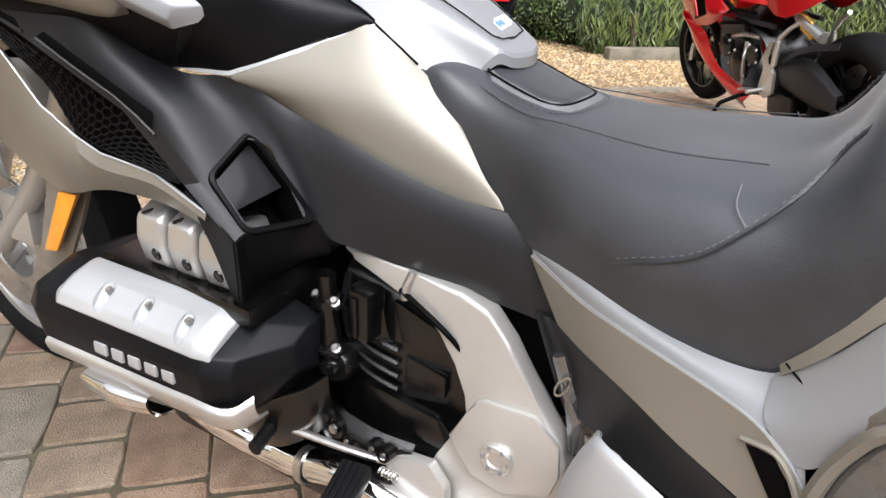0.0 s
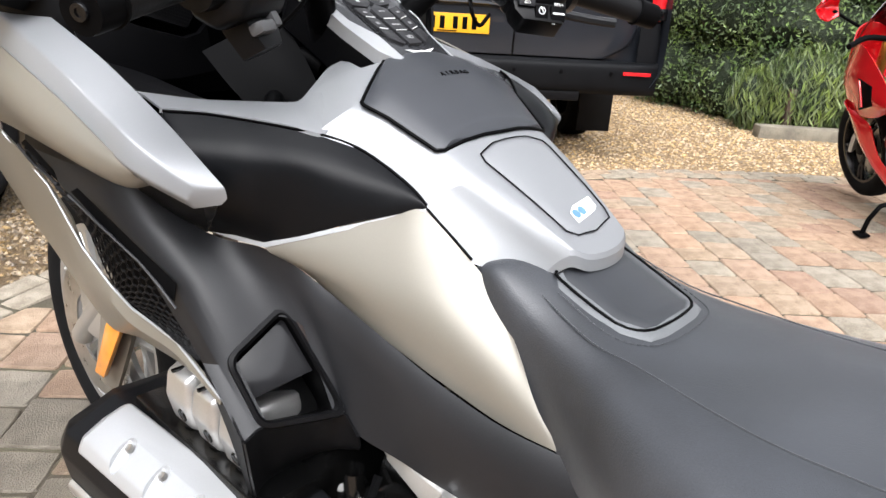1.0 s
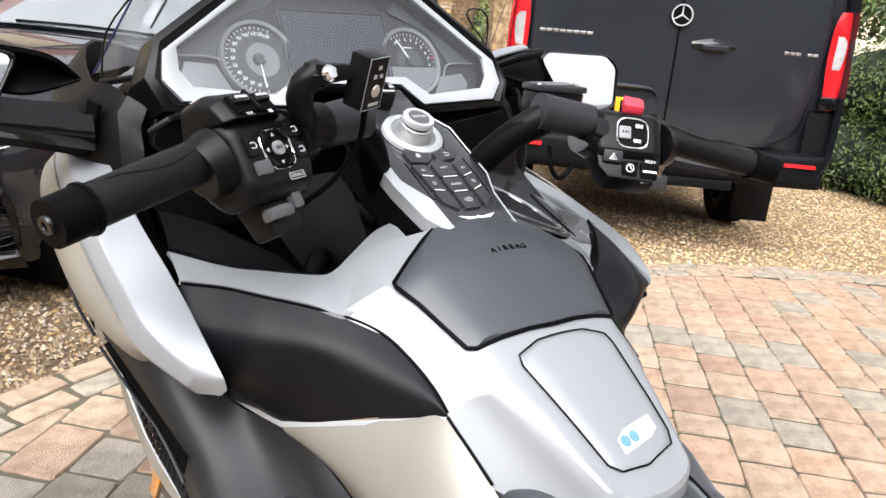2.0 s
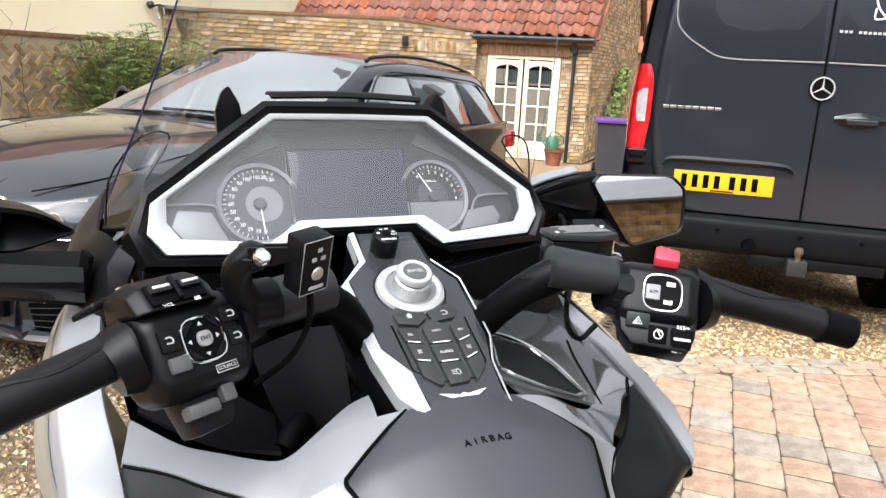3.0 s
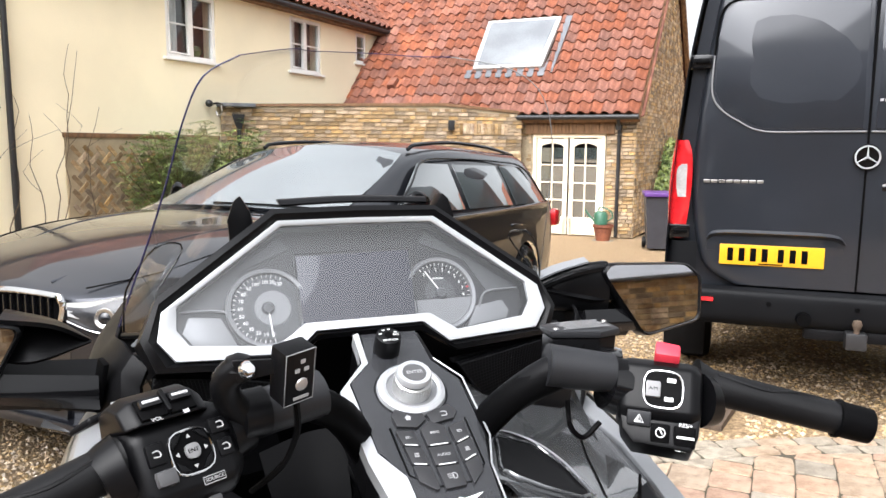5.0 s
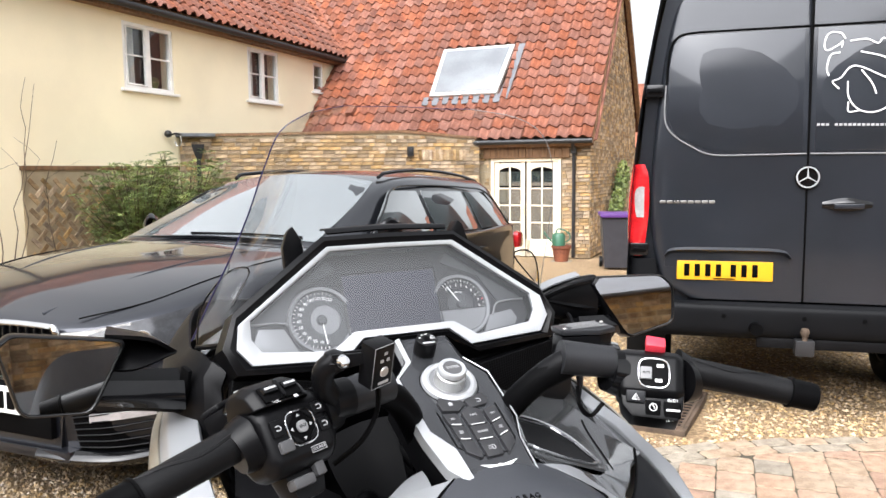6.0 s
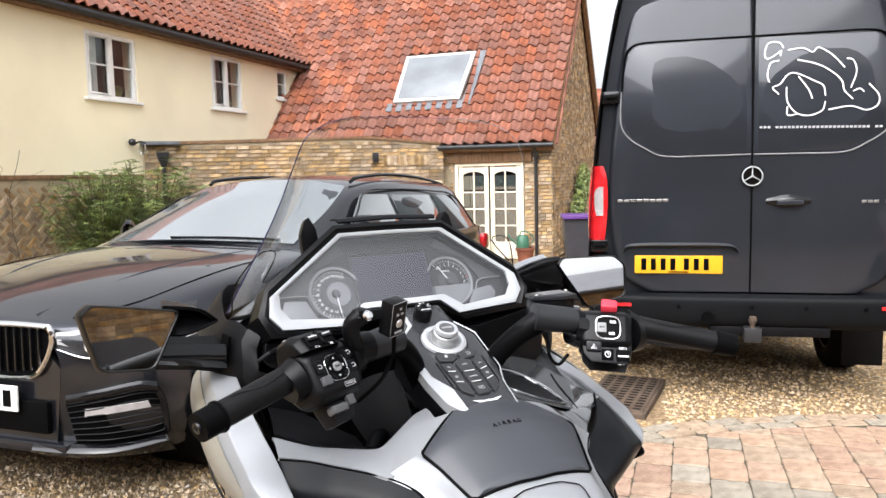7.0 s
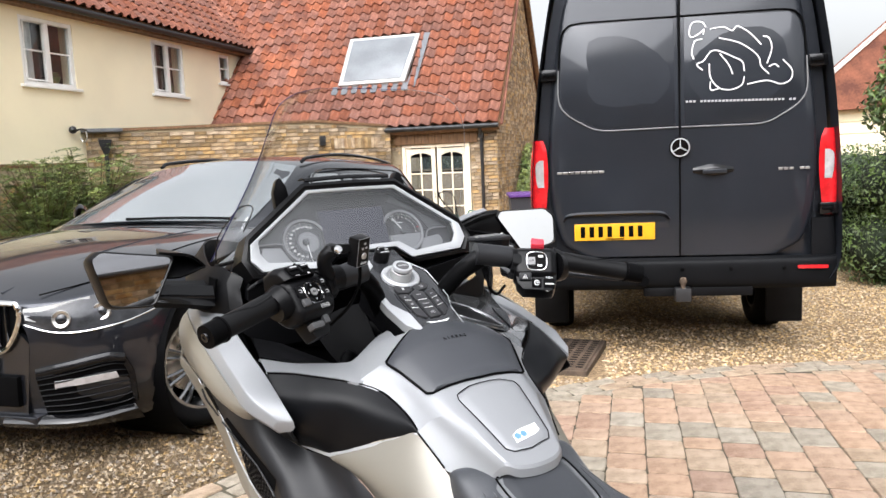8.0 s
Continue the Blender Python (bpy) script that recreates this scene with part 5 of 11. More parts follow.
def hedge(name, m, centres, n, size, seed, label, leafm, cat="hedge", droop=0.3, long=1.8):
    t = thing(name, m, label, cat)
    # solid core under the leaves, its depth shade painted dark
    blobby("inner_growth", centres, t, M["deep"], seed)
    V, F = leaf_cloud(centres, n, size, seed, droop=droop, long=long)
    raw("foliage", V, F, leafm, t)
    return t


rnd = random.Random(4)
cent = []
for k in range(16):
    u = k / 15
    bx_, by_ = (2.30 + 0.75 * max(0, 1 - u * 2.4) * -0.10, 0) if False else (0, 0)
# line of the hedge: beside the van, then bending away to the side
line = [(2.75, 5.6), (2.70, 4.4), (2.78, 3.4), (2.95, 2.6), (3.25, 2.05), (3.8, 1.85), (4.5, 1.65), (5.3, 1.45), (6.2, 1.2)]
for i, (x, y) in enumerate(line):
    hgt = 1.35 if i < 3 else 2.0
    for z in (0.35, 0.95, 1.5, 2.05):
        if z < hgt + 0.1:
            cent.append((x + rnd.uniform(-0.08, 0.08), y + rnd.uniform(-0.1, 0.1), z - 0.15 + rnd.uniform(-0.08, 0.08), 0.62, 0.62, 0.48))
hedge("hedge", pose(0, 0, 0), cent, 100000, 0.024, 5, "tall dense evergreen hedge along the drive", M["leaf"], droop=0.5, long=2.0)
cent = [(3.1, 1.55, 0.35, 0.45, 0.30, 0.40), (3.7, 1.30, 0.40, 0.5, 0.3, 0.45), (4.4, 1.10, 0.45, 0.5, 0.32, 0.5), (5.2, 0.9, 0.45, 0.55, 0.35, 0.5), (2.75, 1.75, 0.25, 0.3, 0.25, 0.3)]
hedge("fern_border", pose(0, 0, -0.12), cent, 16000, 0.022, 8, "drooping yellow-green fern fronds under the hedge", M["fern"], "plant", 1.6, 5.0)


def small_tree(name, x, y, h, seed, label, crown, n=5000, size=0.06):
    t = thing(name, pose(x, y, G(y)), label, "tree")
    rn = random.Random(seed)
    part("trunk", tube([(0, 0, 0), (0.03, 0.02, h * 0.3), (-0.04, 0.05, h * 0.6), (0.02, 0.0, h * 0.9)], 0.07, 9, 4, r_end=0.02), M["bark"], t)
    for k in range(9):
        a, z0 = rn.uniform(0, 6.28), h * rn.uniform(0.3, 0.75)
        q = rn.uniform(0.5, 1.0)
        part("limb", tube([(0, 0, z0), (0.4 * q * math.cos(a), 0.4 * q * math.sin(a), z0 + 0.25), (0.9 * q * math.cos(a), 0.9 * q * math.sin(a), z0 + 0.6)], 0.028, 6, 3, r_end=0.006), M["bark"], t)
    V, F = leaf_cloud(crown, n, size, seed)
    raw("crown", V, F, M["leaf"], t)


small_tree("tree", 4.6, 6.2, 3.2, 31, "leafy evergreen tree behind the hedge", [(0, 0, 2.5, 1.0, 0.9, 0.7), (0.8, 0.2, 2.9, 0.8, 0.7, 0.6), (-0.6, 0.1, 2.1, 0.6, 0.6, 0.5), (0.5, -0.5, 2.0, 0.8, 0.6, 0.5), (0.2, 0.2, 3.3, 0.6, 0.6, 0.5)], 9000, 0.06)

# feathery bush before the herringbone panel: upright canes with sprays of narrow leaflets
def spray_bush(name, x, y, canes, h, spread, seed, label):
    q = HOUSE @ Vector((x, y, 0))
    t = thing(name, Matrix.Translation((q.x, q.y, G(q.y))), label, "bush", "bushes by the cream wing")
    r_ = np.random.RandomState(seed)
    Vs, Fs = [], []
    wood = nb()
    for c in range(canes):
        a = r_.uniform(0, 6.283)
        lean = spread * math.sqrt(r_.uniform(0.02, 1.0))
        hh = h * r_.uniform(0.55, 1.05) * (1.0 - 0.30 * (lean / spread) ** 2)
        P = [np.array((0.10 * math.cos(a), 0.10 * math.sin(a), 0)), np.array((lean * 0.45 * math.cos(a), lean * 0.45 * math.sin(a), hh * 0.55)), np.array((lean * math.cos(a), lean * math.sin(a), hh))]
        tube([tuple(p) for p in P], 0.012, 5, 3, wood, r_end=0.004)
        for k in range(9):
            f = 0.30 + 0.70 * k / 8
            base = (1 - f) ** 2 * P[0] + 2 * f * (1 - f) * P[1] + f * f * P[2]
            for m_ in range(4):
                b2 = r_.uniform(0, 6.283)
                ln = r_.uniform(0.14, 0.30) * (1.1 - 0.45 * f)
                d = np.array((math.cos(b2), math.sin(b2), r_.uniform(-0.05, 0.75)))
                d /= np.linalg.norm(d)
                side = np.cross(d, (0, 0, 1.0))
                side /= np.linalg.norm(side)
                for g in range(7):
                    o = base + d * ln * (g + 1) / 7 + np.array((0, 0, -0.05 * ((g + 1) / 7) ** 2))
                    for sg in (-1, 1):
                        lv = side * sg * 0.8 + d * 0.55 + r_.normal(size=3) * 0.15
                        lv = lv / np.linalg.norm(lv) * r_.uniform(0.045, 0.085)
                        up = np.cross(lv, d) * 0.14 + np.array((0, 0, 0.004))
                        wv = np.cross(lv, (0.1, 0.2, 1.0)) * 0.13
                        i0 = len(Vs)
                        Vs += [tuple(o), tuple(o + lv * 0.5 + wv + up), tuple(o + lv), tuple(o + lv * 0.5 - wv + up)]
                        Fs.append((i0, i0 + 1, i0 + 2, i0 + 3))
    part("branchwork", wood, M["bark"], t)
    raw("foliage", Vs, Fs, M["needle"], t)


spray_bush("bush", -4.50, -5.15, 100, 2.05, 1.05, 41, "broad feathery evergreen bush before the brick panel")
spray_bush("bush", -4.60, -6.15, 70, 1.90, 0.85, 42, "smaller feathery evergreen bush by the cream wall")
spray_bush("bush", -4.35, -3.95, 40, 1.60, 0.60, 43, "leafy bush beside the downpipe")
# ivy by the gable and trellis
iv = thing("ivy", HOUSE @ pose(1.55, 1.6, 0), "ivy climbing the cottage gable", "plant")
V, F = leaf_cloud([(0.0, 0.3 * k, 0.4 + 0.25 * k, 0.14, 0.45, 0.38) for k in range(6)] + [(0.1, 0.2, 0.3, 0.3, 0.5, 0.4)], 3200, 0.05, 61)
raw("foliage", V, F, M["needle"], iv)


# ---- bin, pot and can, drain, edging ----
def small_things():
    q = HOUSE @ Vector((1.55, -1.6, 0))
    z = G(q.y)
    t = thing("wheelie_bin", pose(-1.50, 8.9, G(8.9), 0, 0, 8), "black wheelie bin with a purple lid", "bin")
    part("body", loft([[(-0.22, -0.25, 0.05), (0.22, -0.25, 0.05), (0.22, 0.25, 0.05), (-0.22, 0.25, 0.05)], [(-0.28, -0.34, 0.92), (0.28, -0.34, 0.92), (0.28, 0.34, 0.92), (-0.28, 0.34, 0.92)]], 1, 2, closed=True, caps=True, smooth_u=False), M["bin"], t)
    part("lid", bx((0, -0.01, 0.97), (0.62, 0.76, 0.07), 0.02), M["purple"], t, "purple lid")
    for s in (-1, 1):
        part("wheel", lathe([(0, 0.03), (0.09, 0.03), (0.10, 0.0), (0.09, -0.03), (0, -0.03)], 18, Matrix.Translation((s * 0.25, 0.28, 0.10)) @ pose(0, 0, 0, 0, 90, 0)), M["rubber"], t)
    p = HOUSE @ Vector((0.95, -0.75, 0))
    z = G(p.y)
    t = thing("planter_pot", pose(p.x, p.y, z), "small terracotta pot by the doors", "pot")
    part("pot", lathe([(0, 0.0), (0.13, 0.0), (0.18, 0.26), (0.20, 0.27), (0.20, 0.32), (0.17, 0.32), (0.15, 0.24), (0, 0.22)], 20), M["tile"], t)
    part("stand", bx((0, 0, -0.01), (0.4, 0.3, 0.03), 0.005), M["concrete"], t)
    t = thing("watering_can", pose(p.x - 0.05, p.y, z + 0.32), "dark green watering can on the pot", "can")
    part("body", lathe([(0, 0.0), (0.13, 0.0), (0.13, 0.20), (0.10, 0.24), (0.05, 0.25), (0, 0.25)], 18), M["green_pl"], t)
    part("spout", tube([(-0.11, 0, 0.05), (-0.22, 0, 0.16), (-0.30, 0, 0.27)], 0.02, 8, 3), M["green_pl"], t)
    part("handle", tube([(0.12, 0, 0.06), (0.22, 0, 0.14), (0.18, 0, 0.26), (0.0, 0, 0.33), (-0.06, 0, 0.25)], 0.015, 8, 4), M["green_pl"], t)
    q = HOUSE @ Vector((-0.75, -0.62, 0))
    t = thing("garden_chair", pose(q.x, q.y, G(q.y)), "black wire garden chair beside the doors", "chair")
    for a in range(9):
        an = math.pi * a / 8
        part("back_wire", tube([(0.24 * math.cos(an), 0.18, 0.45), (0.27 * math.cos(an), 0.24, 0.65), (0.24 * math.cos(an), 0.26, 0.78 + 0.10 * math.sin(an))], 0.006, 5, 3), M["iron"], t)
    part("seat", lathe([(0, 0.01), (0.24, 0.01), (0.25, 0.0), (0.24, -0.01), (0, -0.01)], 20, Matrix.Translation((0, 0, 0.45))), M["iron"], t)
    for x in (-0.18, 0.18):
        for y in (-0.18, 0.18):
            part("leg", tube([(x, y, 0.45), (x * 1.25, y * 1.25, 0.0)], 0.010, 6, 1), M["iron"], t)
    # drain cover in the gravel
    t = thing("drain_cover", pose(-0.745, -0.06, G(-0.06) + 0.022, 0, 0, -11.5), "rusty cast-iron drain cover with rows of slots", "drain cover")
    part("frame", bx((0, 0, 0), (0.40, 0.80, 0.05), 0.006), M["rust"], t)
    part("lid", bx((0, 0, 0.022), (0.36, 0.76, 0.02), 0.004), M["rust"], t)
    for i in range(5):
        for j in range(13):
            part("slot", bx((-0.14 + 0.07 * i, -0.33 + 0.055 * j, 0.0325), (0.045, 0.020, 0.003)), M["black"], t)
    # sleeper edging by the hedge with two old posts
    t = thing("edging_stones", pose(2.95, 1.28, G(1.28) + 0.05, 0, 0, -6), "weathered concrete edging by the hedge", "edging")
    part("block", rough_up(bx((0, 0, -0.005), (0.85, 0.14, 0.13), 0.016), 0.010, 7), M["concrete"], t)
    part("block", rough_up(bx((0.60, -0.42, -0.035), (0.80, 0.20, 0.09), 0.016), 0.010, 7), M["concrete"], t)
    for x in (-0.12, 0.14):
        part("post", rough_up(bx((x, 0.12, 0.14), (0.06, 0.06, 0.45), 0.006), 0.004, 9), M["rust"], t)


small_things()


# ---- buildings at the edges of the place ----
def backdrop_houses():
    # neighbour's gable beyond the hedge
    t = thing("neighbour_house", pose(7.4, 15.0, G(12), 0, 0, -12), "neighbouring house with cream boarding and an orange tiled roof", "house")
    part("wall", bx((0, 0, 1.3), (4.6, 4.0, 2.6)), M["render"], t)
    for k in range(9):
        part("board", bx((0, -2.02, 0.2 + k * 0.27), (4.6, 0.03, 0.25), 0.005), M["render"], t)
    part("roof", pr([(-2.7, -2.3, 2.5), (2.7, -2.3, 2.5), (0.0, -2.3, 4.9)], (0, 5.0, 0)), M["tile"], t)
    for s in (-1, 1):
        for k in range(7):
            u = (k + 0.5) / 7
            part("tile_course", bx((0, 0, 0), (0.48, 5.04, 0.05), 0.01, Matrix.Translation((s * 2.7 * (1 - u), 0.2, 2.5 + 2.4 * u + 0.03)) @ pose(0, 0, 0, 0, s * 41.6, 0)), M["tile"], t)
    part("bargeboard", tube([(-2.75, -2.32, 2.45), (0, -2.32, 4.9), (2.75, -2.32, 2.45)], 0.06, 4, 1), M["white_paint"], t)
    # far roof between cottage and van
    t = thing("far_house", pose(-0.2, 28.0, G(12), 0, 0, 5), "distant house with a red tiled roof", "house")
    part("wall", bx((0, 0, 1.4), (7, 5, 2.8)), M["brick"], t)
    part("roof", pr([(-3.8, -2.9, 2.7), (-3.8, 2.9, 2.7), (-3.8, 0, 5.4)], (7.6, 0, 0)), M["tile"], t)
    # house behind the camera, seen in mirrors and paint
    t = thing("rear_house", pose(-1.5, -10.6, 0, 0, 0, 4), "brick house with a dark tiled roof behind the terrace", "house")
    w = part("wall", bx((0, 0, 1.35), (15, 0.4, 2.7)), M["mortar"], t)
    brick_face(w, Matrix.Translation((7.5, 0.201, 0)) @ pose(0, 0, 0, 0, 0, 180), brick_cells(15, 2.7, [(6.2, 7.6, 0.9, 2.1), (9.8, 10.8, 0.0, 2.05)], seed=17), None, 17)
    part("window", bx((0.6, 0.19, 1.5), (1.36, 0.08, 1.16), 0.01), M["car_glass"], t)
    part("door", bx((-2.8, 0.19, 1.02), (0.96, 0.08, 2.04), 0.01), M["timber"], t)
    part("roof", pr([(-7.8, 0.6, 2.55), (-7.8, -6.0, 2.55), (-7.8, -2.7, 5.6)], (15.6, 0, 0)), M["timber"], t)
    for k in range(12):
        u = (k + 0.5) / 12
        part("tile_course", bx((0, 0, 0), (15.6, 0.42, 0.035), 0.005, Matrix.Translation((0, 0.6 - 3.3 * u, 2.55 + 3.05 * u + 0.02)) @ pose(0, 0, 0, -42.7, 0, 0)), M["slate"], t)
    part("gutter", tube([(-7.8, 0.66, 2.52), (7.8, 0.66, 2.52)], 0.06, 8, 1), M["iron"], t)
    # brick barn with a slate roof along the drive's far side
    t = thing("brick_barn", pose(7.4, -8.3, 0, 0, 0, 63), "long low brick barn with a grey slate roof", "barn")
    w = part("wall", bx((0, 0, 1.15), (12, 0.4, 2.3)), M["mortar"], t)
    brick_face(w, Matrix.Translation((6, 0.201, 0)) @ pose(0, 0, 0, 0, 0, 180), brick_cells(12, 2.3, [], seed=19), None, 19)
    part("roof", pr([(-6.2, 0.5, 2.2), (-6.2, -5.0, 2.2), (-6.2, -2.25, 2.85)], (12.4, 0, 0)), M["slate"], t)
    for k in range(22):
        u = (k + 0.5) / 22
        part("tile_course", bx((0, 0, 0), (12.4, 0.17, 0.03), 0, Matrix.Translation((0, 0.5 - 2.75 * u, 2.2 + 0.65 * u + 0.02)) @ pose(0, 0, 0, -13.3, 0, 0)), M["slate"], t)
    # far tree belt closing the horizon
    t = thing("far_trees", pose(0, 0, 0), "far belt of bare and green trees", "trees", kind="stuff")
    rn = random.Random(77)
    cs = []
    for k in range(90):
        a = 2 * math.pi * k / 90
        r = rn.uniform(55, 75)
        cs.append((r * math.cos(a), r * math.sin(a), rn.uniform(1.5, 3.5), rn.uniform(3, 5), rn.uniform(3, 5), rn.uniform(2.5, 4.5)))
    # dark solid cores paint the shade inside the tree belt
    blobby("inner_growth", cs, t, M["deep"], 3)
    V, F = leaf_cloud(cs, 9000, 0.55, 78)
    raw("foliage", V, F, M["leaf"], t)


backdrop_houses()
# boarded fence closing the right side behind the red machine
fn = thing("fence", pose(8.4, -4.0, 0, 0, 0, 90), "weathered timber boundary fence", "fence")
for k in range(60):
    part("board", bx((-6 + 0.2 * k, 0, 0.9), (0.185, 0.03, 1.8), 0.004), M["timber"], fn)


# ---- the touring motorcycle ----
BIKE = pose(-0.92, -3.77, 0, 0, 0, 39.93)
bike = thing("touring_motorcycle", BIKE, "silver, champagne and black touring motorcycle parked upright on the terrace", "motorcycle")


def clamp01(v):
    return max(0.0, min(1.0, v))


def mir(rows, s):
    return [[(s * x, y, z) for x, y, z in r] for r in rows]


def ztank(y):
    k = [(-0.24, 0.838), (-0.222, 0.850), (-0.20, 0.868), (-0.145, 0.903), (-0.085, 0.937), (-0.045, 0.958), (0.02, 1.000), (0.07, 1.014), (0.12, 1.02)]
    for (a, za), (b, zb) in zip(k, k[1:]):
        if y <= b:
            u = max(0.0, (y - a) / (b - a))
            return za + (zb - za) * u
    return k[-1][1]


def T(x, y):
    return ztank(y) - 1.9 * x * x


def edge_at(poly, y):
    """Left and right ends of a flat outline at y."""
    xs = []
    n = len(poly)
    for i in range(n):
        (xa, ya), (xb, yb) = poly[i], poly[(i + 1) % n]
        if (ya - y) * (yb - y) <= 0 and ya != yb:
            xs.append(xa + (xb - xa) * (y - ya) / (yb - ya))
    return (min(xs), max(xs)) if xs else (0, 0)


def patch(poly, f, lift, n=14, m=12, skirt=0.006):
    """A raised panel of that outline lying on the surface f(x, y)."""
    y0, y1 = min(p[1] for p in poly) + 1e-4, max(p[1] for p in poly) - 1e-4
    rows = []
    for i in range(n + 1):
        y = y0 + (y1 - y0) * i / n
        a, b = edge_at(poly, y)
        r = []
        for j in range(m + 1):
            x = a + (b - a) * j / m
            e = min(j, m - j, i * 1.2, (n - i) * 1.2)
            r.append((x, y, f(x, y) + lift - (skirt if e == 0 else 0)))
        rows.append(r)
    return loft(rows, 1, 1, smooth_u=False, smooth_v=False)


def rim_line(poly, f, lift, r, closed=True, rnd=3):
    pts = [(x, y, f(x, y) + lift) for x, y in poly]
    pts = [tuple(p) for p in spline(pts, rnd, True)] if rnd > 1 else pts
    return tube(pts + ([pts[0]] if closed else []), r, 6, 1)


def dense(poly, k=4):
    out = []
    n = len(poly)
    for i in range(n):
        a, b = poly[i], poly[(i + 1) % n]
        out += [(a[0] + (b[0] - a[0]) * j / k, a[1] + (b[1] - a[1]) * j / k) for j in range(k)]
    return out


# tank cover
def make_tank():
    rows = []
    prof = [
        ((0.158, 0.098, 0.966), (0.150, 0.100, 0.9725), (0.115, 0.100), (0.06, 0.085), (0, 0.085)),
        ((0.176, 0.0500, 0.9450), (0.164, 0.0505, 0.953), (0.115, 0.040), (0.06, 0.035), (0, 0.035)),
        ((0.1455, 0.0155, 0.9320), (0.1375, 0.018, 0.944), (0.105, 0.003), (0.05, -0.005), (0, -0.005)),
        ((0.1342, -0.019, 0.9165), (0.1210, -0.010, 0.932), (0.095, -0.030), (0.05, -0.040), (0, -0.045)),
        ((0.1288, -0.051, 0.9005), (0.1150, -0.045, 0.914), (0.090, -0.065), (0.05, -0.085), (0, -0.09)),
        ((0.1280, -0.073, 0.886), (0.1100, -0.080, 0.903), (0.085, -0.100), (0.05, -0.115), (0, -0.12)),
        ((0.113, -0.124, 0.834), (0.092, -0.118, 0.876), (0.075, -0.130), (0.045, -0.142), (0, -0.145)),
        ((0.092, -0.158, 0.825), (0.078, -0.160, 0.855), (0.062, -0.178), (0.038, -0.192), (0, -0.197)),
        ((0.074, -0.182, 0.815), (0.066, -0.186, 0.841), (0.054, -0.202), (0.034, -0.214), (0, -0.219)),
    ]
    halves = [[p if len(p) == 3 else (p[0], p[1], T(*p)) for p in r] for r in prof]
    halves.append([(x * 1.012, y - 0.0025, z - 0.006) for x, y, z in halves[-1]])
    halves.append([(x * 1.005, y - 0.003, z - 0.020) for x, y, z in halves[-2]])
    for half in halves:
        rows.append([(-x, y, z) for x, y, z in half] + [(x, y, z) for x, y, z in half[-2::-1]])
    tank = part("tank_cover", loft(rows, 4, 2, smooth_v=False), M["silver"], bike, smooth=16)
    pad = [(-0.052, 0.080), (-0.126, 0.036), (-0.127, 0.030), (-0.098, -0.052), (-0.090, -0.057), (0, -0.064), (0.090, -0.057), (0.098, -0.052), (0.127, 0.030), (0.126, 0.036), (0.052, 0.080)]
    part("airbag_cover", patch(pad, T, 0.0075, 18, 16), M["pad"], bike, "charcoal airbag cover with moulded lettering")
    part("airbag_seam", rim_line(dense(pad, 3), T, 0.003, 0.0022, rnd=1), M["black"], tank)
    for k, ch in enumerate("AIRBAG"):
        x = -0.0205 + k * 0.0082
        part("lettering", text_mesh(ch, 0.0098, aim((x, 0.0155, T(x, 0.0155) + 0.0082), (0, -0.42, 0.9)), 0.0004), M["black"], tank)
    lid = [(-0.060, -0.090), (-0.057, -0.080), (-0.03, -0.074), (0.03, -0.074), (0.057, -0.080), (0.060, -0.090), (0.050, -0.178), (0.042, -0.190), (0, -0.200), (-0.030, -0.197), (-0.040, -0.188)]
    fl = part("fuel_lid", patch(lid, T, 0.0035, 16, 12, 0.003), M["silver"], bike)
    part("lid_gap", rim_line(dense(lid, 3), T, 0.0024, 0.0009, rnd=1), M["black"], fl)
    stk = [(-0.018, -0.188), (0.034, -0.180), (0.034, -0.164), (-0.018, -0.172)]
    st = part("sticker", patch(stk, T, 0.0044, 4, 6, 0.0), M["white_print"], fl, "white sticker with two blue discs")
    for cx in (-0.010, 0.002):
        cy = -0.179 + 0.1 * (cx + 0.01)
        part("disc", lathe([(0, 0.0005), (0.0055, 0.0005), (0.0058, 0)], 16, aim((cx, cy, T(cx, cy) + 0.0046), (0, -0.55, 0.83))), M["blue_print"], st)
    return tank


make_tank()

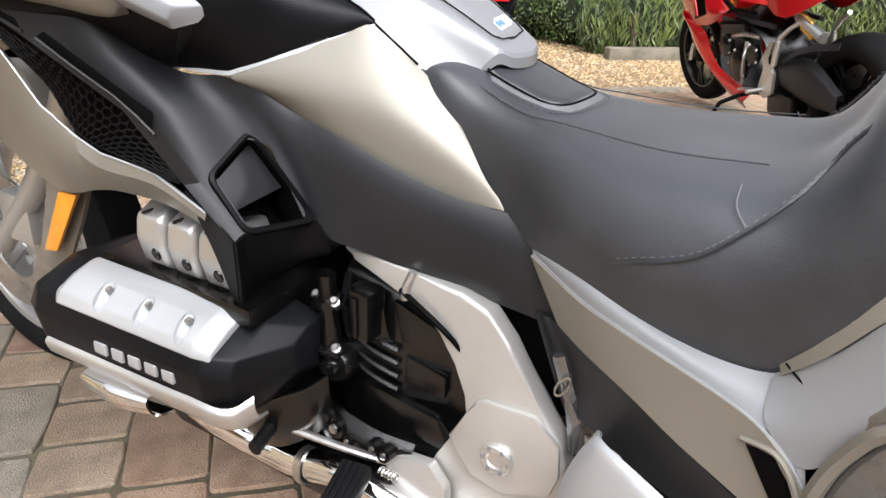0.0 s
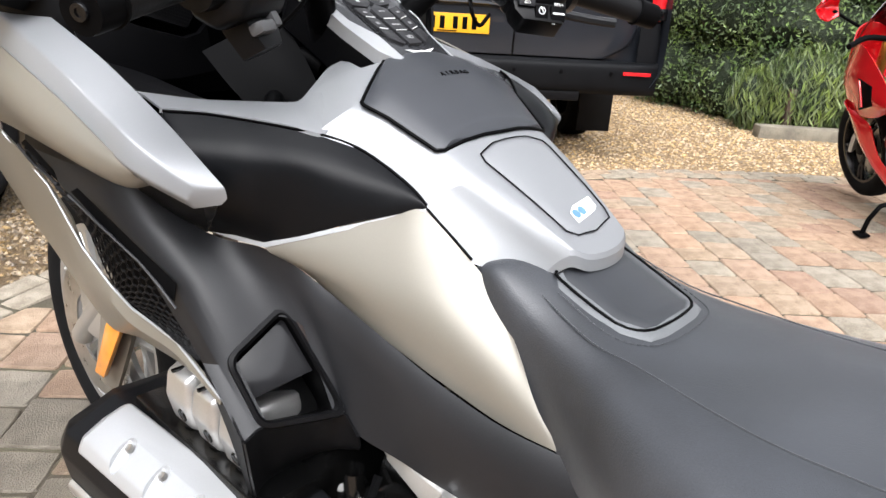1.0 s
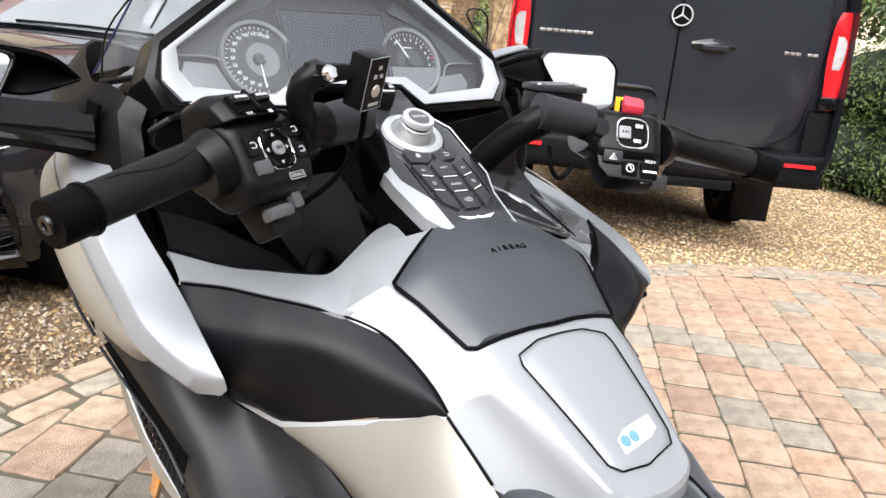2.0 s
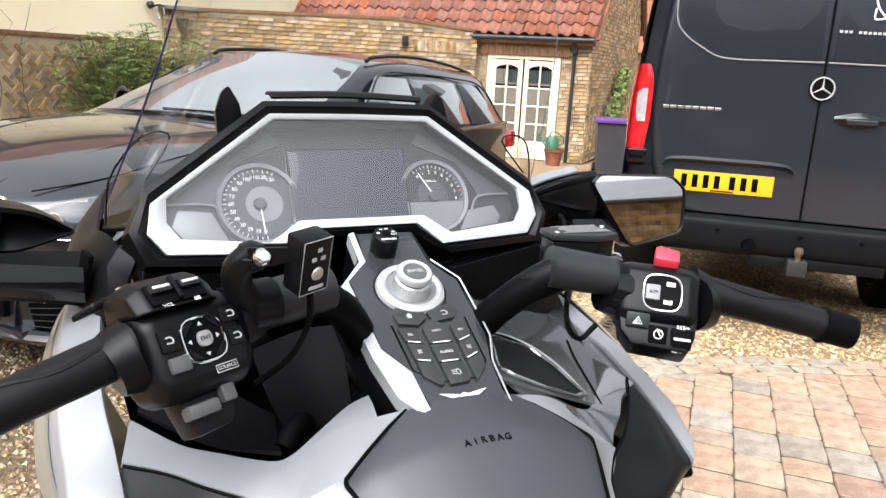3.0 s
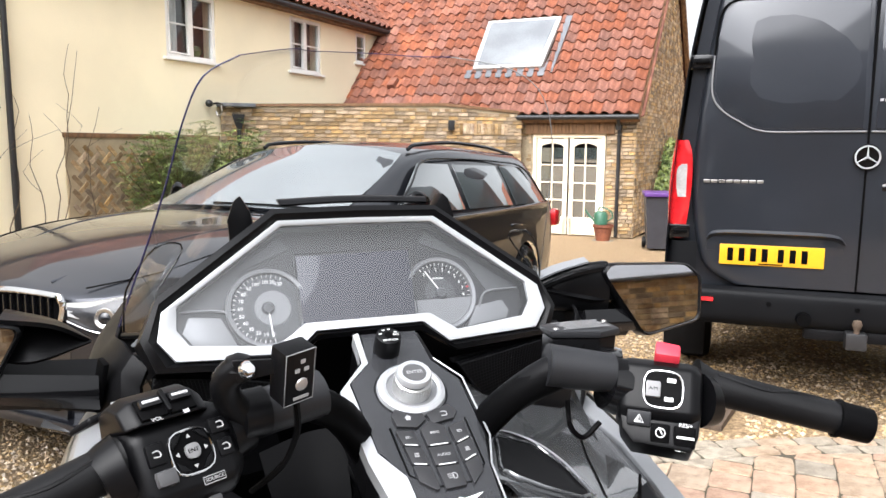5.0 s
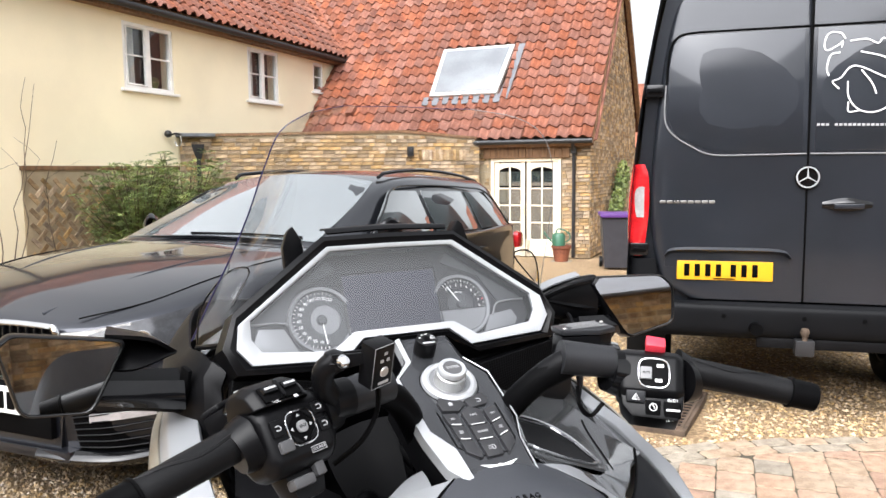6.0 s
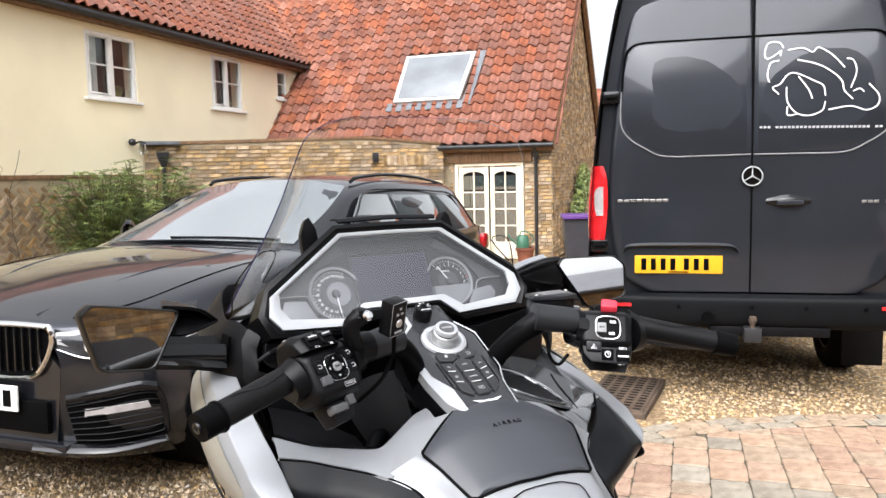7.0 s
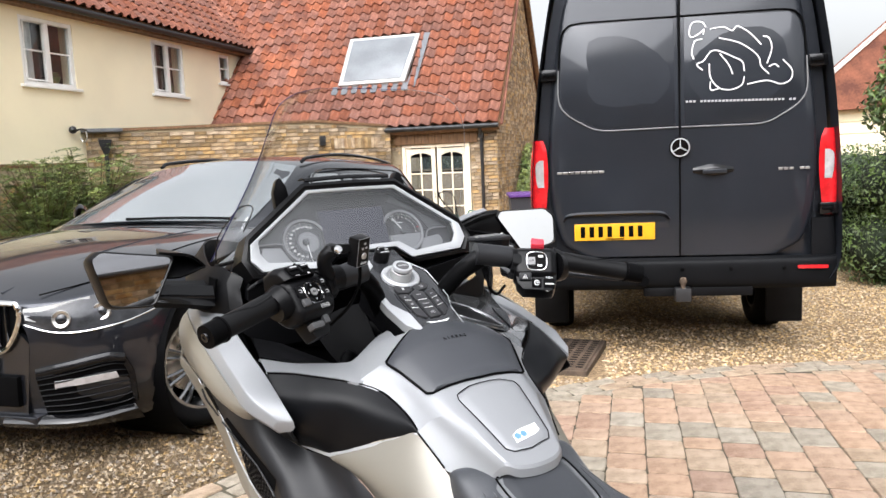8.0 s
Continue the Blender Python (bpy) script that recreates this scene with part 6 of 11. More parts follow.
for s in (-1, 1):
    # band between tank and cowl arm
    # the throttle side sits closer in
    arm_shift = 0.0 if s < 0 else -0.036
    # right band is silver as well; its darker reflection is painted as grey
    band_reflect_mat = M["silver"] if s < 0 else M["gloss_grey"]
    lip = [(0.0742, 0.133, 1.006), (0.0958, 0.132, 0.998), (0.1336, 0.112, 0.983), (0.159, 0.100, 0.9725), (0.1795, 0.097, 0.972), (0.221, 0.127, 0.972), (0.252, 0.154, 0.972), (0.292, 0.215, 0.974)]
    low_ = [(0.080, 0.085, 1.003), (0.110, 0.075, 0.988), (0.145, 0.060, 0.966), (0.1686, 0.0445, 0.947), (0.199, 0.069, 0.9545), (0.2355, 0.0925, 0.962), (0.265, 0.118, 0.9665), (0.302, 0.142, 0.9695)]
    lip, low_ = ([(x + arm_shift * clamp01((x - 0.15) / 0.12), y, z) for x, y, z in q] for q in (lip, low_))
    part("cowl_band", loft(mir([
        [(x, y + 0.003, z - 0.004) for x, y, z in lip], lip,
        [(0.6 * a[0] + 0.4 * b[0], 0.6 * a[1] + 0.4 * b[1], 0.6 * a[2] + 0.4 * b[2] + 0.0025) for a, b in zip(lip, low_)],
        low_, [(x + 0.001, y, z - 0.005) for x, y, z in low_]], s), 4, 4, 0.003, smooth_v=False), band_reflect_mat, bike, smooth=25)
    part("pocket_wall", loft(mir([
        [(x, y + 0.002, z - 0.003) for x, y, z in lip] + [(0.306, 0.42, 1.033)],
        [(0.060, 0.14, 0.95), (0.080, 0.148, 0.94), (0.110, 0.145, 0.925), (0.140, 0.135, 0.918), (0.180, 0.14, 0.915), (0.215, 0.165, 0.915), (0.245, 0.20, 0.92), (0.280, 0.25, 0.94), (0.29, 0.42, 0.97)],
        [(0.05, 0.22, 0.90), (0.07, 0.23, 0.89), (0.10, 0.24, 0.88), (0.13, 0.245, 0.87), (0.15, 0.26, 0.87), (0.18, 0.275, 0.875), (0.20, 0.29, 0.88), (0.23, 0.33, 0.90), (0.25, 0.43, 0.93)]], s), 4, 3), M["black"] if s < 0 else M["gloss_grey"], bike)
    # cowl arm: pale top, champagne flank
    spine = [((0.291, 0.897), (0.2935, 0.909), (0.313, 0.905), (0.318, 0.892), 0.056), ((0.298, 0.938), (0.301, 0.950), (0.342, 0.941), (0.350, 0.918), 0.115),
             ((0.304, 0.962), (0.307, 0.974), (0.349, 0.962), (0.357, 0.936), 0.160), ((0.313, 1.000), (0.317, 1.011), (0.356, 0.995), (0.366, 0.970), 0.240),
             ((0.305, 1.036), (0.309, 1.048), (0.350, 1.036), (0.362, 1.010), 0.420), ((0.255, 1.050), (0.260, 1.060), (0.308, 1.042), (0.324, 1.012), 0.620),
             ((0.140, 1.040), (0.150, 1.046), (0.205, 1.022), (0.225, 0.99), 0.820)]
    if s > 0:
        spine = [((0.276, 0.914), (0.277, 0.921), (0.299, 0.926), (0.304, 0.905), 0.056), ((0.284, 0.937), (0.285, 0.944), (0.3045, 0.951), (0.312, 0.922), 0.115),
                 ((0.288, 0.950), (0.289, 0.957), (0.307, 0.963), (0.316, 0.930), 0.160), ((0.294, 0.968), (0.295, 0.975), (0.312, 0.980), (0.322, 0.948), 0.240),
                 ((0.285, 0.994), (0.286, 1.001), (0.318, 1.006), (0.330, 0.975), 0.420)] + spine[5:]
    arm = []
    for (xa, za), (xb, zb), (xc, zc), (xd, zd), y in spine:
        ti, to = (-0.016, 0.014) if y < 0.06 else (0.0, 0.0)
        arm.append([(s * x, yy, z) for x, yy, z in ((xa, y + ti, za), (xb, y + ti, zb), (xc, y + to - 0.003, zc), (xd, y + to, zd), (xd - 0.010, y + to + 0.006, zd - 0.012), (xa + 0.004, y + ti + 0.006, za - 0.008))])
    bm = nb()
    secs = []
    for col in zip(*arm):
        secs.append(spline(col, 6) if s < 0 else [Vector(p) for p in col])
    rings = [[bm.verts.new(c[i]) for c in secs] for i in range(len(secs[0]))]
    for q, w_ in zip(rings, rings[1:]):
        for j in range(6):
            bm.faces.new((q[j], q[(j + 1) % 6], w_[(j + 1) % 6], w_[j]))
    bm.faces.new(rings[0])
    bm.faces.new(rings[-1][::-1])
    bmesh.ops.recalc_face_normals(bm, faces=bm.faces)
    es = [e for e in bm.edges if len(e.link_faces) == 2 and e.calc_face_angle(0) > 0.35]
    bmesh.ops.bevel(bm, geom=es, offset=0.0025, segments=2, affect="EDGES", profile=0.6)
    part("cowl_arm", bm, M["silver"], bike, "angular silver cowl arm")
    part("cowl_flank", loft([[(s * (x + 1.3 * arm_shift), y, z) for x, y, z in r] for r in (
        [(0.346, 0.118, 0.919), (0.347, 0.119, 0.914), (0.344, 0.120, 0.909), (0.338, 0.120, 0.905), (0.330, 0.120, 0.902)],
        [(0.357, 0.150, 0.935), (0.361, 0.152, 0.922), (0.358, 0.155, 0.906), (0.340, 0.150, 0.890), (0.312, 0.15, 0.890)],
        [(0.368, 0.232, 0.972), (0.379, 0.240, 0.950), (0.377, 0.245, 0.925), (0.352, 0.240, 0.898), (0.320, 0.24, 0.890)],
        [(0.364, 0.415, 1.010), (0.377, 0.415, 0.985), (0.377, 0.415, 0.950), (0.360, 0.410, 0.910), (0.33, 0.41, 0.89)],
        [(0.326, 0.618, 1.010), (0.346, 0.618, 0.985), (0.350, 0.615, 0.945), (0.335, 0.61, 0.90), (0.30, 0.61, 0.87)],
        [(0.225, 0.818, 0.99), (0.250, 0.818, 0.965), (0.26, 0.815, 0.93), (0.25, 0.81, 0.89), (0.22, 0.81, 0.86)])], 4, 5, 0.003), M["titan"], bike)
    # knee recess
    knee = [
        [(0.295, 0.048, 0.902), (0.293, 0.050, 0.895), (0.286, 0.075, 0.872), (0.266, 0.150, 0.818)],
        [(0.299, 0.098, 0.936), (0.298, 0.080, 0.910), (0.286, 0.090, 0.868), (0.262, 0.148, 0.818)],
        [(0.301, 0.139, 0.965), (0.299, 0.105, 0.922), (0.282, 0.112, 0.866), (0.256, 0.140, 0.817)],
        [(0.265, 0.117, 0.962), (0.276, 0.090, 0.922), (0.266, 0.100, 0.862), (0.244, 0.120, 0.816)],
        [(0.2355, 0.091, 0.9575), (0.248, 0.066, 0.920), (0.244, 0.074, 0.862), (0.232, 0.090, 0.815)],
        [(0.199, 0.0675, 0.950), (0.212, 0.044, 0.918), (0.214, 0.050, 0.868), (0.212, 0.056, 0.828)],
        [(0.1686, 0.043, 0.9425), (0.184, 0.020, 0.914), (0.190, 0.018, 0.876), (0.192, 0.026, 0.842)],
        [(0.146, 0.016, 0.932), (0.162, -0.008, 0.908), (0.168, -0.012, 0.882), (0.170, -0.008, 0.860)],
        [(0.1347, -0.019, 0.9165), (0.144, -0.036, 0.902), (0.149, -0.040, 0.886), (0.151, -0.038, 0.872)],
        [(0.1293, -0.051, 0.901), (0.133, -0.060, 0.895), (0.135, -0.062, 0.888), (0.136, -0.060, 0.881)],
        [(0.1285, -0.0725, 0.888), (0.1288, -0.073, 0.887), (0.129, -0.073, 0.886), (0.129, -0.0725, 0.8855)]]
    if s > 0:
        knee = [[(0.264, 0.152, 0.971), (0.265, 0.151, 0.970), (0.267, 0.150, 0.968)],
                [(0.235, 0.110, 0.966), (0.258, 0.098, 0.956), (0.281, 0.102, 0.940)],
                [(0.199, 0.0675, 0.952), (0.235, 0.048, 0.943), (0.278, 0.062, 0.924)],
                [(0.1686, 0.043, 0.9425), (0.215, 0.014, 0.923), (0.276, 0.044, 0.912)],
                [(0.146, 0.016, 0.932), (0.195, -0.002, 0.903), (0.262, 0.047, 0.888)],
                [(0.1347, -0.019, 0.915), (0.165, -0.020, 0.888), (0.235, 0.062, 0.838)],
                [(0.1285, -0.0725, 0.888), (0.140, -0.060, 0.875), (0.200, 0.060, 0.825)]]
    kp = part("knee_panel", loft(mir(knee, s), 4, 5, 0.003), M["knee"], bike)
    part("knee_gap", tube([(s * r[0][0], r[0][1] + 0.001, r[0][2] + 0.0015) for r in knee[2 if s < 0 else 0:]], 0.0017, 6, 4), M["black"], kp)
    part("bright_strip", loft(mir([
        [(0.262, 0.158, 0.8190), (0.246, 0.122, 0.8170), (0.232, 0.087, 0.8160), (0.192, 0.026, 0.8425), (0.1295, -0.072, 0.8860)],
        [(0.263, 0.158, 0.8170), (0.248, 0.121, 0.8120), (0.234, 0.085, 0.8105), (0.194, 0.024, 0.8375), (0.1305, -0.073, 0.8815)]], s), 4, 2, 0.004, smooth_u=False, smooth_v=False), M["white_alu"], bike)
    # champagne side panel under the tank
    part("side_panel", loft(mir([
        [(0.232, 0.087, 0.812), (0.232, 0.084, 0.807), (0.229, 0.081, 0.802), (0.222, 0.078, 0.798)],
        [(0.192, 0.026, 0.840), (0.205, 0.027, 0.818), (0.210, 0.032, 0.794), (0.196, 0.040, 0.772)],
        [(0.153, -0.034, 0.868), (0.174, -0.036, 0.830), (0.187, -0.042, 0.786), (0.178, -0.045, 0.740)],
        [(0.129, -0.073, 0.884), (0.150, -0.086, 0.836), (0.166, -0.102, 0.778), (0.160, -0.120, 0.714)],
        [(0.113, -0.126, 0.836), (0.130, -0.150, 0.795), (0.146, -0.175, 0.745), (0.140, -0.198, 0.686)],
        [(0.111, -0.150, 0.815), (0.122, -0.190, 0.765), (0.130, -0.225, 0.718), (0.130, -0.255, 0.680)],
        [(0.112, -0.158, 0.810), (0.120, -0.200, 0.760), (0.126, -0.235, 0.712), (0.125, -0.268, 0.679)]], s), 4, 4, 0.003), M["titan"], bike)
    part("panel_seam", tube([(s * x, y, z) for x, y, z in ((0.129, -0.073, 0.886), (0.121, -0.100, 0.862), (0.1135, -0.126, 0.8385))], 0.0016, 6, 4), M["black"], bike)
    # charcoal side body that narrows towards the seat
    R = [
        [(0.346, 0.400, 0.885), (0.352, 0.300, 0.845), (0.336, 0.190, 0.765), (0.319, 0.115, 0.680), (0.321, 0.012, 0.627)],
        [(0.318, 0.235, 0.880), (0.322, 0.195, 0.835), (0.315, 0.130, 0.770), (0.305, 0.078, 0.693), (0.288, 0.024, 0.628)],
        [(0.264, 0.152, 0.815), (0.264, 0.132, 0.797), (0.254, 0.100, 0.766), (0.242, 0.074, 0.728), (0.240, 0.004, 0.629)],
        [(0.230, 0.088, 0.806), (0.226, 0.078, 0.788), (0.218, 0.060, 0.755), (0.205, 0.035, 0.710), (0.197, -0.014, 0.629)],
        [(0.196, 0.020, 0.768), (0.200, 0.005, 0.752), (0.200, -0.005, 0.715), (0.194, -0.020, 0.665), (0.188, -0.038, 0.604)],
        [(0.182, -0.060, 0.742), (0.187, -0.070, 0.728), (0.186, -0.080, 0.695), (0.178, -0.095, 0.640), (0.165, -0.105, 0.588)],
        [(0.150, -0.195, 0.692), (0.156, -0.200, 0.678), (0.157, -0.210, 0.650), (0.152, -0.220, 0.605), (0.142, -0.225, 0.565)],
        [(0.122, -0.300, 0.672), (0.130, -0.305, 0.660), (0.136, -0.310, 0.630), (0.136, -0.320, 0.585), (0.128, -0.325, 0.548)],
        [(0.115, -0.420, 0.640), (0.12, -0.420, 0.630), (0.125, -0.420, 0.600), (0.125, -0.420, 0.555), (0.12, -0.42, 0.53)]]
    bmv = loft(mir(R, s), 7, 7, smooth_u=False)
    vent = [Vector(p) for p in ((s * 0.226, 0.074, 0.730), (s * 0.301, 0.075, 0.691), (s * 0.286, 0.026, 0.631), (s * 0.199, -0.012, 0.631))]
    vc = sum(vent, Vector()) / 4
    vn = (vent[2] - vent[0]).cross(vent[3] - vent[1]).normalized()
    if vn.y > 0:
        vn = -vn
    dead = []
    for f in bmv.faces:
        c = f.calc_center_median() - vc
        if abs(c.dot(vn)) < 0.035:
            inside = True
            for i in range(4):
                a, b = vent[i], vent[(i + 1) % 4]
                e = (b - a).cross(vn)
                if e.dot(vc - a) < 0:
                    e = -e
                if e.normalized().dot(f.calc_center_median() - a) < 0.0005:
                    inside = False
            if inside:
                dead.append(f)
    bmesh.ops.delete(bmv, geom=dead, context="FACES")
    sb = part("side_body", bmv, M["grey_plastic"], bike)
    # side vent: raised frame, deep dark duct, smoked flap
    ring, duct = nb(), nb()
    def inset(k, d):
        return [p + (vc - p) * k + vn * d for p in vent]
    def rounded(q, n=4, r=0.16):
        out = []
        for i in range(4):
            p, a, b = q[i], q[i - 1], q[(i + 1) % 4]
            p0, p1 = p + (a - p) * r, p + (b - p) * r
            for j in range(n + 1):
                t = j / n
                out.append(p0 * (1 - t) ** 2 + p * 2 * t * (1 - t) + p1 * t * t)
        return out
    loft([rounded(inset(k, d)) for k, d in ((-0.20, -0.004), (-0.16, 0.006), (-0.06, 0.008), (0.0, 0.003))], 1, 1, bm=ring, closed=True, smooth_u=False, smooth_v=False)
    vf = part("vent_frame", ring, M["matt_black"], sb)
    loft([rounded(inset(k, d)) for k, d in ((-0.01, 0.003), (0.02, -0.02), (0.10, -0.09))], 1, 1, bm=duct, closed=True, caps=False, smooth_u=False, smooth_v=False)
    duct.faces.new([duct.verts.new(p) for p in rounded(inset(0.10, -0.088))])
    part("vent_duct", duct, M["black"], vf)
    q = inset(0.06, -0.012)
    top, lef, low, rig = q
    part("vent_flap", pr([top, lef, lef.lerp(low, 0.62), rig.lerp(top, 0.42)], tuple(vn * -0.003), 0.001), M["smoked"], vf, "smoked plastic flap")
    # lower tuck below the vent
    part("lower_body", loft(mir([
        [(0.321, 0.012, 0.628), (0.288, 0.024, 0.629), (0.240, 0.004, 0.630), (0.197, -0.014, 0.630), (0.188, -0.038, 0.605)],
        [(0.306, 0.030, 0.570), (0.275, 0.045, 0.570), (0.235, 0.035, 0.570), (0.200, 0.010, 0.575), (0.180, -0.030, 0.580)],
        [(0.289, 0.052, 0.512), (0.262, 0.068, 0.515), (0.230, 0.070, 0.52), (0.200, 0.060, 0.53), (0.170, 0.02, 0.56)]], s), 4, 4, 0.004), M["matt_black"], bike)
    part("lower_edge", loft(mir([
        [(0.3225, 0.013, 0.630), (0.3075, 0.031, 0.570), (0.2905, 0.053, 0.511)],
        [(0.318, 0.118, 0.672), (0.308, 0.085, 0.60), (0.291, 0.060, 0.512)]], s), 3, 3, 0.003), M["matt_black"], bike)
    part("cowl_under", loft(mir([
        [(0.264, 0.152, 0.816), (0.286, 0.080, 0.870), (0.294, 0.056, 0.892), (0.312, 0.115, 0.898), (0.335, 0.240, 0.898), (0.345, 0.400, 0.900)],
        [(0.263, 0.180, 0.811), (0.288, 0.150, 0.845), (0.300, 0.150, 0.870), (0.315, 0.180, 0.885), (0.334, 0.270, 0.888), (0.346, 0.400, 0.890)],
        [(0.262, 0.190, 0.806), (0.288, 0.205, 0.838), (0.303, 0.220, 0.860), (0.317, 0.236, 0.878), (0.336, 0.310, 0.881), (0.345, 0.400, 0.882)]], s), 4, 3, 0.003), M["matt_black"], bike)
    # slots in the side body, honeycomb intake
    for (a, b, w) in (((0.3545, 0.262, 0.856), (0.332, 0.150, 0.758), 0.014), ((0.356, 0.375, 0.892), (0.357, 0.305, 0.868), 0.008)):
        A, B = Vector((s * a[0], a[1], a[2])), Vector((s * b[0], b[1], b[2]))
        d = (B - A).normalized()
        nrm = Vector((s * 0.93, -0.28, 0.30)).normalized()
        sd = d.cross(nrm).normalized()
        part("slot", pr([A + sd * w * 0.3 - d * 0.004, A - sd * w * 0.6, B - sd * w, B + sd * w * 0.2 + d * 0.012], tuple(nrm * 0.0016), 0.0006), M["black"], sb)
        part("slot_lip", tube([A + sd * w * 0.4 + nrm * 0.006, (A + B) / 2 + sd * w * 0.35 + nrm * 0.007, B + sd * w * 0.3 + d * 0.02 + nrm * 0.004], 0.0022, 6, 3), M["grey_plastic"], sb)
    mesh_top = [(0.346, 0.405, 0.880), (0.352, 0.300, 0.842), (0.346, 0.250, 0.808), (0.336, 0.190, 0.764), (0.327, 0.150, 0.722), (0.318, 0.114, 0.684)]
    mesh_low = [(0.340, 0.400, 0.850), (0.339, 0.340, 0.7845), (0.335, 0.3125, 0.729), (0.330, 0.287, 0.708), (0.325, 0.230, 0.697), (0.318, 0.114, 0.676)]
    part("intake_back", loft(mir([[(x - 0.012, y, z + 0.01) for x, y, z in mesh_top], [(x - 0.014, y + 0.01, z - 0.025) for x, y, z in mesh_low]], s), 4, 2, 0.003), M["black"], bike)
    hx = nb()
    def onm(u, v):
        a = spline([(s * x, y, z) for x, y, z in mesh_top], 12)
        b = spline([(s * x, y, z) for x, y, z in mesh_low], 12)
        i = min(len(a) - 2, int(u * (len(a) - 1)))
        t = u * (len(a) - 1) - i
        return (a[i].lerp(a[i + 1], t)).lerp(b[i].lerp(b[i + 1], t), v)
    nu_, nv_ = 24, 6
    for iu in range(nu_):
        for iv in range(nv_):
            cu, cv = (iu + 0.5 * (iv % 2)) / nu_, (iv + 0.5) / nv_
            if cu > 0.97:
                continue
            hexa = []
            for k in range(6):
                an = math.pi / 3 * k + math.pi / 6
                hexa.append(onm(min(0.999, max(0, cu + 0.58 / nu_ * math.cos(an))), min(1, max(0, cv + 0.64 / nv_ * math.sin(an)))))
            for k in range(3):
                if (hexa[k] - hexa[k + 1]).length > 0.002:
                    tube([hexa[k], hexa[k + 1]], 0.0016, 4, 1, hx, caps=False)
    part("honeycomb", hx, M["matt_black"], bike, "black honeycomb intake mesh")
    # champagne lower fairing forward of the engine
    fedge = [(0.350, 0.640, 0.900), (0.348, 0.470, 0.885), (0.341, 0.402, 0.822), (0.339, 0.366, 0.746), (0.333, 0.314, 0.712), (0.327, 0.276, 0.694), (0.320, 0.175, 0.684), (0.319, 0.075, 0.650)]
    part("lower_fairing", loft(mir([
        fedge,
        [(0.352, 0.640, 0.880), (0.352, 0.480, 0.860), (0.346, 0.410, 0.800), (0.343, 0.374, 0.728), (0.338, 0.318, 0.696), (0.331, 0.278, 0.675), (0.323, 0.178, 0.670), (0.320, 0.078, 0.642)],
        [(0.335, 0.640, 0.780), (0.330, 0.520, 0.730), (0.326, 0.455, 0.690), (0.322, 0.410, 0.655), (0.318, 0.340, 0.648), (0.314, 0.285, 0.645), (0.308, 0.185, 0.645), (0.306, 0.095, 0.628)],
        [(0.300, 0.660, 0.700), (0.290, 0.560, 0.640), (0.288, 0.480, 0.605), (0.292, 0.420, 0.600), (0.298, 0.345, 0.622), (0.298, 0.290, 0.632), (0.298, 0.190, 0.634), (0.300, 0.100, 0.620)]], s), 4, 4, 0.003, smooth_v=False), M["titan"], bike)
    part("fairing_edge", tube([(s * (x + 0.0005), y, z + 0.001) for x, y, z in fedge[1:]], 0.0018, 6, 1), M["white_alu"], bike)
    # nose fairing further forward
    part("nose_fairing", loft(mir([
        [(0.350, 0.640, 0.900), (0.335, 0.618, 0.955), (0.300, 0.61, 1.00)],
        [(0.300, 0.820, 0.880), (0.270, 0.815, 0.930), (0.220, 0.80, 0.99)],
        [(0.140, 0.980, 0.860), (0.120, 0.970, 0.900), (0.10, 0.93, 0.96)],
        [(0.0, 1.030, 0.840), (0.0, 1.015, 0.890), (0.0, 0.96, 0.95)]], s), 4, 4, 0.004), M["titan"], bike)


# seat
def seat_rows():
    sec = [
        (-0.122, (0, 0.830), (0.055, 0.828), (0.090, 0.826), (0.104, 0.822), (0.1100, 0.812)),
        (-0.140, (0, 0.842), (0.055, 0.840), (0.093, 0.839), (0.108, 0.833), (0.1145, 0.812)),
        (-0.165, (0, 0.848), (0.060, 0.844), (0.099, 0.837), (0.114, 0.822), (0.1185, 0.790)),
        (-0.215, (0, 0.827), (0.064, 0.822), (0.106, 0.803), (0.119, 0.772), (0.120, 0.725)),
        (-0.268, (0, 0.806), (0.072, 0.800), (0.120, 0.782), (0.136, 0.735), (0.128, 0.672)),
        (-0.330, (0, 0.792), (0.088, 0.786), (0.148, 0.768), (0.166, 0.712), (0.150, 0.640)),
        (-0.420, (0, 0.783), (0.105, 0.780), (0.180, 0.764), (0.207, 0.705), (0.190, 0.632)),
        (-0.500, (0, 0.783), (0.115, 0.783), (0.200, 0.766), (0.228, 0.705), (0.212, 0.622)),
        (-0.565, (0, 0.790), (0.120, 0.793), (0.208, 0.775), (0.240, 0.715), (0.226, 0.616)),
        (-0.615, (0, 0.830), (0.122, 0.838), (0.212, 0.815), (0.248, 0.735), (0.236, 0.628)),
        (-0.670, (0, 0.905), (0.125, 0.910), (0.208, 0.880), (0.250, 0.775), (0.245, 0.655)),
        (-0.80, (0, 0.965), (0.130, 0.965), (0.208, 0.935), (0.255, 0.82), (0.250, 0.70)),
        (-1.05, (0, 0.950), (0.140, 0.950), (0.210, 0.925), (0.250, 0.83), (0.245, 0.72)),
        (-1.15, (0, 1.20), (0.13, 1.19), (0.19, 1.10), (0.22, 0.95), (0.22, 0.74)),
    ]
    rows = []
    for y, *ps in sec:
        half = [(x, y + (0.0 if y > -0.2 else -0.25 * (0.8 - z) * (y < -0.55)), z) for x, z in ps]
        rows.append([(-x, yy, z) for x, yy, z in half[::-1]] + [(x, yy, z) for x, yy, z in half[1:]])
    return rows


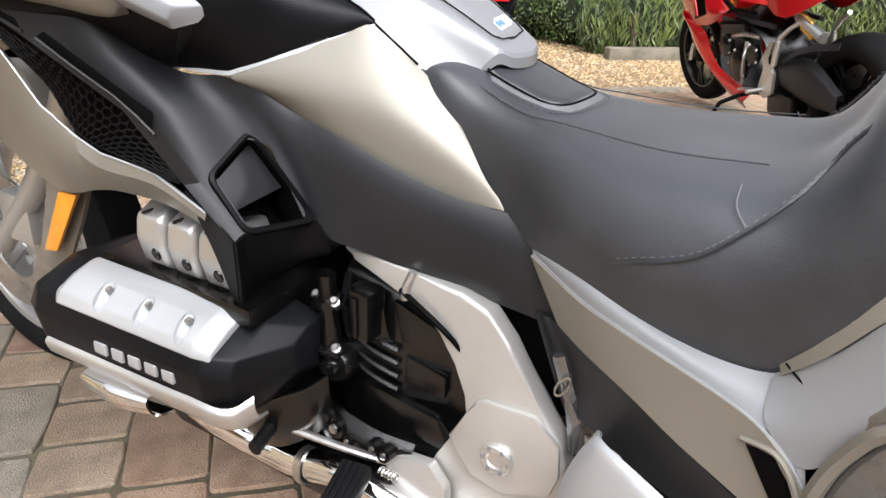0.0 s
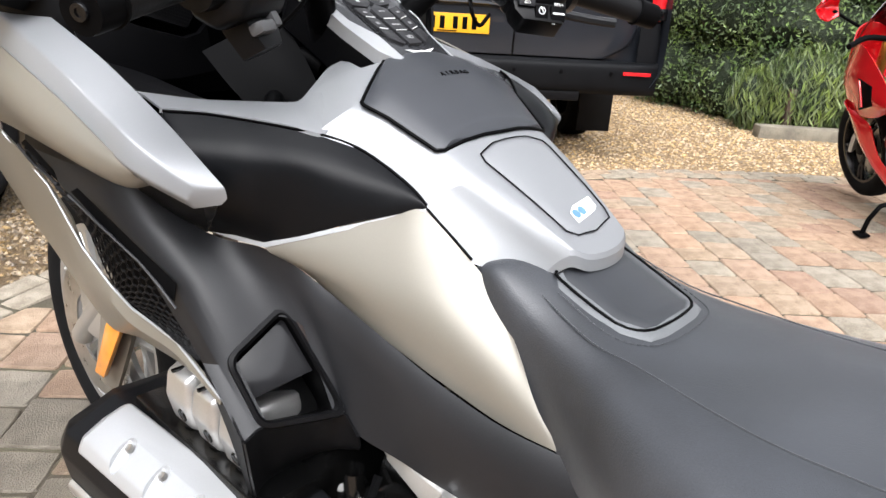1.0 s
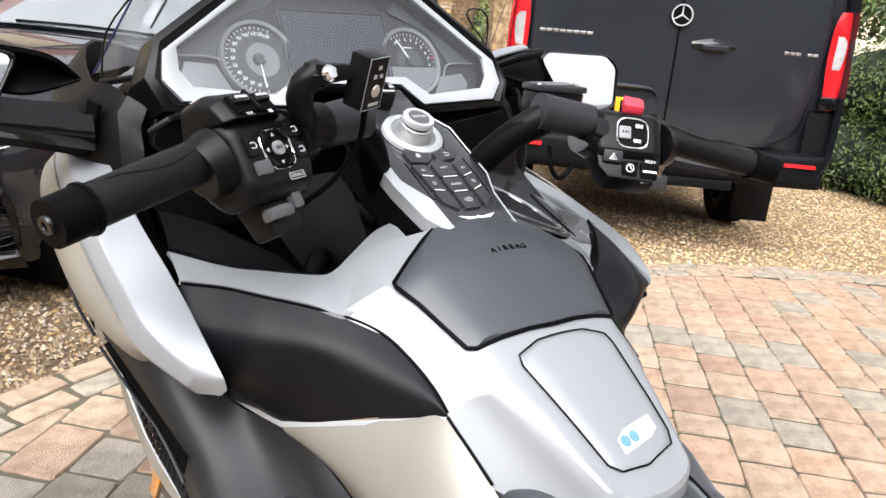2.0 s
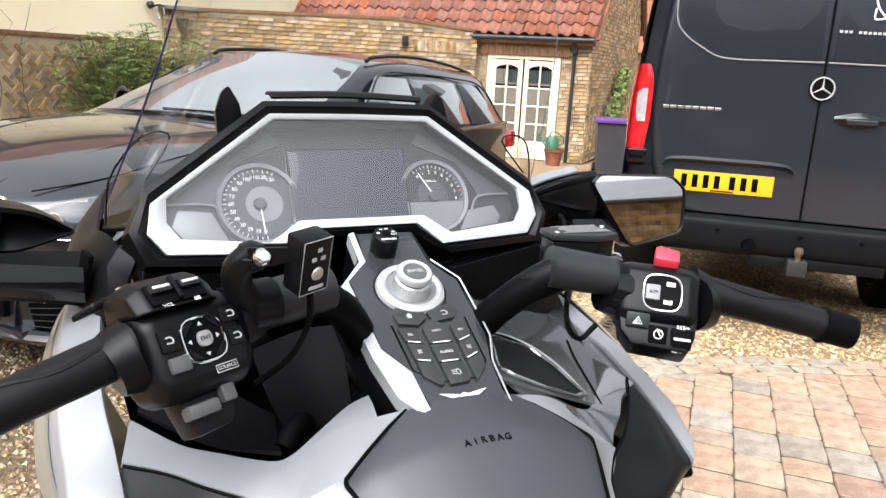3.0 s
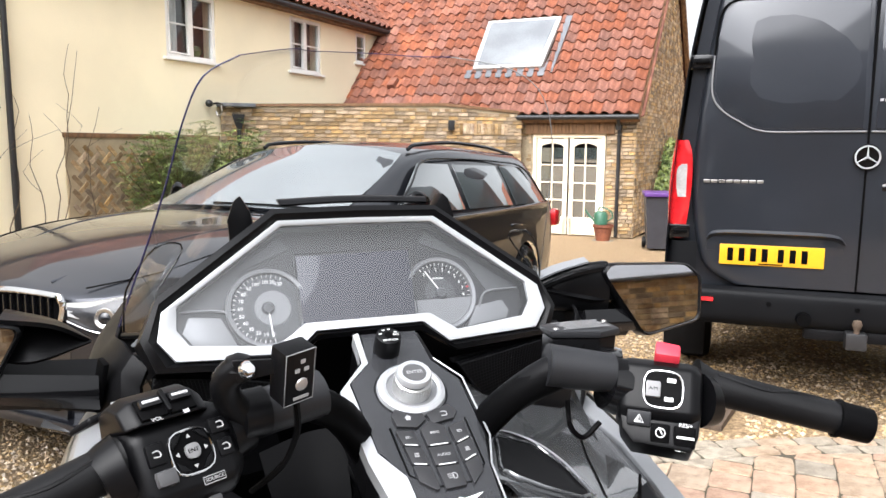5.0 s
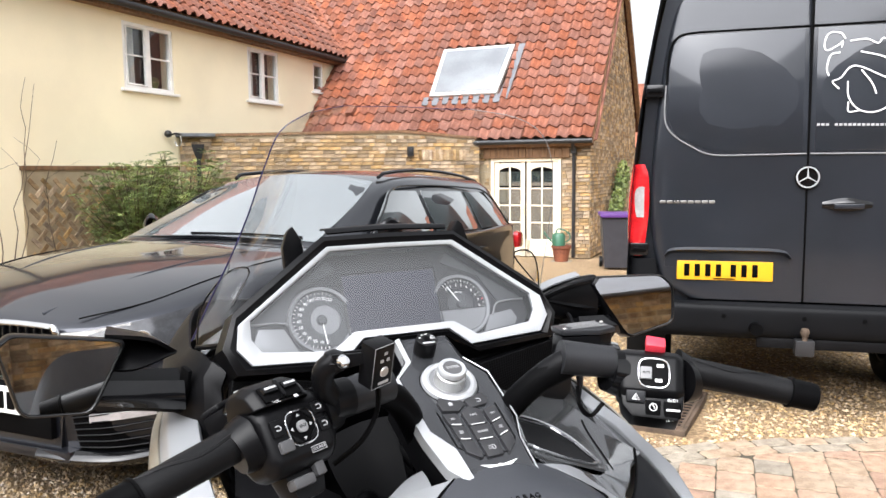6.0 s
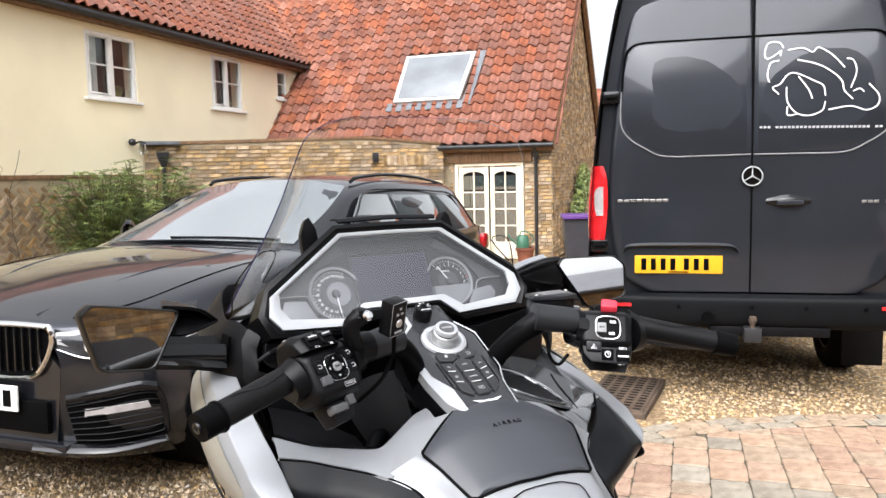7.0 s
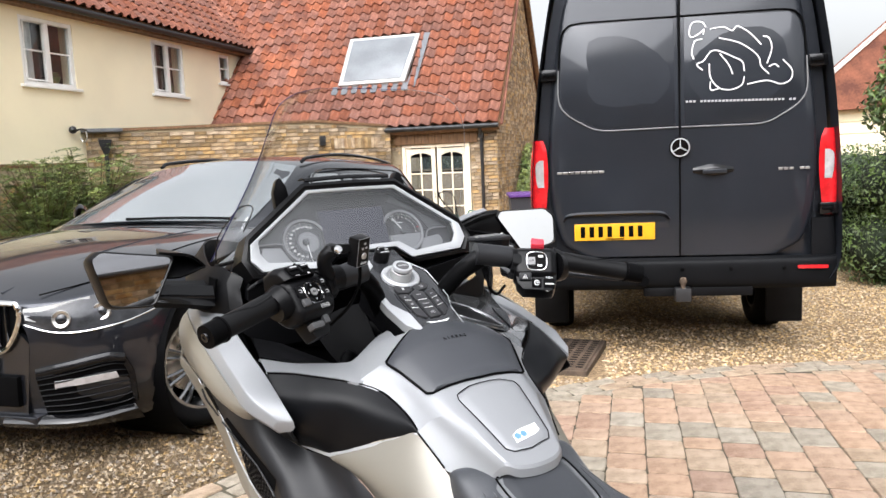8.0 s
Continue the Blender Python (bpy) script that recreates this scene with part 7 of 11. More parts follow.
def zseat(x, y):
    k = [(-0.34, 0.791), (-0.33, 0.792), (-0.268, 0.806), (-0.215, 0.827), (-0.165, 0.848), (-0.135, 0.853)]
    for (a, za), (b, zb) in zip(k, k[1:]):
        if y <= b:
            u = max(0.0, (y - a) / (b - a))
            return za + (zb - za) * u - 1.3 * x * x
    return 0.853 - 1.3 * x * x


seat = part("seat", loft(seat_rows(), 5, 5), M["leather"], bike, "dark grey vinyl saddle with stitched seams")
nose = [(-0.055, -0.195), (-0.066, -0.205), (-0.064, -0.270), (-0.050, -0.296), (-0.02, -0.304), (0.02, -0.304), (0.050, -0.296), (0.064, -0.270), (0.066, -0.205), (0.055, -0.195), (0, -0.190)]
def stitches(pts, off=(0, 0, 0), step=0.0065, r=0.0007):
    """A row of short thread stitches along a curve."""
    bm = nb()
    C = [p + Vector(off) for p in spline(pts, 12)]
    run = 0.0
    for a, b in zip(C, C[1:]):
        run += (b - a).length
        if run > step:
            run = 0.0
            d = (b - a).normalized() * 0.0021
            tube([a - d, a + d], r, 5, 1, bm=bm)
    return bm


band = [(x * 1.17, y - (0.011 if y < -0.25 else 0)) for x, y in nose]
part("nose_band", patch(band, zseat, 0.0035, 14, 14, 0.006), M["piping"], seat, "grey piped band round the saddle nose")
part("nose_panel", patch(nose, zseat, 0.0065, 12, 12, 0.006), M["leather_b"], seat)
part("nose_piping", rim_line([(x * 1.01, y) for x, y in nose], zseat, 0.0045, 0.0016, rnd=3), M["black"], seat)
hem = [(-0.081, -0.215), (-0.081, -0.275), (-0.062, -0.310), (-0.024, -0.321), (0.024, -0.321), (0.062, -0.310), (0.081, -0.275), (0.081, -0.215)]
part("stitching", stitches([(x, y, zseat(x, y) + 0.0022) for x, y in hem], step=0.005, r=0.0006), M["leather_b"], seat)
for s in (-1, 1):
    part("seam", tube([(s * x, y, z + 0.0004) for x, y, z in ((0.082, -0.136, 0.846), (0.092, -0.20, 0.818), (0.103, -0.268, 0.795), (0.1065, -0.32, 0.7915), (0.118, -0.40, 0.7865), (0.125, -0.46, 0.7865), (0.129, -0.542, 0.7928))], 0.0010, 5, 5), M["leather_b"], seat)
    hem2 = [(0.150, -0.330, 0.655), (0.188, -0.395, 0.671), (0.2165, -0.45, 0.696), (0.2285, -0.504, 0.719), (0.2275, -0.539, 0.749), (0.2075, -0.575, 0.786), (0.179, -0.596, 0.819), (0.171, -0.614, 0.851), (0.160, -0.660, 0.905)]
    part("seam", tube([(s * x, y, z) for x, y, z in hem2], 0.0020, 5, 5), M["leather_b"], seat)
    part("stitching", stitches([(s * (x + 0.001), y, z + 0.005) for x, y, z in hem2], (s * 0.0012, 0, 0.0008), r=0.0005), M["piping"], seat)
    part("seam", tube([(s * x, y, z + 0.0004) for x, y, z in ((0.182, -0.528, 0.784), (0.209, -0.531, 0.771), (0.223, -0.544, 0.758))], 0.0009, 5, 4), M["piping"], seat)

# tail: silver panel under the seat, bag lids, rear body
for s in (-1, 1):
    top = [(0.134, -0.306, 0.650), (0.176, -0.385, 0.646), (0.201, -0.455, 0.633), (0.214, -0.509, 0.624), (0.222, -0.556, 0.622), (0.229, -0.592, 0.628), (0.238, -0.615, 0.645)]
    cre = [(0.142, -0.312, 0.640), (0.187, -0.392, 0.623), (0.212, -0.452, 0.615), (0.239, -0.541, 0.601), (0.254, -0.590, 0.590), (0.266, -0.622, 0.572), (0.272, -0.646, 0.545)]
    low = [(0.150, -0.358, 0.566), (0.186, -0.407, 0.561), (0.216, -0.470, 0.547), (0.236, -0.522, 0.529), (0.251, -0.577, 0.510), (0.258, -0.610, 0.497), (0.262, -0.640, 0.480)]
    mid1 = [((p[0] + q[0]) / 2 + 0.003, (p[1] + q[1]) / 2, (p[2] + q[2]) / 2 + 0.003) for p, q in zip(top, cre)]
    tp = part("tail_panel", loft(mir([top, mid1, cre], s), 5, 3, 0.004), M["silver"], bike, "silver tail panel with a sharp crease")
    part("tail_flank", loft(mir([cre, [((p[0] + q[0]) / 2, (p[1] + q[1]) / 2, (p[2] + q[2]) / 2) for p, q in zip(cre, low)], low], s), 5, 3, 0.004), M["titan"], tp)
    part("tail_crease", tube([(s * x, y, z) for x, y, z in cre], 0.0022, 6, 4), M["silver"], tp)
    part("tail_shoulder", loft(mir([[(0.229, -0.594, 0.628), (0.236, -0.610, 0.643), (0.246, -0.640, 0.675), (0.254, -0.680, 0.735), (0.258, -0.74, 0.80)], [(0.256, -0.598, 0.596), (0.262, -0.622, 0.602), (0.268, -0.655, 0.628), (0.276, -0.70, 0.665), (0.282, -0.76, 0.70)], [(0.268, -0.628, 0.566), (0.272, -0.645, 0.572), (0.277, -0.668, 0.598), (0.284, -0.71, 0.625), (0.292, -0.77, 0.65)]], s), 5, 4, 0.004), M["silver"], bike)
    part("tail_strip", loft(mir([[(0.231, -0.598, 0.640), (0.243, -0.626, 0.680), (0.251, -0.664, 0.745), (0.256, -0.72, 0.82)], [(0.238, -0.602, 0.634), (0.250, -0.632, 0.670), (0.258, -0.672, 0.728), (0.262, -0.73, 0.795)]], s), 4, 2, 0.003), M["titan"], tp)
    part("panel_gap", tube([(s * 0.236, -0.603, 0.646), (s * 0.252, -0.632, 0.629), (s * 0.268, -0.654, 0.612)], 0.0012, 5, 4), M["black"], tp)
    part("tail_slot", pr([(s * 0.256, -0.586, 0.567), (s * 0.262, -0.612, 0.568), (s * 0.266, -0.629, 0.550), (s * 0.270, -0.648, 0.505), (s * 0.266, -0.640, 0.490), (s * 0.263, -0.616, 0.523)], (s * 0.006, -0.003, 0), 0.002), M["black"], tp)
    part("slot_lip", tube([(s * 0.258, -0.583, 0.570), (s * 0.268, -0.614, 0.572), (s * 0.274, -0.633, 0.552), (s * 0.276, -0.650, 0.508)], 0.003, 6, 4), M["titan"], tp)
    part("inner_panel", loft(mir([
        [(0.132, -0.322, 0.560), (0.146, -0.352, 0.562), (0.182, -0.407, 0.556), (0.212, -0.470, 0.541), (0.232, -0.522, 0.522), (0.248, -0.580, 0.500), (0.256, -0.640, 0.470)],
        [(0.134, -0.345, 0.510), (0.146, -0.380, 0.505), (0.178, -0.430, 0.502), (0.206, -0.490, 0.492), (0.226, -0.540, 0.480), (0.240, -0.600, 0.455), (0.25, -0.65, 0.43)],
        [(0.138, -0.378, 0.440), (0.150, -0.400, 0.438), (0.178, -0.445, 0.440), (0.20, -0.50, 0.430), (0.215, -0.55, 0.42), (0.23, -0.61, 0.40), (0.24, -0.66, 0.38)]], s), 4, 3, 0.004), M["grey_plastic"], bike)
    part("inner_panel_edge", tube([(s * x, y, z) for x, y, z in ((0.133, -0.322, 0.562), (0.136, -0.345, 0.510), (0.141, -0.378, 0.440))], 0.004, 6, 3), M["grey_plastic"], bike)
    part("bag_front", loft(mir([
        [(0.172, -0.392, 0.300), (0.172, -0.405, 0.39), (0.186, -0.428, 0.460), (0.196, -0.436, 0.474)],
        [(0.205, -0.392, 0.300), (0.212, -0.408, 0.395), (0.220, -0.435, 0.466), (0.218, -0.448, 0.478)],
        [(0.236, -0.435, 0.295), (0.246, -0.455, 0.385), (0.246, -0.490, 0.456), (0.236, -0.498, 0.466)],
        [(0.252, -0.510, 0.285), (0.262, -0.535, 0.365), (0.260, -0.560, 0.420), (0.250, -0.570, 0.434)],
        [(0.260, -0.700, 0.27), (0.268, -0.70, 0.31), (0.262, -0.70, 0.34), (0.25, -0.70, 0.35)]], s), 4, 4, 0.004), M["white_alu"], bike, "pale grey lower bag cover")
    part("saddlebag", loft(mir([
        [(0.20, -0.62, 0.30), (0.262, -0.640, 0.40), (0.272, -0.655, 0.52), (0.262, -0.655, 0.635), (0.240, -0.66, 0.690)],
        [(0.22, -0.80, 0.26), (0.330, -0.780, 0.38), (0.345, -0.780, 0.52), (0.320, -0.780, 0.66), (0.250, -0.78, 0.735)],
        [(0.22, -1.10, 0.26), (0.360, -1.10, 0.38), (0.375, -1.10, 0.54), (0.345, -1.10, 0.69), (0.250, -1.10, 0.76)],
        [(0.18, -1.45, 0.32), (0.300, -1.45, 0.42), (0.310, -1.45, 0.56), (0.290, -1.45, 0.68), (0.20, -1.45, 0.74)]], s), 4, 4, 0.004), M["gloss_grey"], bike)
    part("bag_line", tube([(s * 0.272, -0.648, 0.50), (s * 0.276, -0.652, 0.555), (s * 0.283, -0.666, 0.605), (s * 0.295, -0.695, 0.650), (s * 0.315, -0.78, 0.69)], 0.008, 6, 4), M["titan"], bike)
part("trunk", loft([[(-0.22, -1.18, z), (-0.24, -1.55, z + 0.02), (0, -1.66, z + 0.02), (0.24, -1.55, z + 0.02), (0.22, -1.18, z)] for z in (0.75, 0.85, 1.0, 1.08)], 4, 3, 0.004), M["silver"], bike)
part("underseat_frame", bx((0, -0.62, 0.50), (0.22, 0.9, 0.22), 0.03), M["black"], bike)


# ---- cockpit: console ----
def zcon(y):
    return 1.008 + (y - 0.055) * 0.5


CN = Vector((0, -0.5, 1)).normalized()
CY = Vector((0, 1, 0.5)).normalized()


def con(x, y, d=0.0):
    return Vector((x, y, zcon(y))) + CN * d


def plate(pts, d0, d1, bev=0.0015):
    """A raised plate on the console: outline in x and y, from height d0 to d1."""
    return pr([con(x, y, d0) for x, y in pts], tuple(CN * (d1 - d0)), bev)


def make_console():
    out = [(-0.046, 0.300), (-0.046, 0.257), (-0.079, 0.219), (-0.071, 0.130), (-0.060, 0.083), (-0.036, 0.056), (0.047, 0.056), (0.050, 0.110), (0.062, 0.142), (0.061, 0.222), (0.037, 0.252), (0.035, 0.300)]
    c = part("console", plate(out, -0.060, 0.0, 0.003), M["switch_black"], bike, "switch console with bright edges and a round selector")
    inner = [(-0.039, 0.298), (-0.039, 0.252), (-0.067, 0.228), (-0.060, 0.137), (-0.038, 0.108), (-0.0345, 0.0575), (0.0445, 0.0575), (0.047, 0.112), (0.058, 0.143), (0.057, 0.219), (0.032, 0.249), (0.030, 0.298)]
    part("console_top", plate(inner, 0.0, 0.0035, 0.0014), M["gunmetal"], c, "dark grey gloss console top")
    # bright trim: broad towards the rider on the near flank, a fine line on the far one
    tl = [(-0.047, 0.300), (-0.047, 0.256), (-0.0805, 0.219), (-0.0725, 0.130), (-0.0615, 0.083), (-0.0365, 0.055)]
    ti = [(-0.041, 0.300), (-0.041, 0.253), (-0.0690, 0.226), (-0.0615, 0.137), (-0.0400, 0.107), (-0.0355, 0.056)]
    rim = nb()
    loft([[con(x, y, -0.014) for x, y in tl], [con(x, y, 0.002) for x, y in tl], [con(x, y, 0.0044) for x, y in ti], [con(x, y, 0.001) for x, y in ti]], 1, 1, bm=rim, smooth_u=False, smooth_v=False)
    part("edge_trim", rim, M["white_alu"], c, "satin silver console edge")
    part("edge_line", tube([con(x, y, 0.002) for x, y in ((0.0385, 0.253), (0.0625, 0.222), (0.0635, 0.142), (0.0515, 0.110), (0.0485, 0.056))], 0.0011, 6, 1), M["white_alu"], c)
    part("key_frame", tube([con(x, y, 0.0034) for x, y in ((-0.041, 0.164), (-0.0375, 0.109), (-0.015, 0.0925), (0.023, 0.0925), (0.043, 0.110), (0.0435, 0.166))], 0.0012, 5, 1), M["black"], c)
    # selector: ring, dish, ribbed dial, cap
    kc = (-0.0035, 0.209)
    km = aim(con(*kc, 0.001), CN)
    k = part("selector_ring", lathe([(0.0275, 0.003), (0.0285, 0.008), (0.033, 0.0095), (0.0375, 0.007), (0.0395, 0.0), (0.0275, 0.0)], 56, km, closed=True), M["white_alu"], c)
    part("selector_well", lathe([(0.0395, 0.002), (0.0405, 0.0035), (0.0415, 0.002)], 56, km), M["black"], k)
    part("selector_dish", lathe([(0, 0.003), (0.020, 0.0035), (0.0285, 0.0065)], 48, km), M["dial_ring"], k)
    part("selector_dial", lathe([(0.0215, 0.002), (0.0205, 0.012), (0.0195, 0.019), (0.016, 0.021)], 48, km), M["alu"], k, "ribbed silver dial")
    kn = nb()
    for q in range(40):
        box(kn, (0.0208, 0, 0.0115), (0.0012, 0.0014, 0.015), 0, km @ pose(0, 0, 0, 0, 0, q * 9))
    part("knurling", kn, M["alu"], k)
    part("dial_shadow_gap", lathe([(0.0175, 0.0205), (0.0182, 0.0215), (0.0175, 0.0225)], 40, km), M["black"], k)
    part("selector_cap", lathe([(0.0175, 0.022), (0.0195, 0.0235), (0.0197, 0.028), (0.0182, 0.0305), (0.0135, 0.0305), (0.013, 0.0295), (0, 0.0295)], 48, km), M["white_alu"], k)
    part("cap_face", lathe([(0, 0.0306), (0.0126, 0.0306), (0.013, 0.0296)], 40, km), M["dark_key"], k)
    part("lettering", text_mesh("ENTER", 0.0062, aim(con(*kc, 0.0320), CN), 0.0003), M["soft_print"], k)
    # ignition switch
    im = aim(con(-0.0145, 0.270, 0.003), CN)
    ig = part("ignition_knob", lathe([(0.0155, -0.003), (0.0155, 0.014), (0.0145, 0.0235), (0.013, 0.0245), (0, 0.0245)], 32, im), M["switch_black"], c)
    part("ignition_centre", lathe([(0, 0.0255), (0.0045, 0.0255), (0.0052, 0.0245)], 20, im), M["black"], ig)
    for an in (25, 78, 118, 165):
        r_ = radians(an)
        part("dial_bar", bx((0.0098 * math.cos(r_), 0.0098 * math.sin(r_), 0.0247), (0.0036, 0.0013, 0.0005), 0, im), M["white_print"], ig)
    part("lettering", text_mesh("IGNITION", 0.0040, im @ Matrix.Translation((0, -0.0090, 0.0248)), 0.0003), M["white_print"], ig)
    part("lettering", text_mesh("ACC", 0.0038, im @ Matrix.Translation((0.0085, 0.0, 0.0248)), 0.0003), M["white_print"], ig)

    def button(pts, txt="", size=0.0042, bar=False, icon=None):
        pts = [(x, y - 0.009) for x, y in pts]
        b = part("button", plate(pts, 0.003, 0.0070, 0.0009), M["key_grey"], c)
        cx, cy = sum(p[0] for p in pts) / len(pts), sum(p[1] for p in pts) / len(pts)
        H = 0.0072
        for i, line in enumerate(txt.split("/")) if txt else ():
            part("lettering", text_mesh(line, size, aim(con(cx, cy - i * size * 1.1, H), CN), 0.0002), M["soft_print"], b)
        if icon == "home":
            part("icon", pr([con(cx + x * 0.0035, cy + y * 0.0035, H - 0.0002) for x, y in ((-0.7, -0.8), (0.7, -0.8), (0.7, 0.1), (1, 0.1), (0, 1), (-1, 0.1), (-0.7, 0.1))], tuple(CN * 0.0005)), M["soft_print"], b)
        if icon == "back":
            part("icon", tube([con(cx - 0.003, cy - 0.0025, H), con(cx + 0.0025, cy - 0.0025, H), con(cx + 0.0035, cy, H), con(cx + 0.002, cy + 0.0022, H), con(cx - 0.003, cy + 0.0022, H)], 0.0006, 5, 3), M["soft_print"], b)
        if icon == "bars":
            for q in range(3):
                part("icon_bar", bx((0, 0, 0), (0.0050 - 0.001 * (q % 2), 0.0008, 0.0005), 0, aim(con(cx, cy + (q - 1) * 0.0016, H), CN)), M["soft_print"], b)
        if icon == "lamp":
            part("icon", tube([con(cx + 0.001, cy + 0.003, H), con(cx + 0.0045, cy + 0.002, H), con(cx + 0.0045, cy - 0.002, H), con(cx + 0.001, cy - 0.003, H), con(cx + 0.001, cy + 0.003, H)], 0.0005, 5, 2), M["soft_print"], b)
            for q in range(3):
                part("icon_bar", bx((0, 0, 0), (0.0045, 0.0006, 0.0005), 0, aim(con(cx - 0.0025, cy + (q - 1) * 0.002, H), CN)), M["soft_print"], b)
        if bar:
            p, q = pts[-1], pts[-2]
            part("bright_bar", tube([con(p[0] + (q[0] - p[0]) * 0.12, p[1] + (q[1] - p[1]) * 0.12, 0.0068), con(p[0] + (q[0] - p[0]) * 0.85, p[1] + (q[1] - p[1]) * 0.85, 0.0068)], 0.0007, 6, 1), M["white_print"], b)
        return b

    button([(-0.036, 0.186), (-0.031, 0.193), (-0.002, 0.187), (-0.0005, 0.177), (-0.013, 0.168), (-0.034, 0.172)], icon="home")
    button([(0.0015, 0.184), (0.030, 0.193), (0.037, 0.183), (0.030, 0.174), (0.005, 0.1705)], icon="back")
    button([(-0.037, 0.167), (-0.018, 0.165), (-0.0165, 0.1465), (-0.034, 0.1500)], "SEL", 0.0042, True)
    button([(-0.0338, 0.1480), (-0.0163, 0.1445), (-0.0147, 0.1240), (-0.0315, 0.1275)], "", 0.0042, True, "bars")
    button([(-0.0313, 0.1255), (-0.0145, 0.1220), (-0.0125, 0.0975), (-0.0165, 0.0965), (-0.0305, 0.1080)])
    button([(-0.0105, 0.165), (0.003, 0.174), (0.0165, 0.166), (0.0165, 0.1450), (-0.0095, 0.1450)], "INFO", 0.0044, True)
    button([(-0.0095, 0.1430), (0.0165, 0.1430), (0.0160, 0.1222), (-0.0085, 0.1222)], "AUDIO", 0.0046, True)
    button([(-0.0085, 0.1202), (0.0160, 0.1202), (0.0150, 0.0970), (-0.0070, 0.0960)], "", 0.0042, False, "lamp")
    button([(0.0205, 0.165), (0.0390, 0.170), (0.0395, 0.1500), (0.0215, 0.1440)], "SET", 0.0042, True)
    button([(0.0215, 0.1420), (0.0395, 0.1480), (0.0390, 0.1290), (0.0215, 0.1225)], "", 0.0042, True, "bars")
    button([(0.0215, 0.1205), (0.0390, 0.1270), (0.0385, 0.1110), (0.0225, 0.0965)])
    # wing emblem as plain pale shapes, name as bars
    em = part("emblem", pr([con(x + 0.004, y + 0.008, 0.0036) for x, y in ((-0.025, 0.072), (-0.004, 0.0685), (0, 0.0705), (0.004, 0.0685), (0.025, 0.072), (0.013, 0.0655), (0.004, 0.064), (0, 0.0625), (-0.004, 0.064), (-0.013, 0.0655))], tuple(CN * 0.0006)), M["white_print"], c)
    for q in range(8):
        part("emblem_bar", bx((0, 0, 0), (0.0032, 0.0026, 0.0006), 0, aim(con(-0.0135 + q * 0.0048, 0.0645, 0.0039), CN)), M["white_print"], em)


make_console()


# ---- cockpit: instruments ----
DX = -0.0175
DN = Vector((0.05, -1, 0.5)).normalized()
DR = (1, 0.05, 0)


def dsh(x, z, d=0.0):
    """A point of the sloping instrument face; d towards the rider."""
    return Vector((x + DX, 0.325 + (z - 1.130) * 0.5 + 0.05 * x, z)) + DN * d


def fac(x, z, d=0.0):
    """A point of the recessed face behind the bezel."""
    return dsh(x, z, -0.013 - 0.06 * (z - 1.13)) + DN * d


def sym(h):
    return h + [(-x, z) for x, z in h[::-1] if x > 1e-6]


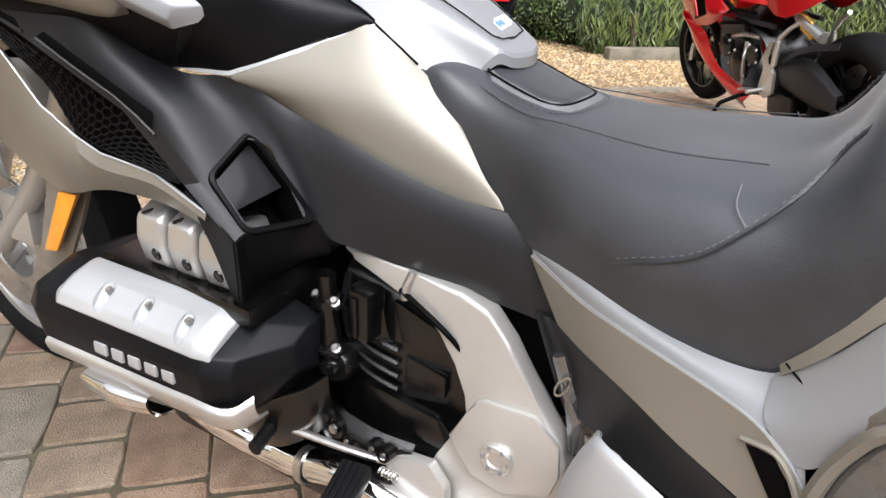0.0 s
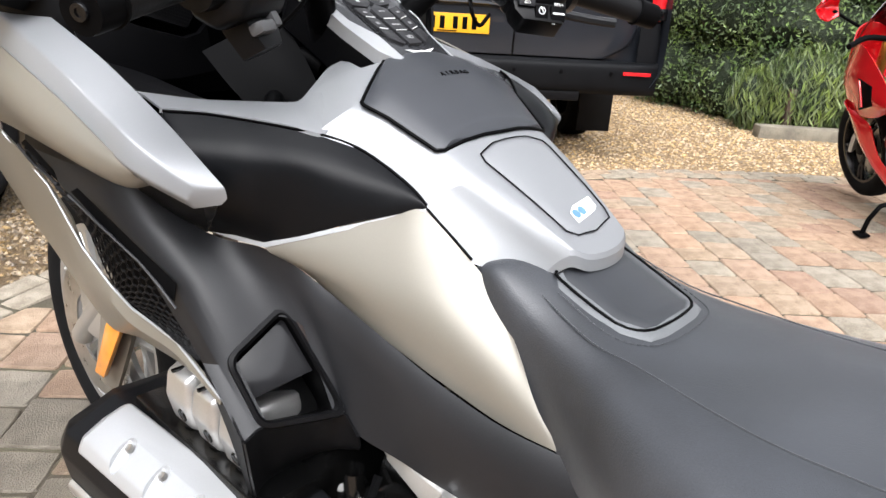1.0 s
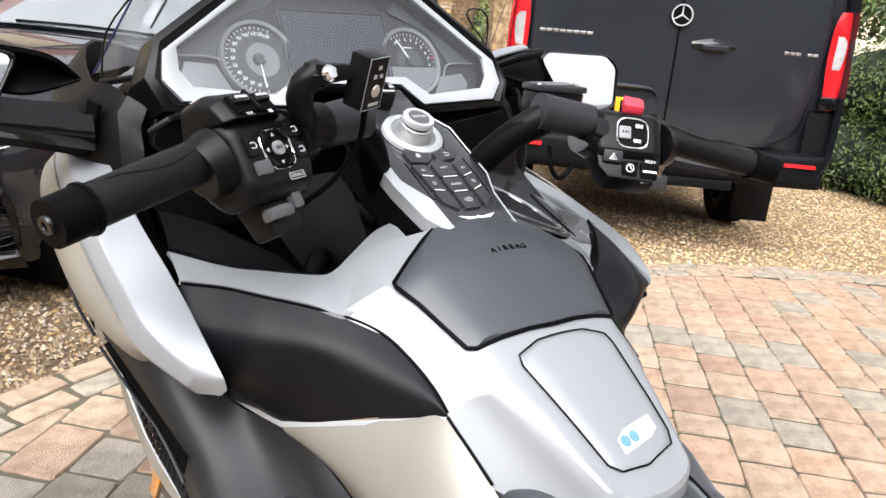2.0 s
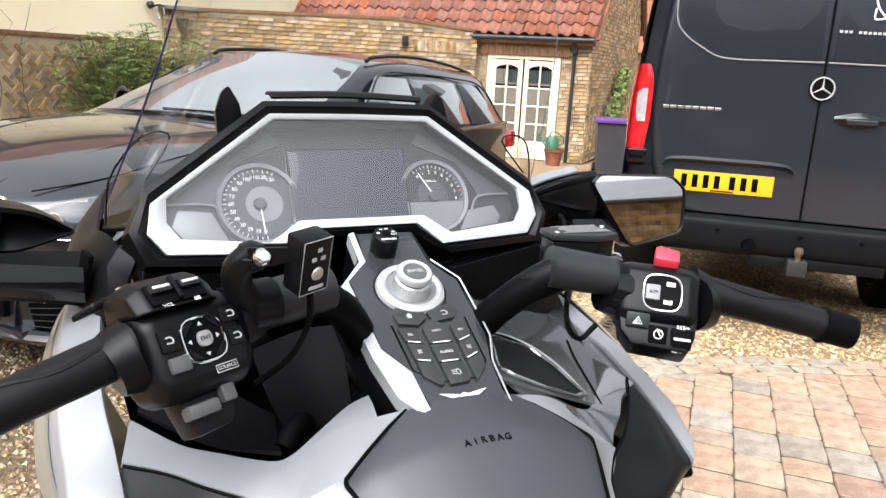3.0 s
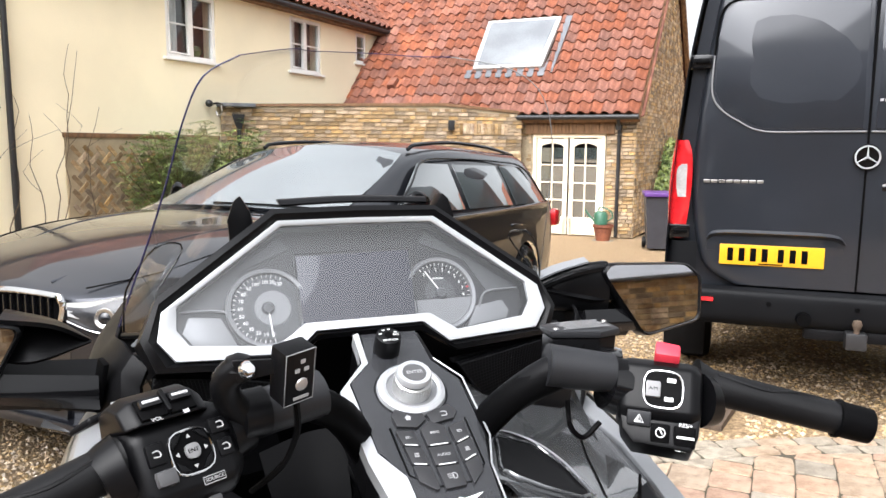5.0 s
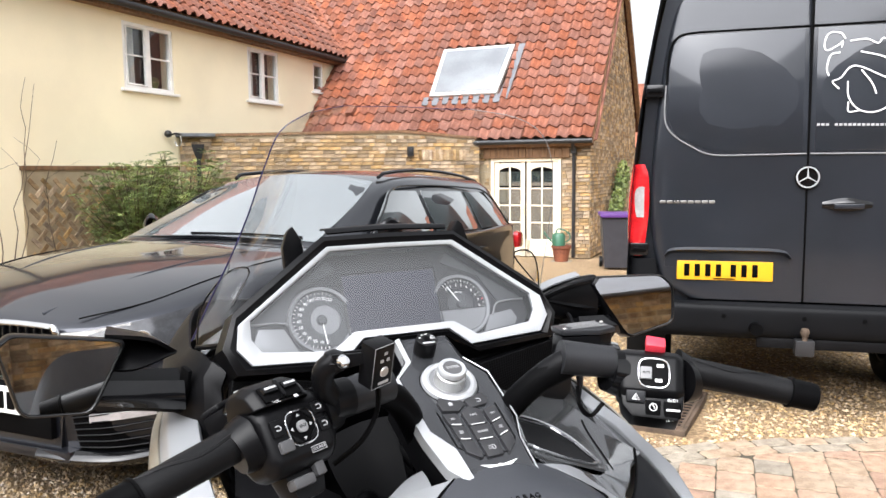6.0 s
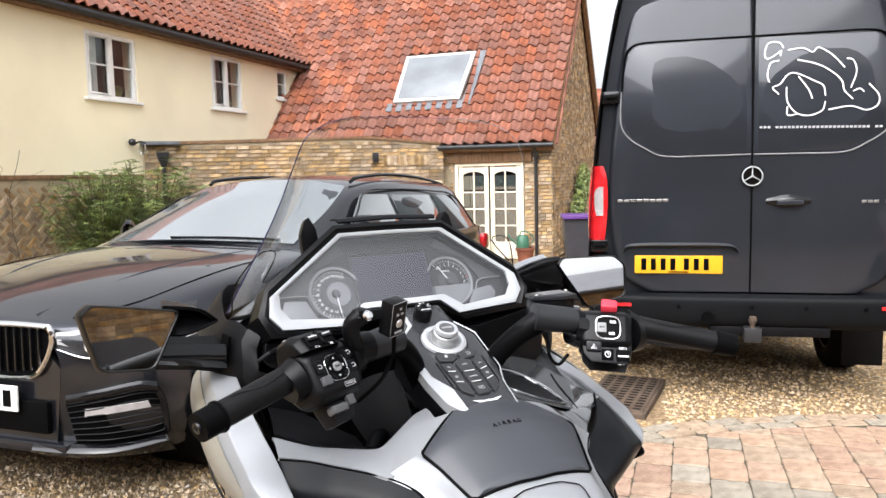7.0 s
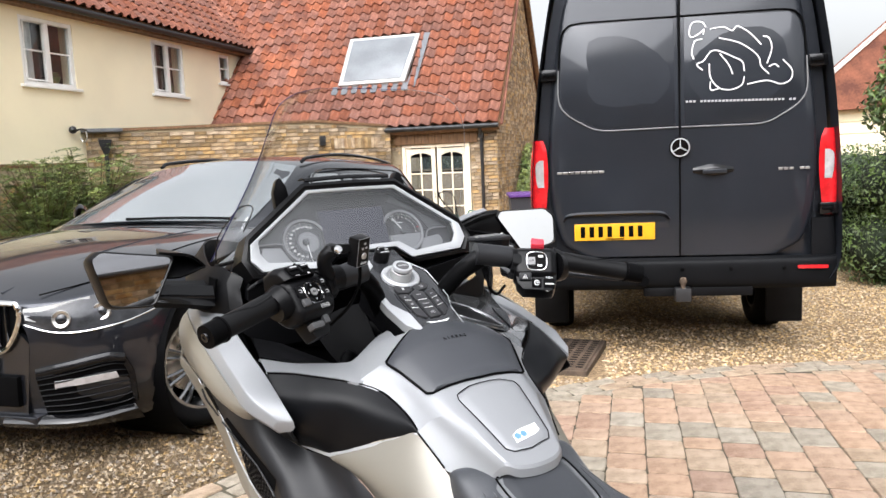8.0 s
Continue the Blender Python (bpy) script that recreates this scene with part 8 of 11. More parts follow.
def make_dash():
    outer = sym([(0, 1.263), (0.104, 1.262), (0.243, 1.167), (0.248, 1.137), (0.229, 1.115), (0.101, 1.109), (0.069, 1.134), (0.0, 1.134)])
    inner = sym([(0, 1.257), (0.100, 1.256), (0.226, 1.172), (0.227, 1.148), (0.214, 1.131), (0.116, 1.122), (0.080, 1.144), (0.0, 1.144)])
    d = part("instrument_panel", pr([fac(x, z, -0.006) for x, z in inner], tuple(DN * -0.02)), M["dial_dark"], bike, "instrument panel with two dials and a dark screen")
    # bezel: broad and bright below, thin above
    bm = nb()
    loft([[dsh(x, z, dd) for x, z in o] for o, dd in ((outer, -0.004), (outer, 0.0045), (inner, 0.002), (inner, -0.004))], 1, 1, bm=bm, closed=True, smooth_u=False, smooth_v=False)
    bmesh.ops.bevel(bm, geom=[e for e in bm.edges if len(e.link_faces) == 2 and e.calc_face_angle(0) > 0.5], offset=0.0012, segments=2, affect="EDGES", profile=0.6)
    part("bezel", bm, M["white_alu"], d, "brushed silver bezel")
    wall = nb()
    loft([[dsh(x, z, -0.0035) for x, z in inner], [fac(x, z, -0.006) for x, z in inner]], 1, 1, bm=wall, closed=True, smooth_u=False, smooth_v=False)
    part("recess_wall", wall, M["black"], d)
    # hood shell round the bezel
    big = sym([(0, 1.279), (0.110, 1.277), (0.247, 1.184), (0.266, 1.140), (0.250, 1.106), (0.112, 1.098), (0.066, 1.125), (0.0, 1.125)])
    hood = nb()
    loft([[dsh(x, z, -0.002) for x, z in outer], [dsh((a + c) / 2, (b + e) / 2, 0.006) for (a, b), (c, e) in zip(outer, big)], [dsh(x, z, 0.001) for x, z in big], [dsh(x * 1.02, z + 0.002, -0.040) for x, z in big], [dsh(x * 0.99, z - 0.008, -0.13) for x, z in big], [dsh(x * 0.78, z - 0.06, -0.26) for x, z in big]], 1, 1, bm=hood, closed=True, smooth_u=False, smooth_v=False)
    hd = part("hood", hood, M["switch_black"], bike)
    part("top_cover", loft([[(DX - 0.098, 0.398, 1.282), (DX, 0.403, 1.285), (DX + 0.100, 0.408, 1.282)], [(DX - 0.100, 0.412, 1.288), (DX, 0.417, 1.291), (DX + 0.102, 0.422, 1.288)], [(DX - 0.095, 0.455, 1.284), (DX, 0.460, 1.288), (DX + 0.097, 0.465, 1.284)]], 4, 3, 0.003), M["matt_black"], hd)
    # dials: left speed, right engine speed
    for cx, cz, nums, needle, a0, a1 in ((-0.1205, 1.168, "0 10 20 30 40 50 60 70 80 90 100 110 120 130", -86, -83, -297), (0.1075, 1.170, "0 1 2 3 4 5 6 7 8", 121, 126, -7)):
        r = 0.0435
        m = aim(fac(cx, cz, -0.004), DN, DR)
        # left face takes the colour with the sky's reflection painted in
        face = part("dial", lathe([(0, 0.0), (r, 0.0), (r, -0.004)], 56, m), M["dial_dark"] if cx > 0 else M["dial"], d, "round dial with pale figures")
        part("dial_ring", lathe([(r, 0.0), (r + 0.001, 0.005), (r + 0.0055, 0.006), (r + 0.0070, 0.0)], 56, m, closed=True), M["dial_ring"], face)
        part("dial_hub_disc", lathe([(0, 0.001), (r * 0.50, 0.001), (r * 0.51, 0)], 40, m @ Matrix.Translation((0.006 if cx < 0 else 0.0, 0, 0))), M["dial_ring"] if cx < 0 else M["dial"], face)
        lab = nums.split()
        for i, tx in enumerate(lab):
            an = radians(a0 + (a1 - a0) * i / (len(lab) - 1))
            part("lettering", text_mesh(tx, 0.0066, m @ Matrix.Translation((r * 0.76 * math.cos(an), r * 0.76 * math.sin(an), 0.0016)), 0.0002), M["white_print"], face)
        tk = nb()
        for i in range((len(lab) - 1) * 2 + 1):
            an = radians(a0 + (a1 - a0) * i / ((len(lab) - 1) * 2))
            box(tk, (r * 0.94, 0, 0.0012), (0.0042 if i % 2 == 0 else 0.0025, 0.0008, 0.0006), 0, m @ pose(0, 0, 0, 0, 0, math.degrees(an)))
        part("dial_ticks", tk, M["white_print"], face)
        if cx > 0:
            half = [(r * math.cos(a_), r * math.sin(a_) ) for a_ in [radians(-170 + 8 * q) for q in range(21)]]
            part("lower_dial", on_(m, pr([(x, y, 0.0012) for x, y in half], (0, 0, 0.0012))), M["dial_ring"], face, "pale lower half of the dial")
            part("dial_divider", bx((0, -0.006, 0.0022), (2 * r, 0.0014, 0.001), 0, m), M["dial_dark"], face)
            part("lettering", text_mesh("x1000r/min", 0.0040, m @ Matrix.Translation((-0.002, 0.021, 0.0016)), 0.0002), M["white_print"], face)
            part("red_tick", bx((r * 0.94, 0, 0.0014), (0.004, 0.002, 0.0008), 0, m @ pose(0, 0, 0, 0, 0, 10)), M["red_btn"], face)
        part("needle", bx((r * 0.42, 0, 0.004), (r * 0.84, 0.0016, 0.001), 0, m @ pose(0, 0, 0, 0, 0, needle)), M["white_print"], face)
        part("needle_hub", lathe([(0, 0.0065), (0.006, 0.006), (0.0078, 0.003), (0.0078, 0)], 24, m), M["dial"], face)
    scr = part("screen", pr([fac(x, z, 0.001) for x, z in ((-0.081, 1.146), (0.066, 1.147), (0.069, 1.226), (-0.082, 1.225))], tuple(DN * 0.002), 0.0008), M["lcd"], d, "unlit dark display screen")
    part("screen_frame", rim_loop([fac(x, z, 0.002) for x, z in ((-0.084, 1.143), (0.069, 1.144), (0.072, 1.229), (-0.085, 1.228))], 0.0013), M["dial_dark"], scr)
    for nm, q in (("l", ((-0.2125, 1.164), (-0.1765, 1.161), (-0.1575, 1.126), (-0.209, 1.133), (-0.2205, 1.147))), ("r", ((0.1545, 1.151), (0.1955, 1.156), (0.2035, 1.142), (0.1965, 1.133), (0.1385, 1.127)))):
        part("inset_panel", pr([fac(x, z, -0.005) for x, z in q], tuple(DN * 0.003), 0.001), M["dial_ring"], d)
    for sx in (-1, 1):
        part("dial_wing", pr([fac(sx * x, z, -0.0055) for x, z in ((0.088, 1.236), (0.100, 1.250), (0.220, 1.172), (0.175, 1.170), (0.150, 1.212))], tuple(DN * 0.002)), M["dial"], d)
        part("wing_rib", tube([fac(sx * x, z, -0.002) for x, z in ((0.222, 1.170), (0.174, 1.168), (0.160, 1.150))], 0.0016, 6, 3), M["dial_ring"], d)
    gf = nb()
    gf.faces.new([gf.verts.new(dsh(x * 0.998, z, -0.001)) for x, z in inner])
    part("cover_glass", gf, M["dash_glass"], d, "clear instrument cover", smooth=0)
    # speaker panels below the hood
    for s in (-1, 1):
        q = [(DX + s * (x - DX), y, z) for x, y, z in ((0.098, 0.322, 1.076), (0.236, 0.328, 1.100), (0.242, 0.320, 1.064), (0.232, 0.318, 1.054), (0.135, 0.314, 1.026))]
        sp = part("speaker", pr(q, (0, 0.02, 0), 0.003), M["switch_black"], bike, "perforated speaker grille")
        ho = nb()
        A, B, C, D = (Vector(q[0]), Vector(q[1]), Vector(q[2]), Vector(q[4]))
        for i in range(30):
            for j in range(13):
                u, v = (i + 0.7 + 0.5 * (j % 2)) / 31, (j + 0.8) / 14
                p = A.lerp(B, u).lerp(D.lerp(C, u), v)
                ho.faces.new([ho.verts.new(p + Vector((0.0019 * math.cos(k * math.pi / 3), -0.0012, 0.0019 * math.sin(k * math.pi / 3)))) for k in range(6)])
        part("perforation", ho, M["black"], sp)
        part("speaker_surround", loft([[Vector((DX + s * (x - DX), y, z)) for x, y, z in r] for r in ([(0.085, 0.352, 1.090), (0.17, 0.354, 1.103), (0.258, 0.354, 1.116), (0.272, 0.340, 1.07), (0.265, 0.32, 1.01), (0.19, 0.32, 0.965), (0.09, 0.33, 0.97)], [(0.094, 0.330, 1.080), (0.17, 0.333, 1.094), (0.242, 0.334, 1.105), (0.250, 0.325, 1.06), (0.240, 0.315, 1.045), (0.14, 0.312, 1.015), (0.105, 0.32, 1.03)])], 2, 2, 0.006), M["switch_black"], sp)
    part("dash_chin", loft([[dsh(x, z, -0.004) for x, z in ((-0.25, 1.106), (-0.112, 1.098), (-0.066, 1.125), (0.066, 1.125), (0.112, 1.098), (0.25, 1.106))], [(-0.27, 0.39, 1.05), (-0.12, 0.39, 1.03), (-0.08, 0.39, 1.03), (0.05, 0.39, 1.03), (0.09, 0.39, 1.03), (0.22, 0.39, 1.05)], [(-0.25, 0.42, 0.94), (-0.11, 0.44, 0.92), (-0.08, 0.44, 0.92), (0.06, 0.44, 0.92), (0.10, 0.44, 0.92), (0.23, 0.42, 0.94)]], 2, 3), M["black"], bike)


def on_(m, bm):
    bmesh.ops.transform(bm, matrix=m, verts=bm.verts)
    return bm


def rim_loop(pts, r):
    pts = list(pts)
    return tube(pts + [pts[0]], r, 6, 1)


make_dash()

# ---- screen, deflectors, brackets ----
rows = []
for z, h, ye, yc in ((1.13, 0.292, 0.440, 0.63), (1.20, 0.268, 0.385, 0.60), (1.26, 0.247, 0.335, 0.56), (1.32, 0.228, 0.292, 0.50), (1.38, 0.211, 0.262, 0.435), (1.425, 0.190, 0.258, 0.395), (1.449, 0.152, 0.268, 0.365), (1.462, 0.095, 0.30, 0.345)):
    x0 = -0.019
    rows.append([(x0 - h, ye, z), (x0 - h * 0.72, ye + (yc - ye) * 0.62, z + 0.002), (x0 - h * 0.36, ye + (yc - ye) * 0.90, z + 0.004), (x0, yc, z + 0.005), (x0 + h * 0.36, ye + (yc - ye) * 0.90, z + 0.004), (x0 + h * 0.72, ye + (yc - ye) * 0.62, z + 0.002), (x0 + h, ye, z)])
ws = part("windscreen", loft(rows, 4, 4), M["thin_glass"], bike, "tall clear touring screen")
left_edge = [r[0] for r in rows] + rows[-1][1:]
part("screen_edge", tube([Vector(p) for p in left_edge[:7]], 0.0014, 6, 4, r_end=0.0008), M["screen_edge"], ws)
part("screen_edge", tube([Vector(p) for p in [left_edge[6]] + left_edge[7:]], 0.0005, 6, 4), M["screen_edge"], ws)
part("screen_edge", tube([Vector(r[-1]) for r in rows], 0.0006, 6, 4), M["grey_print"], ws)
for s in (-1, 1):
    # screen arm: an upright fin with a chamfered tip
    fo = 0.005 if s < 0 else -0.012
    fin = part("screen_bracket", pr([(DX + s * (x + fo), y, z) for x, y, z in ((0.152, 0.416, 1.205), (0.157, 0.418, 1.262), (0.149, 0.420, 1.286), (0.140, 0.421, 1.294), (0.127, 0.420, 1.272), (0.124, 0.420, 1.255), (0.128, 0.418, 1.205))], (s * -0.002, 0.026, -0.004), 0.004), M["switch_black"], bike, "black screen arm fin")
    dq = [[(-0.306, 0.425, 1.122), (-0.296, 0.405, 1.126), (-0.280, 0.372, 1.134)], [(-0.300, 0.412, 1.180), (-0.286, 0.393, 1.186), (-0.262, 0.366, 1.190)], [(-0.272, 0.380, 1.228), (-0.262, 0.372, 1.238), (-0.238, 0.378, 1.236)], [(-0.262, 0.380, 1.236), (-0.250, 0.378, 1.241), (-0.234, 0.384, 1.232)]]
    dq = [[(DX + (x - DX) * -s, y + 0.05 * (0 if s < 0 else x * -0.6), z) for x, y, z in r] for r in dq]
    df = part("deflector", loft(dq, 4, 4), M["thin_glass"], bike, "clear wind deflector")
    part("deflector_edge", tube([dq[0][0], dq[1][0], dq[2][0], dq[3][1], dq[3][2], dq[1][2]], 0.0013, 6, 3), M["gloss_black"], df)
    part("deflector_foot", tube([dq[0][0], dq[0][1], dq[0][2]], 0.004, 8, 3), M["switch_black"], df)
    # cheek between hood and mirror
    part("cheek", loft(mir([
        [(0.285, 0.345, 1.105), (0.296, 0.335, 1.060), (0.290, 0.325, 1.000), (0.275, 0.33, 0.95)],
        [(0.305, 0.380, 1.125), (0.325, 0.375, 1.075), (0.325, 0.370, 1.030), (0.31, 0.36, 1.00)],
        [(0.315, 0.450, 1.125), (0.350, 0.450, 1.085), (0.352, 0.450, 1.045), (0.33, 0.44, 1.03)],
        [(0.28, 0.600, 1.16), (0.315, 0.60, 1.11), (0.325, 0.600, 1.070), (0.31, 0.60, 1.05)],
        [(0.12, 0.80, 1.12), (0.16, 0.80, 1.08), (0.18, 0.81, 1.05), (0.17, 0.81, 1.03)]], s), 4, 4, 0.004), M["matt_black"], bike)
    part("cheek_slot", pr([(s * 0.318, 0.362, 1.105), (s * 0.326, 0.380, 1.110), (s * 0.336, 0.378, 1.060), (s * 0.328, 0.360, 1.056)], (s * 0.006, -0.004, 0), 0.002), M["black"], bike)
part("nose_top", loft([[(-0.30, 0.46, 1.10), (-0.15, 0.56, 1.19), (0, 0.60, 1.21), (0.15, 0.56, 1.19), (0.30, 0.46, 1.10)], [(-0.27, 0.62, 1.09), (-0.13, 0.68, 1.15), (0, 0.70, 1.17), (0.13, 0.68, 1.15), (0.27, 0.62, 1.09)], [(-0.16, 0.82, 1.05), (-0.08, 0.86, 1.06), (0, 0.88, 1.07), (0.08, 0.86, 1.06), (0.16, 0.82, 1.05)], [(-0.10, 0.94, 0.95), (-0.05, 0.98, 0.95), (0, 0.99, 0.95), (0.05, 0.98, 0.95), (0.10, 0.94, 0.95)]], 4, 4, 0.004), M["silver"], bike)
part("cockpit_floor", loft([[(-0.30, 0.22, 0.93), (-0.15, 0.20, 0.90), (0, 0.16, 0.92), (0.15, 0.20, 0.90), (0.30, 0.22, 0.93)], [(-0.28, 0.33, 0.95), (-0.15, 0.34, 0.88), (0, 0.36, 0.84), (0.15, 0.34, 0.90), (0.28, 0.33, 0.95)], [(-0.27, 0.45, 1.00), (-0.15, 0.48, 0.95), (0, 0.50, 0.92), (0.15, 0.48, 0.95), (0.27, 0.45, 1.00)]], 4, 4), M["black"], bike)


# ---- mirrors ----
def mirror_unit(s, glass, foot, tip):
    """Glass outline from inner top round the outer side to the inner bottom."""
    q = [Vector(p) for p in glass]
    c = sum(q, Vector()) / len(q)
    n = (q[2] - q[0]).cross(q[-1] - q[1]).normalized()
    if n.y > 0:
        n = -n
    q = [p - n * (p - c).dot(n) for p in q]
    N = len(q)

    def rd(k, d, r=0.22):
        o = []
        for i in range(N):
            p, a, b = (c + (v - c) * k for v in (q[i], q[i - 1], q[(i + 1) % N]))
            ra, rb = min(r, 0.012 / max((a - p).length, 1e-6)), min(r, 0.012 / max((b - p).length, 1e-6))
            for j in range(4):
                t = j / 3
                o.append((p + (a - p) * ra) * (1 - t) ** 2 + p * 2 * t * (1 - t) + (p + (b - p) * rb) * t * t + n * d)
        return o
    h = nb()
    loft([rd(1.0, 0.0), rd(1.03, 0.006), rd(1.075, 0.003), rd(1.11, -0.025), rd(0.98, -0.065), rd(0.4, -0.095)], 1, 1, bm=h, closed=True, caps=True, smooth_u=False, smooth_v=False)
    hs = part("mirror_housing", h, M["switch_black"], bike, "black fairing mirror with angular glass")
    g = nb()
    g.faces.new([g.verts.new(p) for p in rd(1.0, 0.002)])
    part("mirror_glass", g, M["mirror"], hs, smooth=0)
    # cap blade and stalk
    it, ib, tp = q[0], q[-1], Vector(tip)
    md = (it + tp) / 2
    part("mirror_blade", loft([[it + n * -0.005 + Vector((s * 0.02, 0, 0.012)), md + Vector((0, -0.012, 0.014)), tp], [it + n * -0.05 + Vector((s * 0.01, 0, 0.018)), md + n * -0.03 + Vector((0, 0, 0.012)), tp + Vector((0, 0.006, -0.001))], [it.lerp(ib, 0.45) + n * -0.02, md.lerp(ib, 0.25) + Vector((0, 0.0, -0.012)), tp + Vector((0, 0.004, -0.006))]], 4, 3, 0.005), M["switch_black"], hs)
    F = Vector(foot)
    st = it.lerp(ib, 0.75) + n * -0.03
    part("mirror_stalk", loft([[st + Vector((0, 0.01, 0.022)), st + Vector((0, -0.02, 0.0)), st + Vector((0, 0.0, -0.028))], [st.lerp(F, 0.5) + Vector((0, 0.03, 0.022)), st.lerp(F, 0.5) + Vector((0, -0.015, 0.0)), st.lerp(F, 0.5) + Vector((0, 0.0, -0.028))], [F + Vector((0, 0.03, 0.026)), F + Vector((0, -0.02, 0.0)), F + Vector((0, 0.0, -0.032))]], 4, 4, 0.02), M["switch_black"], hs)
    part("stalk_lid", loft([[st + Vector((0, -0.018, 0.018)), F + Vector((0, -0.028, 0.022))], [st + Vector((0, -0.031, 0.0)), F + Vector((0, -0.035, 0.0))], [st + Vector((0, -0.023, -0.014)), F + Vector((0, -0.030, -0.018))]], 3, 3, 0.004), M["gloss_black"], hs)


mirror_unit(-1, ((-0.404, 0.340, 1.158), (-0.524, 0.322, 1.180), (-0.540, 0.319, 1.168), (-0.518, 0.311, 1.086), (-0.446, 0.322, 1.078)), (-0.330, 0.385, 1.072), (-0.338, 0.372, 1.134))
mirror_unit(1, ((0.358, 0.390, 1.170), (0.369, 0.388, 1.183), (0.482, 0.368, 1.182), (0.503, 0.3610, 1.163), (0.497, 0.3488, 1.102), (0.414, 0.3632, 1.081)), (0.315, 0.400, 1.100), (0.262, 0.412, 1.152))
part("mirror_shroud", loft([[(x, y0 + 0.05, zt - 0.012), (x, y0 + 0.012, zt), (x, y0, zt - 0.010), (x, y0 - 0.004, (zt + zb) / 2), (x, y0 + 0.006, zb + 0.008), (x, y0 + 0.05, zb)] for x, y0, zt, zb in ((0.252, 0.425, 1.156, 1.112), (0.290, 0.410, 1.170, 1.108), (0.330, 0.398, 1.184, 1.104), (0.366, 0.391, 1.188, 1.098))], 4, 3), M["switch_black"], bike)
part("mirror_cap", loft([[(0.240, 0.425, 1.150), (0.285, 0.410, 1.174), (0.335, 0.399, 1.189)], [(0.242, 0.440, 1.156), (0.288, 0.428, 1.180), (0.338, 0.418, 1.193)]], 3, 2, 0.003), M["silver"], bike, "slim silver mirror cap")


# ---- bars, grips, switches ----
def bar_side(s):
    a, root, end = Vector((s * 0.138, 0.122, 1.126)), Vector((s * 0.284, 0.084, 1.104)), Vector((s * 0.440, 0.002, 1.066))
    if s < 0:
        a, root, end = Vector((-0.138, 0.124, 1.122)), Vector((-0.286, 0.076, 1.104)), Vector((-0.426, 0.008, 1.074))
    d = (end - root).normalized()
    b = part("handlebar", tube([(s * 0.055, 0.190, 1.02), (s * 0.085, 0.165, 1.075), a, a.lerp(root, 0.5), root], 0.0165, 12, 5), M["matt_black"], bike)
    part("clamp", tube([(s * 0.060, 0.185, 1.035), (s * 0.095, 0.150, 1.090), (s * 0.135, 0.124, 1.120)], 0.0175, 12, 4), M["black"], b)
    part("bar_sleeve", tube([a.lerp(root, -0.12), a.lerp(root, 0.10), a.lerp(root, 0.35)], 0.023, 16, 2, r_end=0.021), M["grey_plastic"], b)
    g = part("grip", tube([root - d * 0.005, root + d * 0.02, root + d * 0.07, root.lerp(end, 0.82)], 0.0195, 18, 4, r_end=0.0175), M["rubber"], b, "black rubber grip with a moulded ridge")
    part("grip_flange", tube([root - d * 0.006, root, root + d * 0.010], 0.026, 18, 1, r_end=0.020), M["rubber"], g)
    up = Vector((0, 0.1, 1))
    part("grip_ridge", tube([root + d * 0.015 + up * 0.016 + Vector((0, -0.010, 0)), root + d * 0.06 + up * 0.012 + Vector((0, -0.014, 0)), root + d * 0.10 + up * 0.017 + Vector((0, -0.006, 0)), root.lerp(end, 0.80) + up * 0.0165], 0.0022, 6, 4), M["rubber"], g)
    part("bar_weight", tube([root.lerp(end, 0.82), root.lerp(end, 0.83), end - d * 0.003, end], 0.0195, 18, 1, r_end=0.0185), M["black"], b)
    part("weight_bolt", lathe([(0, 0.0005), (0.003, 0.0005), (0.0035, 0.002), (0.007, 0.002), (0.008, 0.0), (0.008, -0.004)], 14, aim(end + d * 0.001, d)), M["gloss_black"], b)
    part("weight_groove", lathe([(0.0185, 0), (0.0208, 0.001), (0.0208, 0.004), (0.0185, 0.005)], 18, aim(root.lerp(end, 0.80), d)), M["black"], b)
    return b, root, d


bar_l, root_l, dl = bar_side(-1)
bar_r, root_r, dr = bar_side(1)


def face_frame(c, u, w):
    """A face that looks along w with u to its right; c its middle."""
    u = Vector(u).normalized()
    w = Vector(w)
    w = (w - u * u.dot(w)).normalized()
    v = w.cross(u)
    return Matrix(((u[0], v[0], w[0], c[0]), (u[1], v[1], w[1], c[1]), (u[2], v[2], w[2], c[2]), (0, 0, 0, 1)))


def ribbed_body(secs, m, bev=0.003):
    """A faceted housing: outlines (v, w) at steps of u."""
    bm = nb()
    rings = [[bm.verts.new((u, v, w)) for v, w in o] for u, o in secs]
    n = len(rings[0])
    for q, r in zip(rings, rings[1:]):
        for j in range(n):
            bm.faces.new((q[j], q[(j + 1) % n], r[(j + 1) % n], r[j]))
    bm.faces.new(rings[0][::-1])
    bm.faces.new(rings[-1])
    bmesh.ops.recalc_face_normals(bm, faces=bm.faces)
    es = [e for e in bm.edges if e.calc_face_angle(0) > 0.30]
    bmesh.ops.bevel(bm, geom=es, offset=bev, segments=3, affect="EDGES", profile=0.5)
    bmesh.ops.transform(bm, matrix=m, verts=bm.verts)
    return bm


def on(m, bm):
    bmesh.ops.transform(bm, matrix=m, verts=bm.verts)
    return bm


def squircle(r, n=24, k=3.5):
    o = []
    for i in range(n):
        a = 2 * math.pi * i / n
        c, s_ = math.cos(a), math.sin(a)
        q = (abs(c) ** k + abs(s_) ** k) ** (-1 / k)
        o.append((r * q * c, r * q * s_))
    return o


